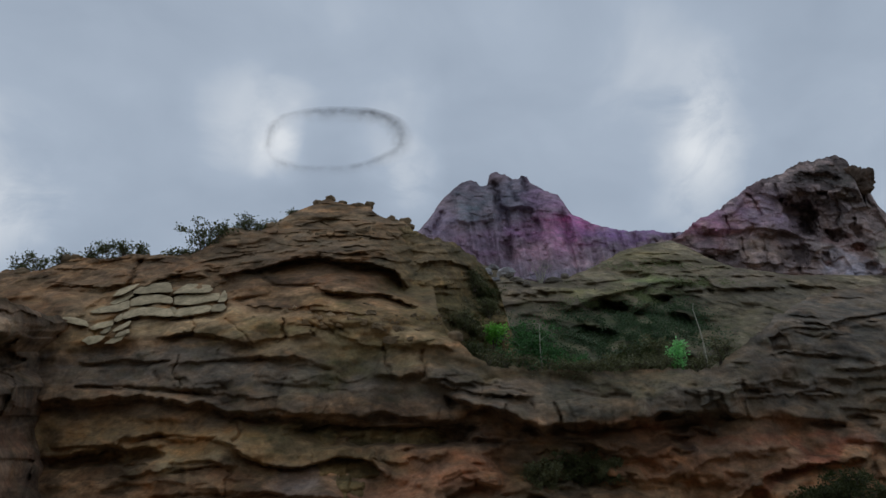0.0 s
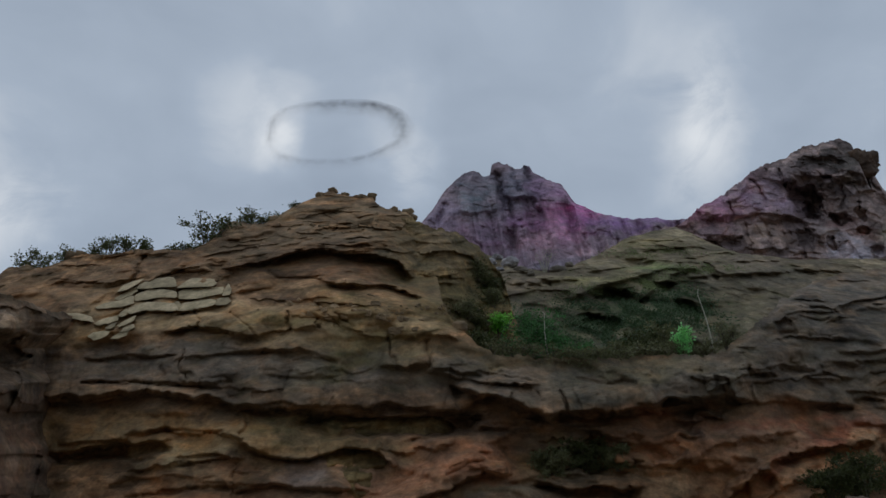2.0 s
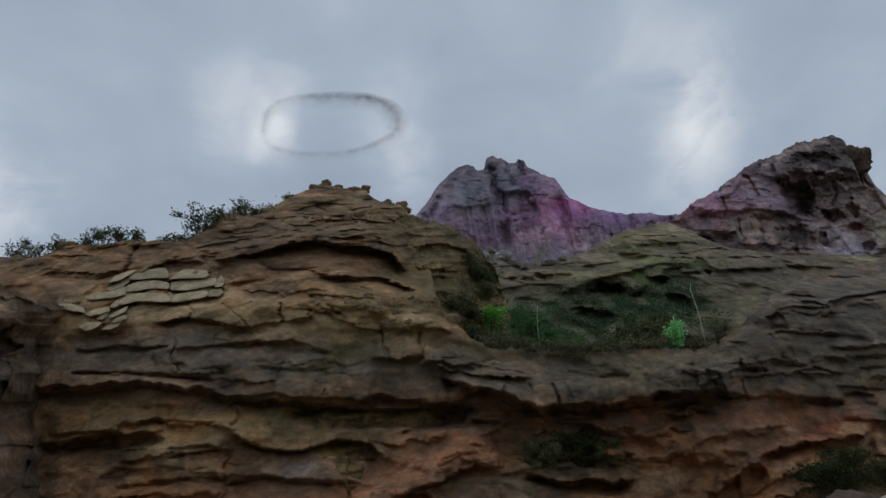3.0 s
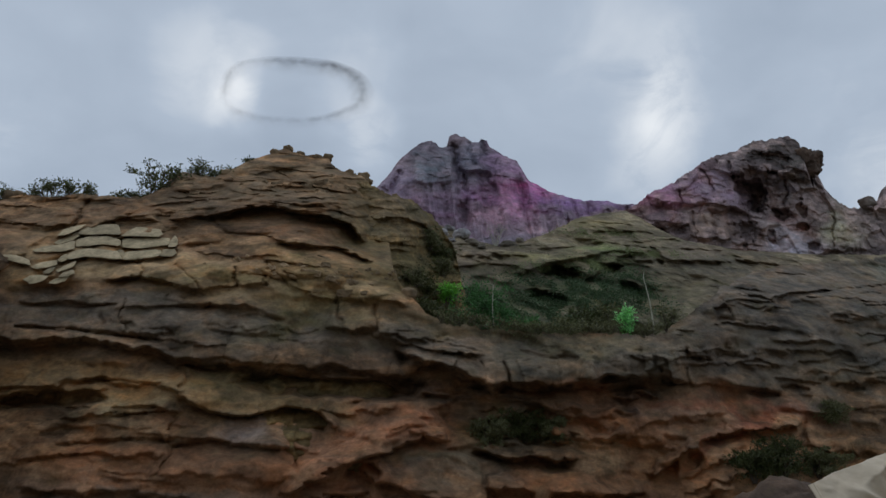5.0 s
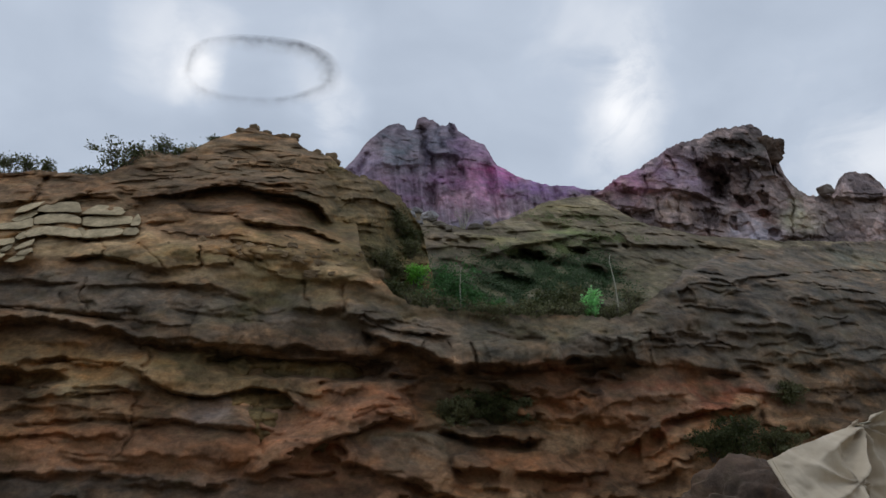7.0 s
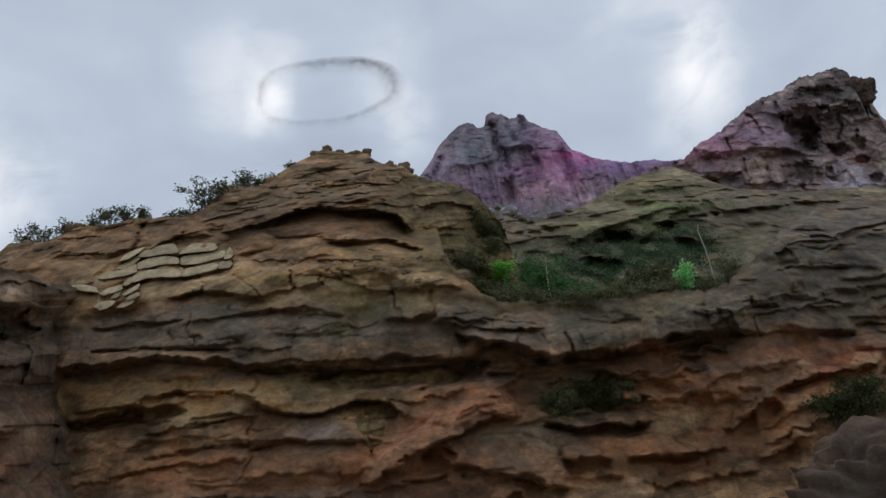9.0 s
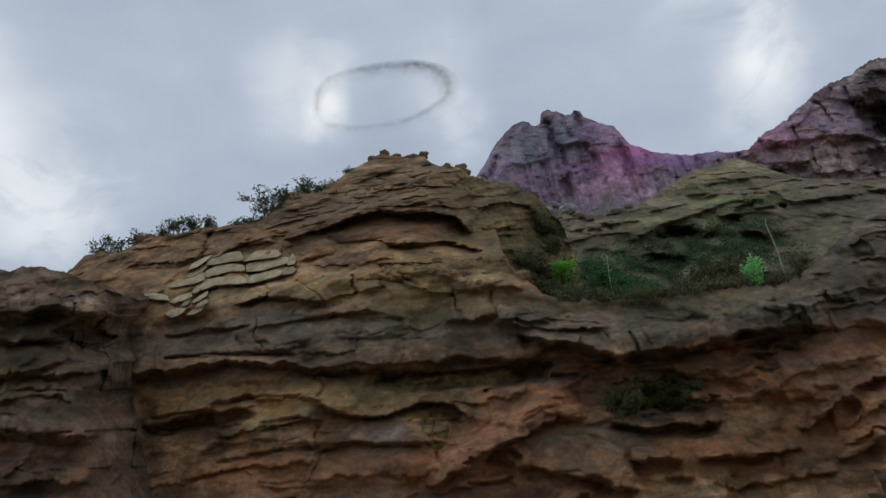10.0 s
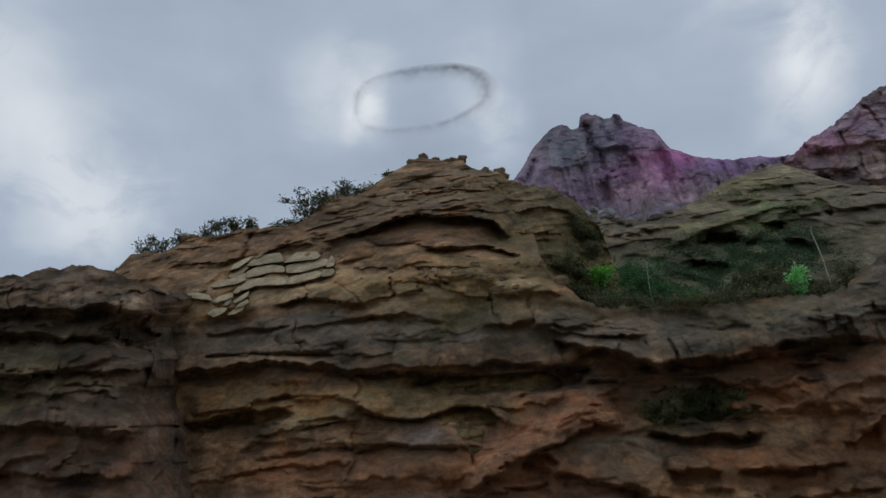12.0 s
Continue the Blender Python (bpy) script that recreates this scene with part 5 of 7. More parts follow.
main.shelves((-15.08, 16.67), 5.0, 0.9, 8, 154, 0.0, 0.25, 1.3).shelves((-7.71, 9.80), 7.0, 1.0, 7, 155, -0.08, 0.22, 1.4).shelves((-7.60, 4.29), 7.0, 0.9, 8, 156, 0.0, 0.22, 1.3).shelves((8.48, 6.05), 4.0, 0.8, 12, 157, 0.05, 0.25, 1.1)
# minerals, with some shade of recesses and overhangs put into the rock colour
# the second seam darkens the recess under the summit brow, as shade does
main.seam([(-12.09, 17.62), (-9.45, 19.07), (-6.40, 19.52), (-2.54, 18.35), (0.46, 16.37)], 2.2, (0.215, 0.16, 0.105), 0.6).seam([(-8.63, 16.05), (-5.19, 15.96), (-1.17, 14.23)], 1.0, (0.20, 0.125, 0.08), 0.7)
main.seam([(-23.20, 14.25), (-18.83, 14.38), (-15.26, 15.88), (-11.55, 16.15)], 1.2, (0.23, 0.15, 0.095), 0.7)
main.seam([(-16.90, 12.45), (-12.64, 13.15), (-7.62, 12.02), (-3.55, 11.51), (-0.34, 11.07)], 1.2, (0.52, 0.42, 0.265), 0.85)
main.seam([(-21.52, 10.37), (-15.52, 10.45), (-11.74, 10.44), (-6.72, 9.68), (-1.97, 9.46), (1.53, 8.96), (4.01, 8.11)], 0.95, (0.195, 0.19, 0.18), 0.8)
main.seam([(-17.28, 7.14), (-10.90, 7.12), (-4.05, 6.50), (-1.39, 5.84)], 0.85, (0.43, 0.32, 0.18), 0.75).seam([(-12.73, 3.53), (-8.50, 3.86), (-4.49, 3.79), (0.04, 3.33), (2.13, 2.80)], 1.0, (0.37, 0.21, 0.13), 0.75)
main.seam([(-12.03, 2.58), (-9.78, 2.74), (-5.71, 2.76), (-3.89, 2.47)], 0.35, (0.17, 0.155, 0.145), 0.7)
main.seam([(2.95, 6.24), (6.13, 6.05), (11.03, 6.90), (17.44, 7.29)], 0.8, (0.22, 0.125, 0.078), 0.75).seam([(3.39, 3.44), (7.31, 3.37), (11.85, 4.39), (18.61, 5.62)], 0.9, (0.27, 0.16, 0.097), 0.7)
main.seam([(3.88, 8.69), (7.52, 8.67), (12.42, 9.02)], 0.95, (0.115, 0.118, 0.105), 0.9).seam([(12.14, 10.37), (17.56, 11.47), (26.06, 11.73)], 2.0, (0.18, 0.17, 0.155), 0.75)
# first patch: shade in the gaps between the slabs, painted on the rock behind
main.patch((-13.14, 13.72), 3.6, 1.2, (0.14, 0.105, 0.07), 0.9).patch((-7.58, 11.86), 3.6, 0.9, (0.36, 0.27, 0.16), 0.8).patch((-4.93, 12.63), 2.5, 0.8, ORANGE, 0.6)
# second patch: more painted shade in the recess under the brow
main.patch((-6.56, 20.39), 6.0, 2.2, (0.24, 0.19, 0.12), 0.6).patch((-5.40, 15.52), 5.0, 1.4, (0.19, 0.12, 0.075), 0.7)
main.patch((-17.58, 14.71), 6.0, 1.6, (0.215, 0.15, 0.09), 0.7).patch((-11.68, 10.23), 7.0, 1.2, GREY, 0.8).patch((-3.84, 9.34), 5.0, 1.3, (0.17, 0.155, 0.125), 0.8)
main.patch((-3.52, 11.22), 2.5, 1.2, (0.2, 0.19, 0.09), 0.6)
main.patch((6.21, 9.11), 6.0, 1.0, (0.115, 0.118, 0.10), 0.8).patch((1.54, 9.33), 3.0, 1.2, GREY, 0.8).patch((-1.95, 9.08), 2.0, 0.8, GREY, 0.6)
main.patch((-13.30, 7.38), 4.5, 0.6, OCHRE, 0.7).patch((-11.14, 6.22), 2.5, 0.4, PALE, 0.8).patch((-6.30, 6.74), 4.5, 0.7, (0.27, 0.21, 0.115), 0.7)
main.patch((0.32, 5.66), 3.0, 0.9, (0.38, 0.2, 0.125), 0.9).patch((-1.70, 4.29), 2.5, 0.9, (0.33, 0.165, 0.10), 0.8).patch((-7.76, 4.08), 6.0, 1.0, (0.28, 0.16, 0.10), 0.75)
main.patch((-5.10, 5.01), 2.0, 0.9, GREY, 0.7).patch((2.74, 4.25), 2.0, 0.9, (0.165, 0.16, 0.135), 0.8).patch((-10.13, 2.63), 5.0, 0.7, (0.2, 0.17, 0.15), 0.7)
main.patch((8.77, 6.53), 2.6, 0.9, (0.3, 0.17, 0.10), 0.8).patch((8.62, 7.37), 0.7, 0.6, (0.4, 0.17, 0.09), 0.8).patch((14.62, 6.86), 3.0, 0.45, (0.36, 0.13, 0.075), 0.9)
main.patch((15.82, 6.32), 2.6, 0.3, (0.45, 0.29, 0.18), 0.9).patch((12.68, 4.87), 3.0, 0.9, (0.31, 0.2, 0.12), 0.8).patch((7.31, 3.37), 3.5, 0.7, (0.36, 0.2, 0.12), 0.8)
main.patch((11.42, 6.20), 2.2, 0.7, (0.19, 0.16, 0.15), 0.8).patch((18.46, 9.77), 8.0, 2.5, (0.185, 0.155, 0.125), 0.8).patch((24.64, 13.73), 4.0, 1.6, (0.2, 0.19, 0.17), 0.7)
main.patch((5.69, 6.37), 2.6, 0.7, (0.14, 0.125, 0.08), 0.7).patch((4.95, 4.98), 2.5, 0.4, (0.14, 0.135, 0.10), 0.7)
main.seam([(-13.84, 2.31), (-10.85, 2.46), (-8.15, 2.39), (-5.63, 2.34), (-3.11, 2.49), (-0.31, 2.49)], 0.42, (0.115, 0.105, 0.095), 0.8).patch((-5.74, 4.05), 3.4, 0.6, (0.16, 0.11, 0.075), 0.8).patch((-1.15, 2.90), 3.0, 0.6, (0.16, 0.10, 0.075), 0.8)
main.seam([(-3.49, 3.82), (-2.13, 4.53), (-0.75, 5.49), (0.30, 6.07), (2.05, 6.19)], 0.55, (0.44, 0.25, 0.16), 0.95).patch((15.32, 6.46), 2.8, 0.4, (0.62, 0.41, 0.27), 1.0).patch((14.62, 6.87), 2.6, 0.3, (0.36, 0.14, 0.085), 0.8)
main.patch((8.11, 5.92), 3.0, 0.6, (0.44, 0.25, 0.15), 0.85).patch((12.63, 4.65), 2.8, 0.9, (0.44, 0.29, 0.185), 0.8).patch((8.48, 3.79), 2.4, 0.35, (0.36, 0.21, 0.13), 0.8).patch((15.91, 12.61), 7.0, 2.0, (0.115, 0.112, 0.105), 0.75)
corner = (-1.04, 14.42)[0]
main.back += 3.2 * smooth(main.x, corner - 4.5, corner + 0.4) ** 2 * smooth(main.z, (-0.91, 12.58)[1], (-1.04, 14.42)[1] + 0.5)
for at, rx, rz in [((-4.82, 12.94), 1.6, 1.0), ((-4.51, 9.59), 1.8, 0.6), ((-3.56, 16.31), 1.2, 0.6), ((-6.10, 7.18), 2.0, 0.4), ((-3.59, 6.16), 1.5, 0.5), ((1.66, 4.63), 1.2, 0.5),
                   ((19.80, 9.32), 2.5, 0.8), ((12.97, 10.44), 1.2, 0.8), ((7.85, 9.62), 4.0, 0.3), ((4.75, 5.87), 2.0, 0.6), ((-8.19, 11.87), 2.5, 0.5)]:
    main.patch(at, rx, rz, (0.135, 0.145, 0.065), 0.65)
main.seam([(13.47, 12.33), (17.43, 13.91), (22.96, 15.35), (33.03, 17.88)], 1.6, (0.19, 0.185, 0.175), 0.85)
main.patch((21.16, 12.53), 11.0, 3.6, (0.15, 0.137, 0.118), 0.8)
main.seam([(10.89, 2.90), (12.58, 4.38), (14.60, 5.61), (17.14, 6.22)], 0.5, (0.46, 0.30, 0.19), 0.8).seam([(11.13, 4.36), (12.80, 5.52), (14.80, 6.48), (17.15, 7.27)], 0.35, (0.30, 0.135, 0.088), 0.6).seam([(12.14, 3.32), (13.84, 4.47), (15.75, 5.01)], 0.25, (0.42, 0.27, 0.17), 0.8)
main.patch((0.97, 6.01), 2.2, 0.7, (0.44, 0.235, 0.15), 0.85).patch((2.02, 4.08), 1.8, 0.9, (0.2, 0.185, 0.155), 0.8).patch((3.42, 4.94), 2.5, 0.3, (0.24, 0.2, 0.15), 0.7)
main.seam([(0.25, 10.46), (2.34, 9.94), (5.60, 9.69), (8.39, 9.56), (10.96, 9.51)], 0.5, (0.13, 0.127, 0.09), 0.85)
main.patch((-1.87, 17.48), 1.6, 1.4, (0.19, 0.155, 0.085), 0.8).patch((-1.20, 14.40), 1.6, 1.6, (0.18, 0.155, 0.08), 0.85).patch((-0.81, 12.59), 1.6, 1.2, (0.16, 0.145, 0.075), 0.8)
main.patch((-6.60, 19.00), 6.0, 2.4, (0.17, 0.145, 0.11), 0.7).patch((-9.95, 17.59), 4.5, 1.6, (0.19, 0.15, 0.11), 0.7).patch((-0.19, 15.35), 2.6, 4.0, (0.15, 0.135, 0.08), 0.85).patch((-1.44, 17.53), 2.0, 2.0, (0.15, 0.13, 0.085), 0.8)
# first two patches: shade below the long overhang, painted as darker rock
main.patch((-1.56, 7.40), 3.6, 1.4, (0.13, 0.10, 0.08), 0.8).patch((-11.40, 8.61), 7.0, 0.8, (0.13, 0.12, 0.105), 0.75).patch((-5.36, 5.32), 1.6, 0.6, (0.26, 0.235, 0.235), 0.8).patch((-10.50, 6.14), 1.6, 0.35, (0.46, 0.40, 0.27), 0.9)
main.patch((23.17, 11.42), 8.0, 4.0, (0.13, 0.138, 0.135), 0.85).patch((15.84, 10.69), 6.0, 2.5, (0.128, 0.125, 0.118), 0.85).patch((28.36, 15.57), 4.0, 1.0, (0.21, 0.235, 0.2), 0.8).patch((5.01, 6.81), 2.6, 0.5, (0.16, 0.16, 0.155), 0.8)
main.patch((-13.79, 14.13), 3.6, 1.6, (0.30, 0.25, 0.165), 0.6)
main.colour *= np.array([1.13, 0.965, 0.83])
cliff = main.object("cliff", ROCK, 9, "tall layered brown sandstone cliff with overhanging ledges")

# ---- the mossy flank behind the dome
flank = Face(lambda x, z: 37 + 0.5 * (z - 12), [(-6.18, 23.40), (-3.31, 23.22), (-1.80, 22.08), (-0.71, 21.64), (0.43, 21.26), (1.43, 20.38), (2.06, 19.77), (2.54, 18.97), (3.08, 17.93), (3.39, 16.39), (3.67, 14.39), (4.14, 12.54), (4.81, 10.84)],
             4.0, 260, 330, (0.17, 0.14, 0.075), unit=1.1, ragged=3.0)
flank.back -= 4.4 * (1 - smooth(flank.x, (-1.05, 17.27)[0], (2.81, 17.63)[0]))
flank.crumble(1.0, 1.3, 110).blocks(2.2, 1.0, 0.35, 111, 0.24).soften(2).blocks(0.9, 0.5, 0.06, 112, 0.3).blocks(0.4, 0.25, 0.02, 113, 0.26)
flank.boss([(-1.67, 20.43), (0.02, 21.02), (1.43, 20.28), (2.21, 18.84)], [(-1.59, 19.38), (0.08, 19.66), (1.46, 19.05), (2.21, 18.11)], 0.5, 0.15, 1.6).boss([(-1.20, 18.50), (0.11, 18.91), (1.14, 18.37)], [(-1.13, 17.52), (0.17, 17.56), (1.16, 17.30)], 0.5, 0.15, 1.6).boss([(-1.38, 16.59), (0.20, 17.04), (1.83, 16.46)], [(-1.31, 15.64), (0.25, 15.70), (1.84, 15.43)], 0.35, 0.2, 1.6)
flank.slot([(-1.42, 19.31), (0.08, 19.56), (1.80, 18.80)], [(-1.39, 18.94), (0.10, 19.09), (1.80, 18.43)], 0.6, 0.12).slot([(-1.31, 15.56), (-0.06, 15.59), (1.53, 15.20)], [(-1.28, 15.24), (-0.03, 15.07), (1.54, 14.92)], 0.5, 0.15)
flank.patch((0.08, 19.56), 2.0, 1.6, (0.22, 0.18, 0.12), 0.7).patch((1.19, 16.19), 2.6, 2.4, (0.13, 0.12, 0.06), 0.85).patch((-1.33, 20.47), 1.8, 1.6, (0.19, 0.155, 0.105), 0.8).patch((-0.18, 18.15), 1.4, 0.8, (0.24, 0.2, 0.13), 0.7)
flank.patch((2.31, 18.49), 1.2, 2.0, (0.12, 0.115, 0.065), 0.7)
flank.colour *= np.array([1.16, 1.0, 0.86])
flank.object("flank", ROCK, 6, "mossy brown rock flank beside the gully")

# ---- the dark buttress
butt = Face(lambda x, z: 22.5 + 0.2 * z, [(-41.83, 13.18), (-29.77, 12.31), (-21.78, 12.00), (-21.32, 12.11), (-20.87, 11.96), (-20.33, 12.16), (-19.75, 12.21), (-19.31, 12.06), (-18.82, 12.24), (-18.12, 12.20), (-17.61, 11.94), (-17.01, 11.68), (-16.42, 11.42), (-15.83, 11.21), (-15.19, 10.96), (-14.20, 10.67), (-13.25, 10.48), (-11.39, 10.08)],
            -0.3, 620, 360, (0.165, 0.135, 0.105), unit=1.0)
edge = [(-14.57, 12.56), (-14.42, 11.33), (-14.45, 9.95), (-15.32, 9.15), (-15.14, 8.39), (-14.31, 7.90), (-13.83, 6.17), (-13.35, 4.83), (-12.55, 3.21), (-11.89, 1.25)][::-1]
edge_x = np.interp(butt.z, [p[1] for p in edge], [p[0] for p in edge])
bend = edge_x + 0.45 * vnoise(butt.z * 0.8, butt.z * 0.1, 0.5, 105) + 0.12 * butt.jag
butt.back += 9.0 * smooth(butt.x, bend - 2.3, bend + 1.6) ** 1.6
butt.crumble(0.9, 1.2, 100).beds([(-40.96, 12.00), (-21.26, 10.50), (-17.59, 10.29), (-13.98, 9.62)], 1.0, 0.10, 101, joints=2.6).blocks(1.9, 0.9, 0.22, 102, 0.24).soften(4)
butt.beds([(-40.96, 12.00), (-21.26, 10.50), (-17.59, 10.29), (-13.98, 9.62)], 0.4, 0.02, 103, joints=2.6).blocks(0.7, 0.4, 0.03, 104, 0.25)
butt.boss([(-25.81, 9.50), (-20.78, 9.14), (-17.44, 8.91), (-14.33, 8.13)], [(-25.16, 8.07), (-20.28, 7.71), (-17.30, 7.63), (-14.17, 7.40)], 0.8).boss([(-24.94, 7.56), (-20.08, 7.14), (-16.91, 7.01), (-14.43, 6.63)], [(-24.20, 5.95), (-17.82, 5.68), (-14.10, 5.19)], 0.7)
butt.boss([(-27.09, 12.31), (-21.71, 11.79), (-17.94, 11.54), (-15.83, 10.73)], [(-26.48, 10.97), (-21.24, 10.45), (-16.87, 10.20), (-15.39, 9.84)], 0.7).boss([(-23.87, 5.20), (-18.03, 4.97), (-14.55, 4.50)], [(-23.49, 4.36), (-17.30, 3.99), (-14.37, 3.76)], 0.7)
butt.ledge([(-29.02, 10.82), (-21.21, 10.35), (-18.76, 10.23), (-16.84, 10.11), (-15.39, 9.84)], 0.7, 0.6, 0.5, 1.0).ledge([(-23.33, 9.49), (-19.40, 9.25), (-16.99, 8.92), (-14.68, 8.69)], 0.7, 0.7, 0.4, 1.0).hollow((-15.55, 9.07), 1.0, 0.6, 1.2)
butt.ledge([(-22.71, 7.96), (-19.11, 7.63), (-17.12, 7.76), (-16.30, 8.02), (-14.50, 7.89)], 0.35, 0.3, 0.5).ledge([(-22.40, 7.17), (-18.65, 6.92), (-16.78, 6.54)], 0.4, 0.4, 0.4).ledge([(-20.88, 5.63), (-17.81, 5.64), (-14.72, 5.17)], 0.4, 0.4, 0.5)
butt.patch((-18.84, 8.22), 2.0, 0.6, (0.27, 0.26, 0.16), 0.85).patch((-17.02, 9.89), 2.0, 0.3, (0.27, 0.24, 0.18), 0.6).patch((-15.68, 7.34), 1.5, 1.0, (0.17, 0.155, 0.14), 0.7)
butt.patch((-20.51, 11.17), 4.0, 0.7, (0.2, 0.16, 0.12), 0.7).patch((-18.62, 6.81), 2.0, 0.5, (0.15, 0.16, 0.085), 0.8)
butt.patch((-17.02, 4.44), 4.0, 1.6, (0.17, 0.11, 0.085), 0.8)
butt.patch((-15.04, 4.78), 4.0, 2.2, (0.165, 0.105, 0.075), 0.7)
butt.shelves((-19.0, 8.0), 4.0, 3.5, 18, 165, -0.03, 0.3, 1.4)
butt.blocks(1.2, 0.6, 0.05, 106, 0.34)
butt.colour *= np.array([1.08, 0.92, 0.80])
buttress = butt.object("buttress", ROCK, 0.4, "dark weathered rock buttress standing before the cliff")


# ---------------------------------------------------------------- things: tools
def part(name, data, mat, parent, label=""):
    """One mesh under a thing or under a part; data is a bmesh or a mesh."""
    if isinstance(data, bmesh.types.BMesh):
        me = bpy.data.meshes.new(name)
        data.to_mesh(me)
        data.free()
    else:
        me = data
    if mat and not me.materials:
        me.materials.append(mat)
    ob = new(name, me)
    ob.parent = parent
    if label:
        ob["label"] = label
    return ob


def thing(name, place, label, category, group=""):
    e = new(name)
    e.location = place
    e.empty_display_size = 0.2
    return tagged(e, label, category, group)


def array_mesh(name, verts, faces):
    me = bpy.data.meshes.new(name)
    me.from_pydata([tuple(v) for v in verts], [], [tuple(f) for f in faces])
    return me


def tube(path, radii, sides=6, axis=None):
    """A tapered tube along a path, as vertices and faces."""
    verts, faces = [], []
    for k, (p, r) in enumerate(zip(path, radii)):
        d = (path[min(k + 1, len(path) - 1)] - path[max(k - 1, 0)]).normalized()
        a = (d.cross(axis) if axis else d.orthogonal()).normalized()
        b = d.cross(a)
        for q in range(sides):
            w = math.tau * q / sides
            verts.append(p + (a * math.cos(w) + b * math.sin(w)) * r)
    for k in range(len(path) - 1):
        for q in range(sides):
            i, j = k * sides + q, k * sides + (q + 1) % sides
            faces.append((i, j, j + sides, i + sides))
    return verts, faces


def leaf_material(name, colour, vary=0.35, glow=0.25):
    m, t, b = material(name)
    geo = t.nodes.new("ShaderNodeNewGeometry")
    dark = tuple(c * (1 - vary) for c in colour) + (1,)
    light = tuple(min(1, c * (1 + vary)) for c in colour) + (1,)
    col = mixed(t, "MIX", geo.outputs["Random Per Island"], dark, light)
    n = tex(t, "ShaderNodeTexNoise", geo.outputs["Position"], Scale=14.0, Detail=3.0)
    col = mixed(t, "MULTIPLY", 0.6, col, ramped(t, n.outputs["Fac"], (0.3, 0.6), (0.7, 1.3)))
    t.links.new(col, b.inputs["Base Color"])
    b.inputs["Roughness"].default_value = 0.55
    b.inputs["Transmission Weight"].default_value = 0.0
    b.inputs["Subsurface Weight"].default_value = 0.0
    tr = t.nodes.new("ShaderNodeBsdfTranslucent")
    t.links.new(col, tr.inputs["Color"])
    add = t.nodes.new("ShaderNodeMixShader")
    add.inputs[0].default_value = glow
    t.links.new(b.outputs[0], add.inputs[1])
    t.links.new(tr.outputs[0], add.inputs[2])
    t.links.new(add.outputs[0], t.nodes["Material Output"].inputs[0])
    return m


def bark_material(name, colour):
    m, t, b = material(name)
    geo = t.nodes.new("ShaderNodeNewGeometry")
    n = tex(t, "ShaderNodeTexNoise", geo.outputs["Position"], Scale=22.0, Detail=6.0, Roughness=0.7)
    lo, hi = tuple(c * 0.6 for c in colour), tuple(c * 1.3 for c in colour)
    t.links.new(ramped(t, n.outputs["Fac"], (0.3, lo), (0.7, hi)), b.inputs["Base Color"])
    b.inputs["Roughness"].default_value = 0.9
    return m


LEAF_DARK = leaf_material("dark_leaves", (0.085, 0.10, 0.03))
LEAF_GREEN = leaf_material("green_leaves", (0.075, 0.20, 0.058), 0.3, 0.35)
LEAF_BRIGHT = leaf_material("bright_leaves", (0.24, 0.58, 0.09), 0.3, 0.4)
LEAF_MINT = leaf_material("mint_leaves", (0.36, 0.78, 0.30), 0.25, 0.4)
LEAF_MOSS = leaf_material("moss_leaves", (0.16, 0.165, 0.07), 0.3)
BARK, BARK_PALE = bark_material("bark", (0.10, 0.075, 0.055)), bark_material("pale_bark", (0.42, 0.40, 0.31))


def leaves(tips, count, size, spread, rng):
    """Pointed folded leaves in loose rosettes round the tips."""
    verts, faces = [], []
    for tip in tips:
        for _ in range(count):
            d = Vector((rng.gauss(0, 1), rng.gauss(0, 1), rng.gauss(0.25, 0.8))).normalized()
            p = tip + d * abs(rng.gauss(0, spread))
            s = size * rng.uniform(0.6, 1.35)
            side = d.cross(Vector((rng.gauss(0, 1), rng.gauss(0, 1), rng.gauss(0, 1)))).normalized()
            up = d.cross(side).normalized()
            i = len(verts)
            verts += [p, p + d * s * 0.5 + side * s * 0.24 + up * s * 0.07, p + d * s * 1.0 - up * s * 0.10, p + d * s * 0.5 - side * s * 0.24 + up * s * 0.07]
            faces += [(i, i + 1, i + 2), (i, i + 2, i + 3)]
    return verts, faces


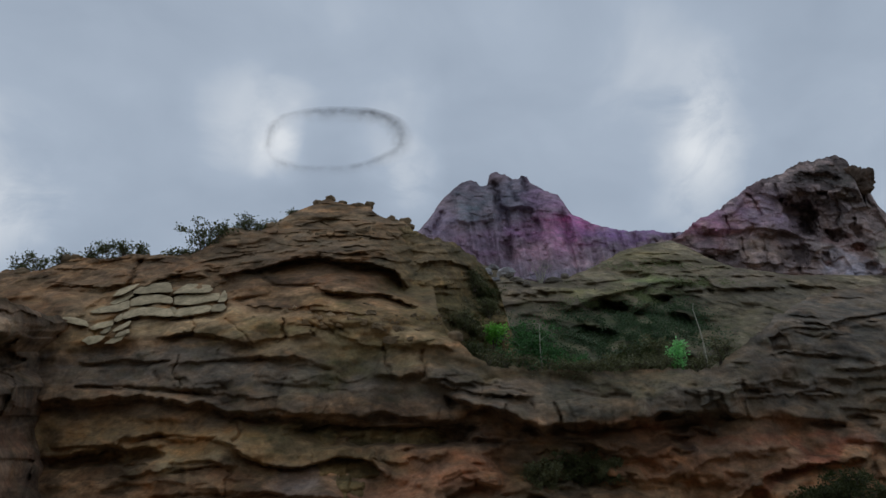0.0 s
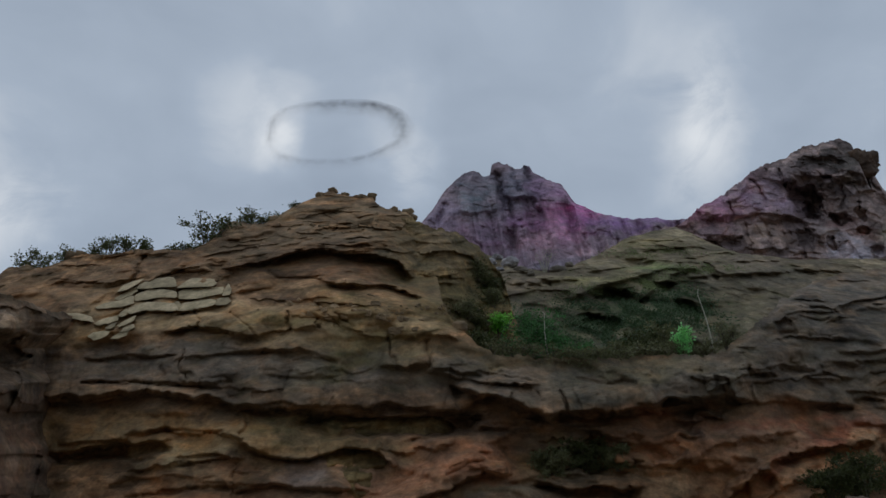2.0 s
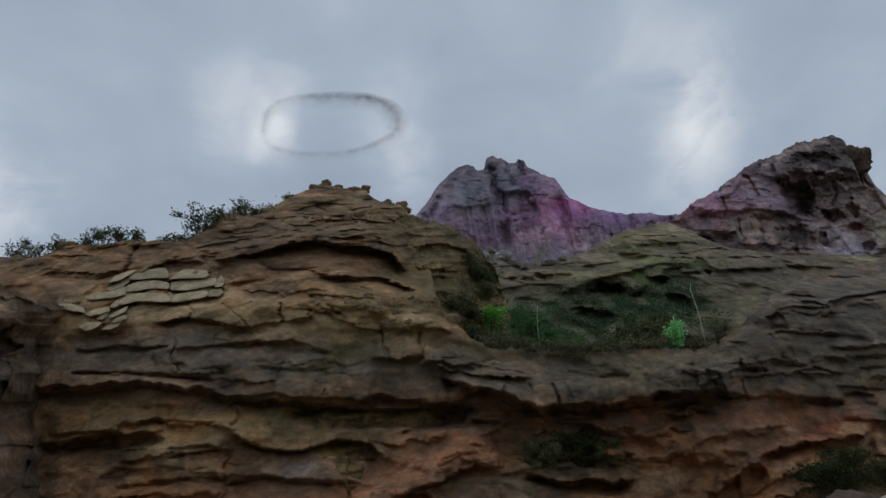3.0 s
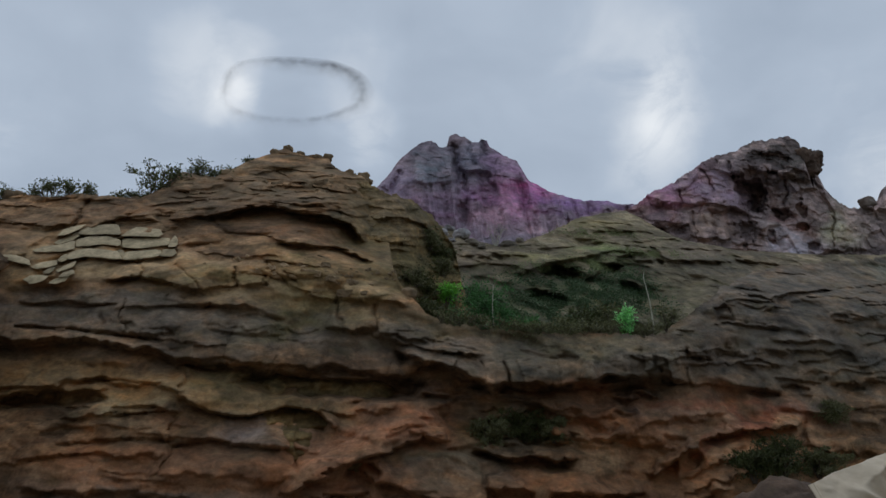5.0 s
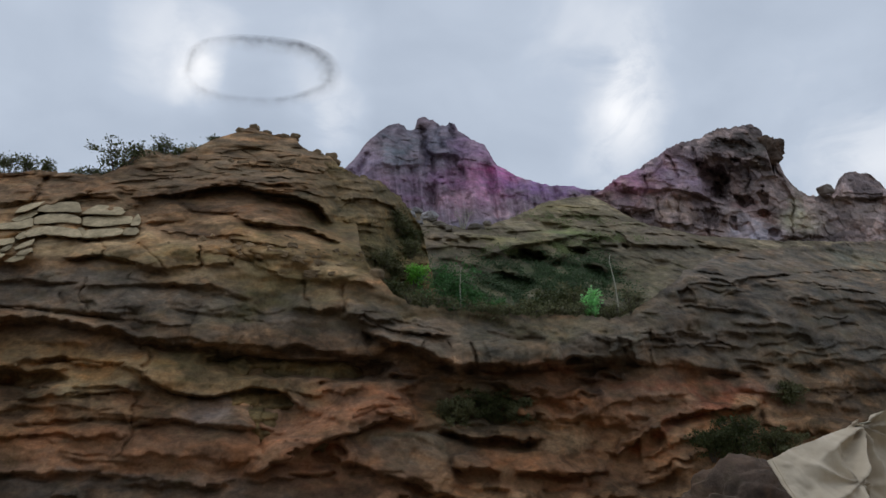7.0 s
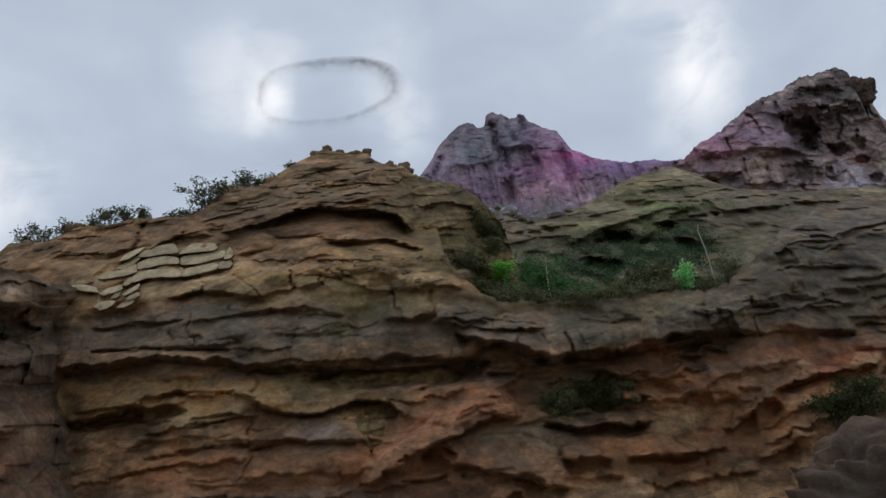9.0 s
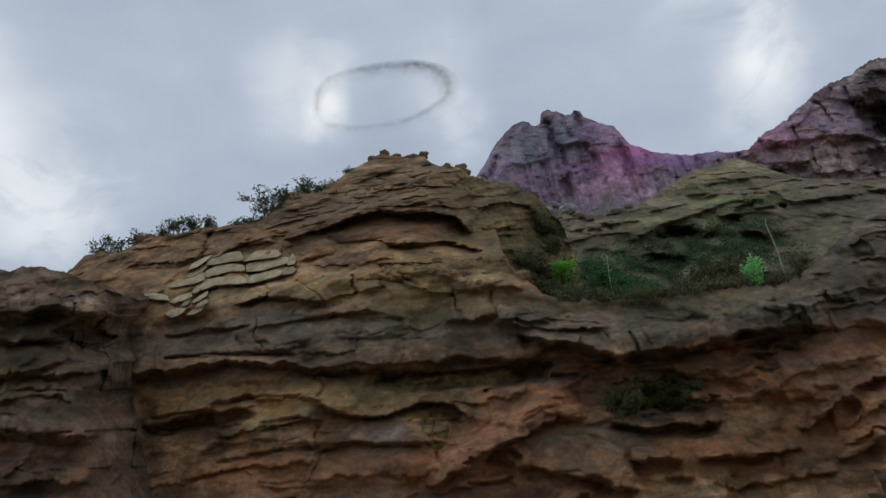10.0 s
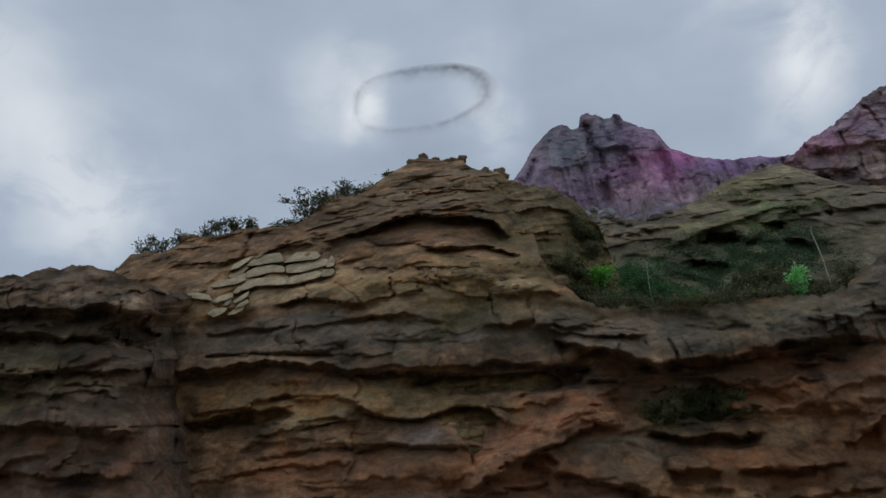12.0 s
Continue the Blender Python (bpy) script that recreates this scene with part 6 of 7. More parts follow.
def shrub(place, height, width, leaf, seed, label, name="shrub", stems=5, count=9, size=0.13, lean=(0, 0), bark=None, bare=0.3, group="", thick=0.022):
    """A shrub: stems that fork from the foot, and leaves in rosettes along their upper ends."""
    rng = random.Random(seed)
    top = thing(name, place, label, "tree" if name == "tree" else "shrub", group)
    sv, sf, tips = [], [], []

    def add(path, r0, r1, sides=5):
        n = len(path)
        v, f = tube(path, [r0 + (r1 - r0) * k / (n - 1) for k in range(n)], sides)
        off = len(sv)
        sv.extend(v)
        sf.extend(tuple(i + off for i in q) for q in f)

    for k in range(stems):
        a = math.tau * (k + rng.uniform(-0.3, 0.3)) / stems
        reach = width * 0.5 * rng.uniform(0.35, 1.0)
        end = Vector((math.cos(a) * reach + lean[0] * height, math.sin(a) * reach * 0.7 + lean[1] * height, height * rng.uniform(0.65, 1.0)))
        foot = Vector((math.cos(a) * 0.05, math.sin(a) * 0.05, -0.25))
        mid = foot.lerp(end, 0.5) + Vector((rng.gauss(0, 0.06), rng.gauss(0, 0.06), 0.08)) * height
        path = [foot, foot.lerp(mid, 0.5) + Vector((rng.gauss(0, 0.02), rng.gauss(0, 0.02), 0)) * height, mid, mid.lerp(end, 0.5) + Vector((rng.gauss(0, 0.04), rng.gauss(0, 0.04), 0.02)) * height, end]
        add(path, thick * height ** 0.5 * 1.3, 0.008)
        tips.append(end)
        for q in range(6):
            s = rng.uniform(bare, 1.0)
            j = min(int(s * 4), 3)
            p = path[j].lerp(path[j + 1], s * 4 - j)
            b = p + Vector((rng.gauss(0, 0.28) * width, rng.gauss(0, 0.22) * width, rng.uniform(0.02, 0.28) * height))
            add([p, p.lerp(b, 0.5) + Vector((0, 0, 0.03 * height)), b], 0.010, 0.005, 4)
            tips += [b, p.lerp(b, 0.6)]
    part("stem", array_mesh("stem", sv, sf), bark or BARK, top)
    if count:
        v, f = leaves(tips, count, size, size * 0.9, rng)
        part("crown", array_mesh("crown", v, f), leaf, top)
    return top


def lump(sx, sy, sz, seed, cuts=3, rough=0.16, flat=2.4):
    """A weathered stone: a rounded box with chipped corners and uneven faces."""
    bm = bmesh.new()
    bmesh.ops.create_icosphere(bm, subdivisions=cuts, radius=1.0)
    for v in bm.verts:
        d = v.co.normalized()
        k = (abs(d.x) ** flat + abs(d.y) ** flat + abs(d.z) ** flat) ** (-1 / flat)
        q = d * k
        n1 = noise.noise(q * 1.3 + Vector((seed * 3.1, seed * 1.7, 0)))
        n2 = noise.noise(q * 3.4 + Vector((0, seed * 2.3, seed)))
        n3 = sum(abs(noise.noise(Vector((q.x, q.y, q.z * 1.7)) * f + Vector((seed, f, 0)))) * a for f, a in ((2.6, 1.6), (5.0, 1.0), (9.0, 0.6), (18.0, 0.35), (36.0, 0.2)))
        q = q * (1 + rough * n1 + rough * 0.45 * n2 + rough * 0.3 * (n3 - 0.9))
        v.co = (q.x * sx, q.y * sy, q.z * sz)
    return bm


def cut_stone(sx, sy, sz, seed, rough=0.05):
    """A broken slab: flat faces, worn and chipped edges, corners out of square."""
    bm = bmesh.new()
    bmesh.ops.create_cube(bm, size=2.0)
    bmesh.ops.subdivide_edges(bm, edges=bm.edges[:], cuts=3, use_grid_fill=True)
    skew = [noise.noise((seed * 1.3, k * 2.7, 0.4)) for k in range(4)]
    for v in bm.verts:
        c = v.co.copy()
        near = sorted((1 - abs(c.x), 1 - abs(c.y), 1 - abs(c.z)))
        k = 1 - 0.05 * max(0, 1 - near[1] / 0.5) - 0.03 * max(0, 1 - near[2] / 0.5)
        c *= k
        c.x += 0.22 * skew[0] * c.z * (c.x > 0) + 0.22 * skew[1] * c.z * (c.x < 0)
        c.z *= 1 + 0.3 * skew[2] * c.x
        c += Vector((noise.noise(c * 1.7 + Vector((seed, 0, 0))), noise.noise(c * 1.7 + Vector((0, seed, 0))), 1.6 * noise.noise(c * 1.7 + Vector((0, 0, seed))))) * rough * 2
        v.co = (c.x * sx, c.y * sy, c.z * sz)
    return bm


def stone_material(name, colour, size=0.5, vary=0.25):
    m, t, b = material(name)
    geo = t.nodes.new("ShaderNodeNewGeometry")
    info = t.nodes.new("ShaderNodeObjectInfo")
    n = tex(t, "ShaderNodeTexNoise", geo.outputs["Position"], Scale=1.6 / size, Detail=9.0, Roughness=0.68)
    st = tex(t, "ShaderNodeTexNoise", geo.outputs["Position"], Scale=0.5 / size, Detail=5.0, Roughness=0.6, Distortion=0.5)
    lo, hi = tuple(c * (1 - vary) for c in colour), tuple(c * (1 + vary) for c in colour)
    col = ramped(t, info.outputs["Random"], (0.0, lo), (1.0, hi))
    col = mixed(t, "MULTIPLY", 0.9, col, ramped(t, n.outputs["Fac"], (0.28, 0.6), (0.72, 1.3)))
    col = mixed(t, "MULTIPLY", 0.9, col, ramped(t, st.outputs["Fac"], (0.3, (0.6, 0.6, 0.55)), (0.7, (1.25, 1.22, 1.2))))
    t.links.new(col, b.inputs["Base Color"])
    b.inputs["Roughness"].default_value = 0.92
    bump = t.nodes.new("ShaderNodeBump")
    bump.inputs["Strength"].default_value, bump.inputs["Distance"].default_value = 0.7, 0.05 * size
    t.links.new(n.outputs["Fac"], bump.inputs["Height"])
    t.links.new(bump.outputs[0], b.inputs["Normal"])
    return m


STONE_PALE = stone_material("pale_stone", (0.47, 0.375, 0.23), 0.35, 0.2)
STONE_OCHRE = stone_material("ochre_stone", (0.42, 0.29, 0.165), 0.5, 0.15)
STONE_BROWN = stone_material("brown_stone", (0.25, 0.175, 0.10))
STONE_GREY = stone_material("grey_stone", (0.19, 0.165, 0.13))
STONE_WHITE = stone_material("white_stone", (0.40, 0.385, 0.40), 1.0)
STONE_CRAG = stone_material("crag_stone", (0.22, 0.18, 0.155), 1.5)

# ---------------------------------------------------------------- plants on the cliff top
def top_place(face, x, back=0.35):
    p = face.crest(x)
    return p + Vector((0, back, -0.35 * back - 0.05))


for k, (at, h, w) in enumerate([
    ((-22.77, 16.95), 1.25, 1.3), ((-21.61, 16.86), 1.1, 1.7), ((-20.60, 17.26), 1.05, 0.8), ((-19.09, 17.75), 0.9, 0.9), ((-18.16, 17.68), 1.3, 1.1),
    ((-17.43, 17.63), 1.2, 0.9), ((-16.51, 17.67), 0.75, 0.9), ((-14.69, 17.66), 0.45, 0.7), ((-13.91, 17.71), 0.55, 0.8), ((-13.32, 17.78), 0.6, 0.6),
    ((-11.34, 19.84), 1.0, 0.9), ((-10.88, 19.81), 0.8, 0.8), ((-10.10, 20.00), 0.55, 0.8), ((-9.67, 20.34), 0.5, 0.5), ((-8.95, 21.40), 0.45, 0.6),
]):
    shrub(top_place(main, at[0]), h, w, LEAF_DARK, 200 + k, "small dark green leafy shrub on the cliff edge", stems=4, count=6 if h < 0.7 else 8, size=0.15, group="shrubs on the cliff edge", bare=0.2)
shrub(top_place(main, (-12.98, 18.17)[0]), 1.75, 1.7, LEAF_DARK, 231, "small dark green tree leaning out over the cliff edge", "tree", stems=7, count=15, size=0.16, lean=(0.1, 0), bare=0.3, thick=0.035)

# ---------------------------------------------------------------- plants in the hollow behind the lip
for k, (at, back, h, w, leaf, text) in enumerate([
    ((2.96, 10.12), 2.4, 1.9, 1.4, LEAF_GREEN, "dense green shrub in the rocky hollow"), ((4.02, 10.05), 2.6, 3.4, 1.5, LEAF_GREEN, "tall green shrub in the rocky hollow"),
    ((4.72, 10.01), 2.2, 2.2, 1.5, LEAF_GREEN, "dense green shrub in the rocky hollow"), ((5.54, 9.97), 1.5, 1.4, 1.3, LEAF_GREEN, "dense green shrub in the rocky hollow"),
    ((2.14, 10.20), 2.6, 1.8, 1.6, LEAF_MOSS, "olive green bush behind the rock lip"), ((1.08, 10.38), 1.8, 1.5, 1.6, LEAF_DARK, "dark green bush in the shaded hollow"),
    ((7.06, 9.89), 3.0, 1.2, 2.2, LEAF_DARK, "dark green bush in the shaded hollow"), ((8.34, 9.83), 3.0, 2.2, 2.0, LEAF_DARK, "dark green bush in the shaded hollow"),
    ((9.16, 9.79), 2.6, 2.6, 1.8, LEAF_DARK, "dark green bush in the shaded hollow"), ((10.33, 9.75), 2.2, 2.4, 1.6, LEAF_MOSS, "olive green bush behind the rock lip"),
    ((6.36, 9.92), 1.0, 0.8, 1.8, LEAF_MOSS, "low olive bush behind the rock lip"), ((7.76, 9.88), 1.0, 0.9, 1.8, LEAF_MOSS, "low olive bush behind the rock lip"),
]):
    shrub(top_place(main, at[0], back), h, w, leaf, 260 + k, text, stems=10, count=30, size=0.15, bare=0.1, group="bushes in the hollow")
for k, (at, back, h, w) in enumerate([((2.90, 10.38), 0.5, 0.8, 1.2), ((4.17, 9.86), 0.35, 0.6, 1.3), ((5.35, 9.82), 0.3, 0.55, 1.2), ((6.19, 9.83), 0.4, 0.7, 1.3), ((7.40, 9.94), 0.35, 0.5, 1.4),
                                     ((8.38, 10.01), 0.3, 0.6, 1.2), ((9.49, 10.08), 0.35, 0.7, 1.1), ((11.09, 10.13), 0.4, 0.8, 1.0), ((2.10, 11.21), 0.6, 1.0, 1.2), ((12.31, 10.51), 0.6, 1.2, 1.0)]):
    shrub(top_place(main, at[0], back), h, w, LEAF_MOSS, 275 + k, "low olive tuft along the rock lip", stems=8, count=10, size=0.10, bare=0.1, group="tufts along the rock lip")
shrub(flank.at(*(2.72, 13.10)) + Vector((0, -0.3, 0)), 0.95, 0.75, LEAF_BRIGHT, 291, "bright fresh green bush beside the cliff flank", stems=6, count=16, size=0.17, bare=0.4)
shrub(top_place(main, (10.26, 10.07)[0], 0.7), 1.5, 0.34, LEAF_MINT, 292, "pale mint green bush behind the rock lip", stems=7, count=24, size=0.13, bare=0.25)


def sapling(foot, way, height, seed, label, twigs=3, leaf=None):
    """A thin pale trunk with a few twigs."""
    rng = random.Random(seed)
    top = thing("sapling", foot, label, "tree")
    n = 9
    path = [Vector((way[0] * s + 0.05 * math.sin(5 * s + seed), way[1] * s, height * s - 0.3 * (s == 0))) for s in (k / (n - 1) for k in range(n))]
    v, f = tube(path, [0.042 - 0.022 * k / (n - 1) for k in range(n)], 7)
    part("trunk", array_mesh("trunk", v, f), BARK_PALE, top)
    tips = []
    for k in range(twigs):
        p = path[n - 1 - k]
        e = p + Vector((rng.uniform(-0.5, 0.5), rng.uniform(-0.3, 0.3), rng.uniform(0.1, 0.45)))
        v, f = tube([p, p.lerp(e, 0.5) + Vector((0, 0, 0.05)), e], [0.016, 0.011, 0.006], 5)
        part("twig", array_mesh("twig", v, f), BARK_PALE, top)
        tips += [e, p.lerp(e, 0.6)]
    if leaf:
        v, f = leaves(tips, 14, 0.15, 0.25, rng)
        part("crown", array_mesh("crown", v, f), leaf, top)
    return top


sapling(top_place(main, (11.52, 10.09)[0], 0.5), (-0.3, 0.1), 3.0, 5, "thin bare pale sapling trunk behind the rock lip", 1)
sapling(top_place(main, (4.45, 9.81)[0], 1.6), (-0.1, 0.0), 3.1, 8, "thin pale sapling among green bushes", 4, LEAF_GREEN)

# dark bushes where the flank meets the gully
for k, (at, h, w) in enumerate([((1.82, 17.45), 0.8, 1.2), ((2.35, 16.30), 0.9, 1.2), ((2.54, 15.41), 0.8, 1.1), ((1.55, 13.99), 0.7, 1.2), ((0.99, 14.56), 0.7, 1.2)]):
    shrub(flank.at(*at) + Vector((0, -0.2, -0.1)), h, w, LEAF_DARK if k % 2 else LEAF_MOSS, 340 + k, "dark olive bush rooted beside the gully", stems=7, count=18, size=0.12, bare=0.1, group="bushes beside the gully")
# a dead bush in the gully
dead = hill.at(*(7.98, 24.20))
shrub(dead, 1.9, 1.8, LEAF_DARK, 305, "bare pale dead bush in the gully", name="dead_bush", stems=7, count=0, bark=BARK_PALE, bare=0.2)

# plants on the lower ledges
for k, (at, h, w, leaf, text) in enumerate([
    ((15.55, 4.20), 1.5, 2.0, LEAF_DARK, "dark green bush on a red rock ledge"), ((14.28, 4.22), 0.9, 1.3, LEAF_DARK, "dark green bush on a red rock ledge"),
    ((17.19, 4.50), 0.7, 1.3, LEAF_MOSS, "olive bush on a red rock ledge"), ((5.18, 5.33), 1.0, 1.6, LEAF_DARK, "dark bush growing under the overhang"),
    ((3.84, 5.27), 0.7, 1.2, LEAF_MOSS, "olive bush growing under the overhang"), ((6.33, 5.49), 0.6, 1.0, LEAF_MOSS, "olive bush growing under the overhang"),
    ((18.55, 6.80), 0.5, 1.0, LEAF_MOSS, "low olive bush on a ledge"),
]):
    shrub(main.at(*at) + Vector((0, -0.1, 0)), h, w, leaf, 320 + k, text, stems=9, count=40, size=0.11, bare=0.1, group="bushes on the ledges")

# ---------------------------------------------------------------- creepers over the hollow
def creepers(name, face, zones, size, seed, gap):
    """Loose leaves spread thickly over parts of a rock face: (x, z, half width, half height, number) each."""
    rng = random.Random(seed)
    verts, faces = [], []
    for cx, cz, rx, rz, n in zones:
        for _ in range(n):
            x, z = rng.gauss(cx, rx * 0.55), rng.gauss(cz, rz * 0.55)
            if noise.noise((x * 0.8, z * 0.8, 3.0)) < gap:
                continue
            p = face.at(x, z)
            v, f = leaves([p + Vector((0, -0.1, 0))], 1, size, 0.12, rng)
            faces += [tuple(i + len(verts) for i in q) for q in f]
            verts += v
    return array_mesh(name, verts, faces)


ivy = tagged(new("creepers", creepers("creepers", hill, [
    (*(14.03, 18.15), 3.4, 2.4, 9000), (*(10.00, 17.76), 3.0, 2.0, 4500), (*(17.39, 18.66), 1.6, 2.6, 4000), (*(4.89, 17.54), 2.4, 1.6, 2200), (*(10.35, 15.51), 4.0, 1.6, 6000)], 0.16, 77, -0.2)),
    "dark green creepers spread over the shaded rock hollow", "creepers", kind="stuff")
ivy.data.materials.append(leaf_material("creeper_leaves", (0.075, 0.13, 0.055), 0.25, 0.3))
scrub = tagged(new("scrub", creepers("scrub", hill, [
    (*(11.36, 20.65), 2.4, 0.7, 3000), (*(15.75, 21.66), 1.5, 1.0, 4500), (*(20.37, 23.62), 2.6, 0.6, 2500), (*(17.16, 26.55), 4.0, 1.0, 2500)], 0.12, 78, -0.12)),
    "olive green scrub and moss on the hillside brows", "scrub", kind="stuff")
scrub.data.materials.append(leaf_material("scrub_leaves", (0.22, 0.26, 0.105), 0.25, 0.2))
flank_scrub = tagged(new("flank_scrub", creepers("flank_scrub", flank, [
    (*(1.6, 17.6), 1.0, 1.4, 350), (*(1.40, 15.2), 1.6, 1.4, 700)], 0.12, 79, -0.1)),
    "olive brown scrub clinging to the rock flank", "scrub", kind="stuff")
flank_scrub.data.materials.append(leaf_material("dry_scrub_leaves", (0.15, 0.14, 0.065), 0.25, 0.2))

# ---------------------------------------------------------------- boulders
def boulder(place, size, mat, seed, label, turn=0.0, group="", cuts=4, rough=0.3):
    bm = lump(*size, seed, cuts, rough, 3.0)
    me = bpy.data.meshes.new("boulder")
    bm.to_mesh(me)
    bm.free()
    me.shade_smooth()
    if mat in (ROCK, ROCK_CRAG):
        att = me.attributes.new("rock_colour", "FLOAT_COLOR", "POINT")
        att.data.foreach_set("color", np.tile(np.array([0.12, 0.084, 0.064, 1.0], np.float32), len(me.vertices)))
    me.materials.append(mat)
    ob = new("boulder", me)
    ob.matrix_world = Matrix.Translation(place) @ Matrix.Rotation(turn, 4, "Z")
    return tagged(ob, label, "boulder", group)


for k, (at, r) in enumerate([((-22.29, 16.81), 0.30), ((-20.32, 17.74), 0.34), ((-19.91, 17.81), 0.25), ((-9.83, 20.46), 0.3), ((-6.97, 23.02), 0.25), ((-6.15, 22.65), 0.2),
                            ((-4.98, 22.35), 0.22), ((-4.45, 22.14), 0.26), ((-3.03, 20.55), 0.24), ((-2.18, 20.36), 0.28), ((-7.64, 22.51), 0.25), ((0.49, 18.50), 0.3)]):
    boulder(main.crest(at[0]) + Vector((0, 0.15, 0.02)), (r * 1.2, r, r * 0.8), STONE_BROWN, 400 + k, "small brown boulder on the cliff edge", k * 0.7, "boulders on the cliff edge", 3)
for k, (at, r) in enumerate([((3.33, 25.18), 0.8), ((4.36, 26.28), 0.6), ((5.15, 25.82), 1.0), ((4.21, 24.04), 0.5), ((6.06, 23.94), 0.6), ((6.69, 23.34), 0.5),
                            ((5.42, 24.57), 0.5), ((9.01, 23.90), 0.7), ((10.07, 25.21), 0.5)]):
    boulder(hill.at(*at) + Vector((0, -0.1, 0.0)), (r * 0.9, r * 0.6, r * 0.42), STONE_WHITE if k < 4 else STONE_GREY, 420 + k, "pale boulder in the gully below the peak" if k < 4 else "grey boulder in the gully below the peak", k * 0.9, "boulders in the gully")
boulder(crag.crest((49.34, 34.86)[0]) + Vector((0, 0, 0.0)), (0.7, 0.7, 0.6), STONE_CRAG, 440, "grey boulder on the crag ridge")
boulder(Vector((43.31, 66.65, 39.45)), (1.15, 1.4, 1.5), ROCK_CRAG, 447, "jutting dark grey rock head on the crag", 0.4, cuts=5, rough=0.4)
# the large grey boulder at the cliff foot
boulder(Vector((12.07, 21.00, -0.05)), (5.0, 2.4, 2.7), ROCK, 442, "large dark grey boulder at the cliff foot", 0.15, cuts=6, rough=0.5)

# ---------------------------------------------------------------- the canvas sheet
def canvas_material():
    m, t, b = material("canvas")
    geo = t.nodes.new("ShaderNodeNewGeometry")
    n = tex(t, "ShaderNodeTexNoise", geo.outputs["Position"], Scale=2.2, Detail=7.0, Roughness=0.6)
    wv = tex(t, "ShaderNodeTexNoise", geo.outputs["Position"], Scale=160.0, Detail=2.0)
    col = ramped(t, n.outputs["Fac"], (0.3, (0.50, 0.41, 0.295)), (0.7, (0.66, 0.56, 0.42)))
    t.links.new(col, b.inputs["Base Color"])
    b.inputs["Roughness"].default_value = 0.85
    bump = t.nodes.new("ShaderNodeBump")
    bump.inputs["Strength"].default_value, bump.inputs["Distance"].default_value = 0.3, 0.004
    t.links.new(wv.outputs["Fac"], bump.inputs["Height"])
    t.links.new(bump.outputs[0], b.inputs["Normal"])
    return m


def canvas_sheet():
    """Cream canvas thrown over a frame: gathered at a tie, with folds that run out from it and a free corner."""
    ridge = [(7.82, 14.00, 2.97), (8.49, 14.00, 3.25), (9.12, 14.00, 3.48), (9.72, 14.00, 3.68), (9.85, 14.00, 3.80), (9.95, 14.00, 3.67), (10.23, 14.00, 3.92), (10.66, 14.00, 4.03), (11.59, 14.00, 4.14), (12.60, 14.00, 4.10)]
    low = [(7.80, 13.20, 1.88), (8.18, 13.20, 1.60), (8.60, 13.20, 1.52), (8.92, 13.20, 1.48), (9.03, 13.20, 1.48), (9.14, 13.20, 1.48), (9.46, 13.20, 1.44), (10.01, 13.20, 1.45), (10.80, 13.20, 1.47), (11.94, 13.20, 1.49)]
    nu, nv = 150, 70
    u = np.linspace(0, 1, nu)
    s = np.linspace(0, 1, len(ridge))
    r = np.stack([np.interp(u, s, [p[i] for p in ridge]) for i in range(3)], -1)
    l = np.stack([np.interp(u, s, [p[i] for p in low]) for i in range(3)], -1)
    v = np.linspace(0, 1, nv)
    p = r[:, None] * (1 - v)[None, :, None] + l[:, None] * v[None, :, None]
    tie = np.array((9.91, 14.00, 3.69))
    dx, dz = p[..., 0] - tie[0], p[..., 2] - tie[2]
    ang, dist = np.arctan2(dz, dx), np.sqrt(dx * dx + dz * dz)
    fold = (1.0 - 1.6 * np.abs(np.sin(ang * 4.5 + 0.8 * np.sin(ang * 3.0) + 0.15 * fbm(dist * 1.5, ang, 0.4, 3, 0.5, 57)))) * np.exp(-((dist - 0.5) / 0.85) ** 2)
    sag = np.sin(np.clip(v, 0, 1) * math.pi)[None, :] * 0.18 * np.sin(u * math.pi * 2.2)[:, None]
    second = np.array((9.21, 14.00, 2.56))
    a2, d2 = np.arctan2(p[..., 2] - second[2], p[..., 0] - second[0]), np.hypot(p[..., 0] - second[0], p[..., 2] - second[2])
    fold2 = (1.0 - 1.6 * np.abs(np.sin(a2 * 3.5))) * np.exp(-((d2 - 0.35) / 0.5) ** 2)
    p[..., 1] += -0.20 * fold - 0.13 * fold2 - sag - 0.25 * np.sin(v * math.pi / 2)[None, :] + 0.09 * fbm(p[..., 0] * 1.9, p[..., 2] * 1.9, 0.3, 3, 0.55, 55) + 0.05 * ridged(p[..., 0] * 2.0 + p[..., 2], p[..., 2] * 1.4, 0.8, 3, 58)
    p[..., 2] += 0.03 * fold
    back = p.copy()
    back[..., 1] += 0.025
    q = np.concatenate([p.reshape(-1, 3), back.reshape(-1, 3)])
    ids = np.arange(nu * nv).reshape(nu, nv)
    f = np.stack([ids[:-1, :-1], ids[:-1, 1:], ids[1:, 1:], ids[1:, :-1]], -1).reshape(-1, 4)
    n = nu * nv
    rim = []
    loop = list(ids[:, 0]) + list(ids[-1, 1:]) + list(ids[-2::-1, -1]) + list(ids[0, -2:0:-1])
    for a, b in zip(loop, loop[1:] + loop[:1]):
        rim.append((a, b, b + n, a + n))
    me = array_mesh("sheet", q, [tuple(x) for x in f] + [tuple(x[::-1] + n) for x in f] + rim)
    me.shade_smooth()
    return me, p, tie


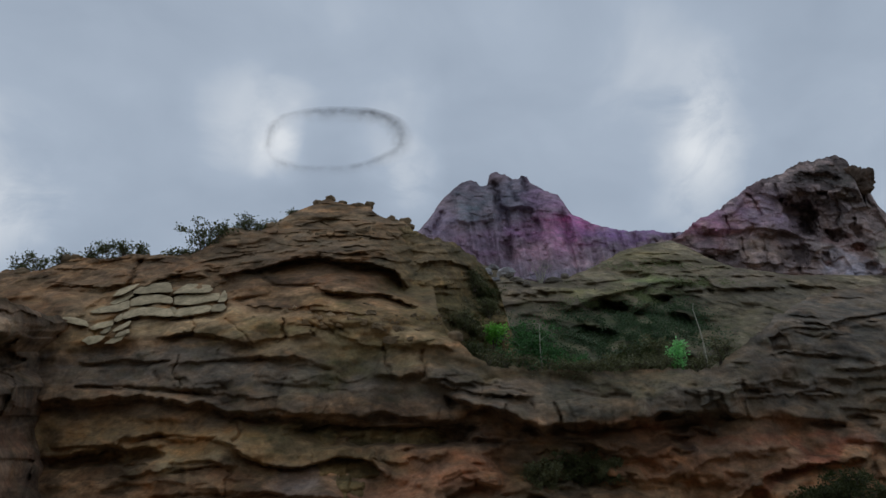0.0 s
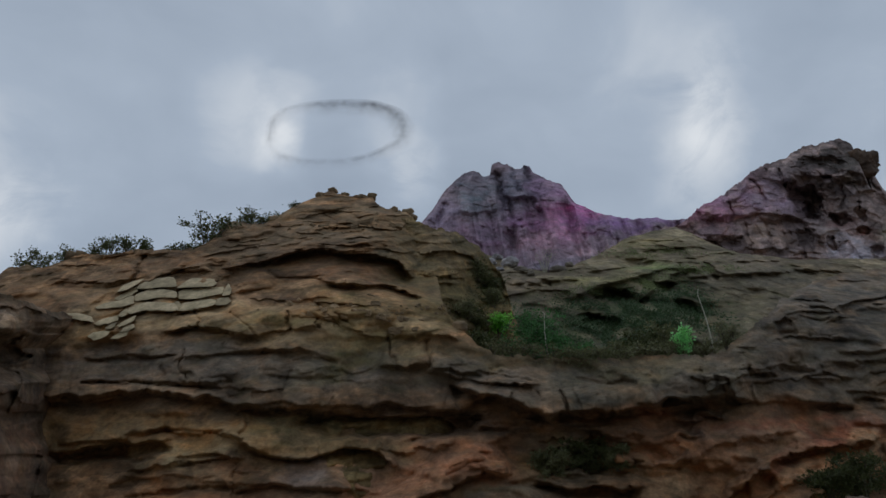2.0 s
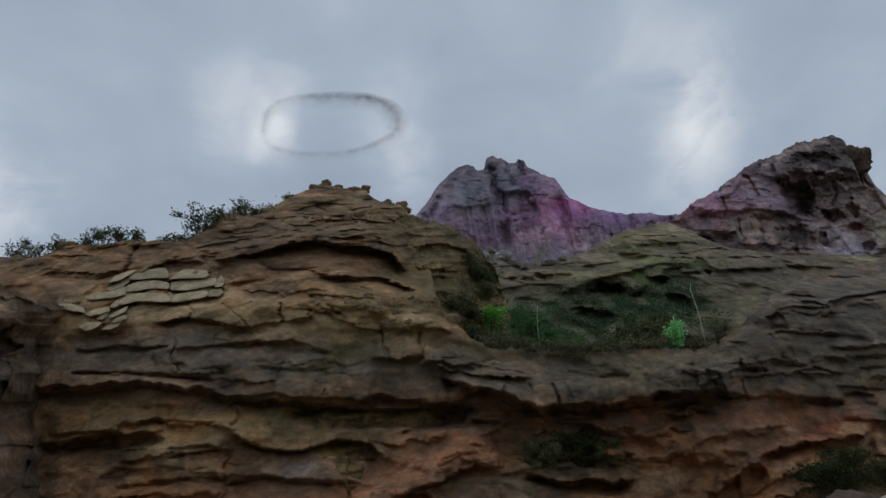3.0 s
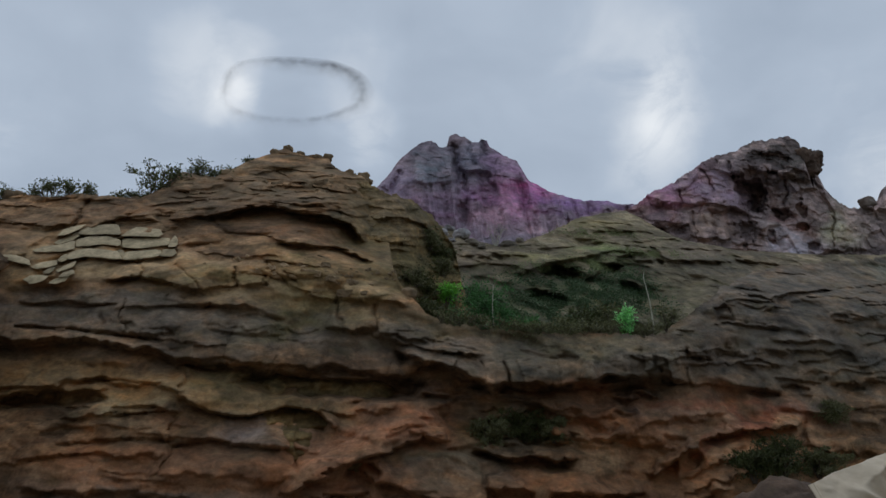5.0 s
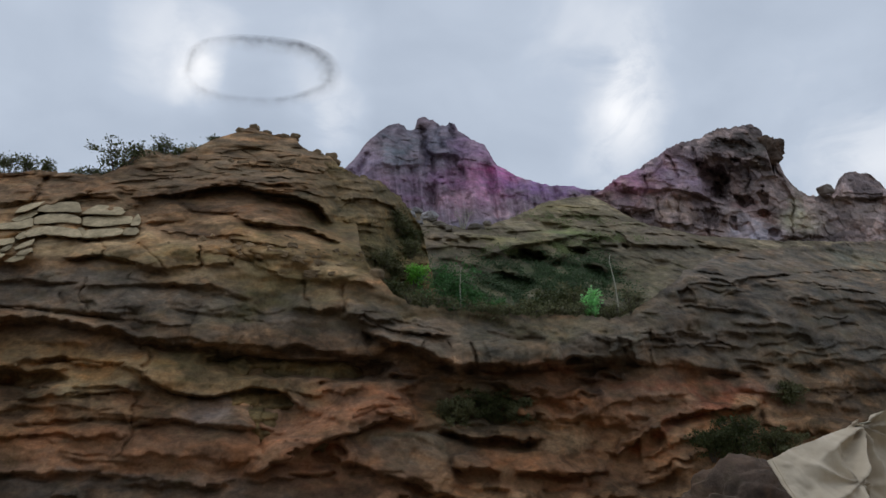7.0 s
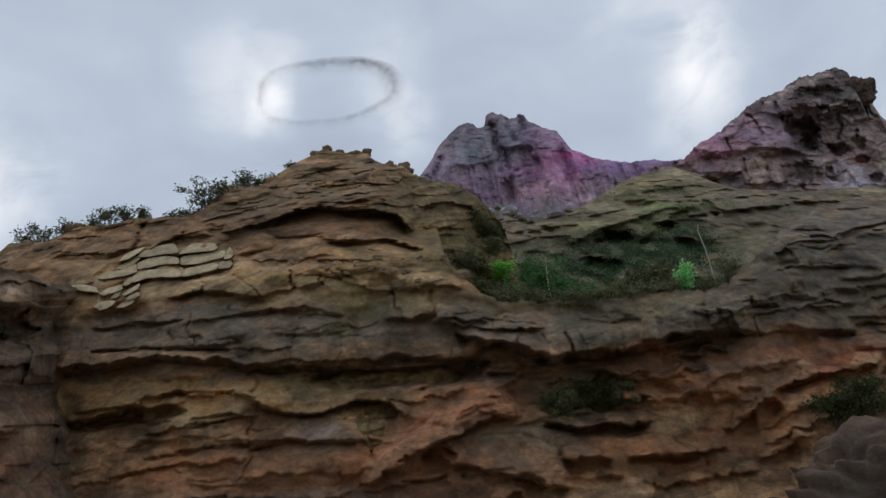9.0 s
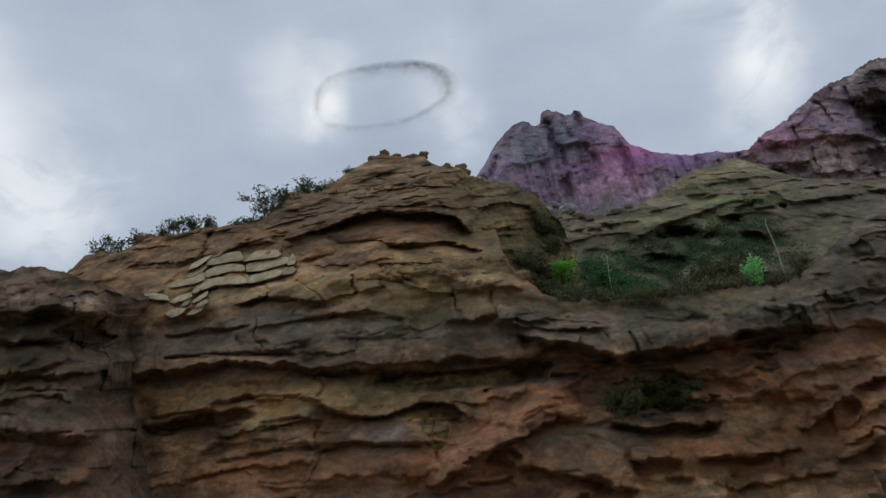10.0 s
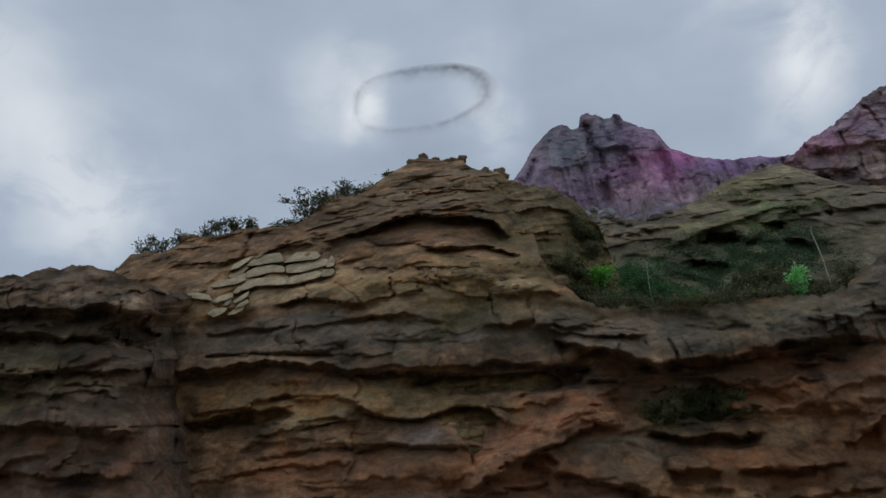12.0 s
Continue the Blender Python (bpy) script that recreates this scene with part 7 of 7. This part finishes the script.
me, sheet_points, tie_at = canvas_sheet()
CANVAS = canvas_material()
tarp = thing("canvas_tarp", (0, 0, 0), "cream canvas sheet gathered at a tie, draped over a frame", "tarpaulin")
part("sheet", me, CANVAS, tarp)
hem = [Vector(x) + Vector((0, -0.012, 0)) for x in sheet_points[2, ::4]]
v, f = tube(hem, [0.014] * len(hem), 8)
part("hem", array_mesh("hem", v, f), CANVAS, tarp, "rolled canvas hem")
ring = [Vector(tie_at) + Vector((0.10 * math.cos(a), -0.18 + 0.10 * math.sin(a), 0.05 + 0.02 * math.cos(a))) for a in (k * math.tau / 16 for k in range(17))]
v, f = tube(ring, [0.012] * 17, 6)
part("cord", array_mesh("cord", v, f), BARK_PALE, tarp, "pale tie cord")
post = [Vector(tie_at) + Vector((0.0, 0.12, dz)) for dz in (0.0, -1.0, -2.0, -3.6)]
v, f = tube(post, [0.04] * 4, 10)
part("post", array_mesh("post", v, f), BARK, tarp, "wooden post under the canvas")

# ---------------------------------------------------------------- the smoke ring in the sky
def smoke_material(name):
    m, t, b = material(name)
    geo = t.nodes.new("ShaderNodeNewGeometry")
    n = tex(t, "ShaderNodeTexNoise", geo.outputs["Position"], Scale=0.35, Detail=6.0, Roughness=0.6)
    dens = t.nodes.new("ShaderNodeAttribute")
    dens.attribute_name = "soot"
    clear = t.nodes.new("ShaderNodeBsdfTransparent")
    soot = t.nodes.new("ShaderNodeBsdfDiffuse")
    soot.inputs[0].default_value = (0.16, 0.155, 0.16, 1)
    mx = t.nodes.new("ShaderNodeMixShader")
    t.links.new(mixed(t, "MULTIPLY", 1.0, dens.outputs["Fac"], ramped(t, n.outputs["Fac"], (0.28, 0.35), (0.65, 1.1))), mx.inputs[0])
    t.links.new(clear.outputs[0], mx.inputs[1])
    t.links.new(soot.outputs[0], mx.inputs[2])
    t.links.new(mx.outputs[0], t.nodes["Material Output"].inputs[0])
    return m


centre = Vector((-26.24, 150.00, 98.31))
smoke = thing("smoke_ring", centre, "thin grey drifting smoke ring in the cloudy sky", "smoke")


def ring_point(a, wide=15.99, high=9.23):
    """A squarish ring, pinched to a hook at its upper right end."""
    ca, sa = math.cos(a), math.sin(a)
    x = math.copysign(abs(ca) ** 0.6, ca) * wide
    z = math.copysign(abs(sa) ** 0.7, sa) * high * (1.0 - 0.28 * max(0.0, ca) * (sa < 0) - 0.10 * max(0.0, ca))
    return Vector((x, 2.0 * sa, z + 0.5 * noise.noise((ca, sa, 0.5))))


def smoke_veil(start, end, width, strength, seed):
    """A curved veil of smoke along part of the ring, dense in its middle and thinning out to its rims and ends."""
    n, m, shut = 120, 14, end - start > 6.2
    verts, faces, dens = [], [], []
    for q in range(n + 1):
        a = start + (end - start) * q / n
        p = ring_point(a)
        d = ring_point(a + 0.02) - ring_point(a - 0.02)
        side = Vector((-d.z, 0.0, d.x)).normalized()
        turn = (math.cos(a) * 1.6, seed + math.sin(a) * 1.6, seed)
        w = width * (1.0 + 0.5 * noise.noise(turn) + 0.6 * max(0.0, math.cos(a - 0.5)))
        along = 1.0 if shut else max(0.0, math.sin(math.pi * q / n)) ** 0.8
        along *= 0.75 + 0.6 * noise.noise((turn[0], turn[1], seed + 4.0)) + 0.35 * math.cos(a - 0.6)
        for k in range(m + 1):
            s = 2.0 * k / m - 1.0
            verts.append(p + side * (s * w) + Vector((0.0, 0.8 * w * s * s, 0.0)))
            dens.append(max(0.0, strength * along * (1.0 - s * s) ** 2 * (0.55 + 0.45 * math.exp(-(s / 0.25) ** 2))))
    for q in range(n):
        for k in range(m):
            i = q * (m + 1) + k
            faces.append((i, i + 1, i + m + 2, i + m + 1))
    me = array_mesh("smoke_band", verts, faces)
    me.shade_smooth()
    me.attributes.new("soot", "FLOAT", "POINT").data.foreach_set("value", dens)
    part("smoke_band", me, SMOKE, smoke)


SMOKE = smoke_material("smoke")
smoke_veil(0.0, math.tau, 2.2, 0.42, 1.0)
smoke_veil(-0.3, 2.0, 2.0, 0.38, 8.0)
smoke_veil(2.3, 4.7, 1.7, 0.30, 14.0)

# ---------------------------------------------------------------- slabs and blocks set in the cliff, last
def slab(corners, mat, seed, out=0.16):
    """A worn slab with the given outline on the cliff: proud of the rock behind it, with chipped edges and a face that leans back."""
    rng = random.Random(seed)
    ring = [Vector((x, 0, z)) for x, z in corners]
    fine = []
    for a, b in zip(ring, ring[1:] + ring[:1]):
        fine += [a.lerp(b, k) for k in (0.12, 0.37, 0.63, 0.88)]
    mid = sum(fine, Vector()) / len(fine)
    depth = np.percentile([main.depth(p.x, p.z) for p in fine + [mid]], 80) + out
    high = max(p.z for p in fine) - min(p.z for p in fine)

    def lift(p, d):
        base = Vector((p.x, float(main.surface(p.x, p.z)), p.z))
        return base + (Vector(EYE_LEVEL) - base).normalized() * (depth + d)

    verts, faces, n = [], [], len(fine)
    jit = [rng.gauss(0, 0.012) for _ in range(n)]
    for grow, d in ((1.07, -0.7), (1.07, -0.06), (1.02, 0.0), (0.84, 0.035), (0.45, 0.045)):
        for k, p in enumerate(fine):
            q = mid.lerp(p, grow) + (p - mid).normalized() * jit[k]
            lean = -0.5 * (q.z - mid.z) * high / (high + 0.3) + 0.09 * noise.noise(q * 2.3 + Vector((seed, 0, 0))) + 0.04 * noise.noise(q * 6.0)
            verts.append(lift(q, d + lean))
    for r in range(4):
        for k in range(n):
            j = (k + 1) % n
            faces.append((r * n + k, r * n + j, r * n + n + j, r * n + n + k))
    verts.append(lift(mid, 0.05))
    faces += [(4 * n + k, 4 * n + (k + 1) % n, 5 * n) for k in range(n)]
    me = array_mesh("stone", verts, faces)
    me.polygons.foreach_set("use_smooth", [n * 3 <= k for k in range(len(me.polygons))])
    part("stone", me, mat, cliff)


# the upper slabs
for k, corners in enumerate([
    [(-15.07, 14.61), (-15.10, 15.06), (-14.38, 15.31), (-13.57, 15.34), (-13.11, 14.60), (-13.97, 14.63), (-14.54, 14.56)],
    [(-13.02, 14.51), (-12.79, 14.87), (-12.54, 15.20), (-11.47, 15.06), (-11.17, 14.73), (-11.31, 14.51), (-12.18, 14.53)],
    [(-12.63, 13.75), (-12.77, 14.27), (-12.10, 14.44), (-11.29, 14.43), (-10.74, 14.42), (-10.65, 13.97), (-11.39, 13.79), (-11.92, 13.68)],
    [(-10.58, 13.81), (-10.60, 14.32), (-10.55, 14.66), (-10.29, 14.35), (-10.20, 13.87)],
]):
    slab(corners, STONE_PALE, 500 + k, 0.28)
# the middle slabs
for k, corners in enumerate([
    [(-14.77, 13.72), (-14.91, 14.15), (-14.37, 14.49), (-13.61, 14.45), (-12.98, 14.23), (-12.82, 13.82), (-13.70, 13.88), (-14.24, 13.78)],
    [(-12.27, 12.94), (-12.32, 13.41), (-11.74, 13.54), (-11.06, 13.62), (-10.78, 13.51), (-10.84, 13.19), (-11.46, 13.03), (-11.85, 12.95)],
    [(-10.76, 13.22), (-10.73, 13.65), (-10.25, 13.72), (-10.07, 13.44), (-10.18, 13.20)],
    [(-12.82, 13.56), (-12.56, 13.56), (-12.12, 13.03), (-12.30, 12.88)],
]):
    slab(corners, STONE_PALE, 504 + k, 0.28)
# the slabs that step down
for k, corners in enumerate([
    [(-14.81, 12.97), (-14.78, 13.35), (-14.17, 13.58), (-13.44, 13.55), (-12.78, 13.44), (-12.42, 13.00), (-12.77, 12.94), (-13.41, 13.04), (-14.27, 13.06), (-14.55, 12.89)],
    [(-15.99, 14.45), (-15.93, 14.88), (-15.59, 15.15), (-15.07, 15.31), (-15.22, 14.92), (-15.57, 14.54)],
    [(-15.90, 13.97), (-15.52, 14.41), (-15.15, 14.75), (-14.97, 14.44), (-15.12, 14.15), (-15.58, 13.84)],
    [(-16.56, 13.44), (-16.19, 13.68), (-15.57, 13.80), (-15.07, 14.10), (-14.80, 13.57), (-15.24, 13.35), (-15.81, 13.33), (-16.38, 13.31)],
    [(-15.16, 12.78), (-15.12, 13.05), (-14.96, 13.24), (-14.67, 12.91), (-14.94, 12.71)],
]):
    slab(corners, STONE_PALE, 508 + k, 0.28)
# the lower slabs
for k, corners in enumerate([
    [(-16.13, 12.38), (-15.84, 12.67), (-15.18, 12.81), (-15.04, 12.52), (-15.39, 12.37), (-15.83, 12.27)],
    [(-14.94, 12.21), (-14.65, 12.53), (-14.32, 12.79), (-14.29, 12.45), (-14.55, 12.23), (-14.80, 12.13)],
    [(-14.99, 11.47), (-14.81, 11.72), (-14.40, 11.92), (-14.22, 12.05), (-14.29, 11.63), (-14.61, 11.49)],
    [(-16.14, 11.68), (-15.98, 11.88), (-15.52, 11.94), (-15.14, 11.89), (-15.26, 11.63), (-15.70, 11.44)],
    [(-15.49, 12.10), (-15.29, 12.33), (-15.07, 12.43), (-15.07, 12.10), (-15.31, 11.98)],
    [(-18.06, 13.10), (-17.32, 13.10), (-16.48, 12.83), (-16.23, 12.49), (-16.82, 12.61), (-17.66, 12.87)],
    [(-14.71, 11.83), (-14.57, 12.10), (-14.23, 12.28), (-14.06, 12.06), (-14.32, 11.85)],
]):
    slab(corners, STONE_PALE, 513 + k, 0.28)

# ---------------------------------------------------------------- broken stones lodged in the cliff
rng = random.Random(9)
KINDS = []
for k in range(8):
    bm = lump(1.0, 0.9, 0.6, 600 + k, 2, 0.25, 4.0) if k % 2 else cut_stone(1.0, 0.8, 0.55, 600 + k * 1.7, 0.10)
    me = bpy.data.meshes.new("stone")
    bm.to_mesh(me)
    bm.free()
    KINDS.append(me)
for at, rx, rz, n, tone in [
    ((-2.04, 12.49), 2.2, 0.9, 30, STONE_BROWN), ((-5.16, 19.17), 3.4, 1.0, 26, STONE_BROWN), ((-5.4, 12.6), 2.6, 0.7, 26, STONE_OCHRE),
]:
    by_tone = {}
    for _ in range(n):
        p = main.at(rng.gauss(at[0], rx * 0.55), rng.gauss(at[1], rz * 0.55))
        r = 0.08 + 0.22 * rng.random() ** 2.2
        key = (tone.name, rng.randrange(8))
        if key not in by_tone:
            me = KINDS[key[1]].copy()
            me.materials.clear()
            me.materials.append(tone)
            by_tone[key] = me
        ob = new("stone", by_tone[key])
        ob.parent = cliff
        ob.matrix_world = Matrix.Translation(p + Vector((0, 0.8 * r, 0))) @ Euler((rng.gauss(0, 0.25), rng.gauss(0, 0.2), rng.uniform(0, 6.3))).to_matrix().to_4x4() @ Matrix.Diagonal((r * 1.25, r, r, 1))
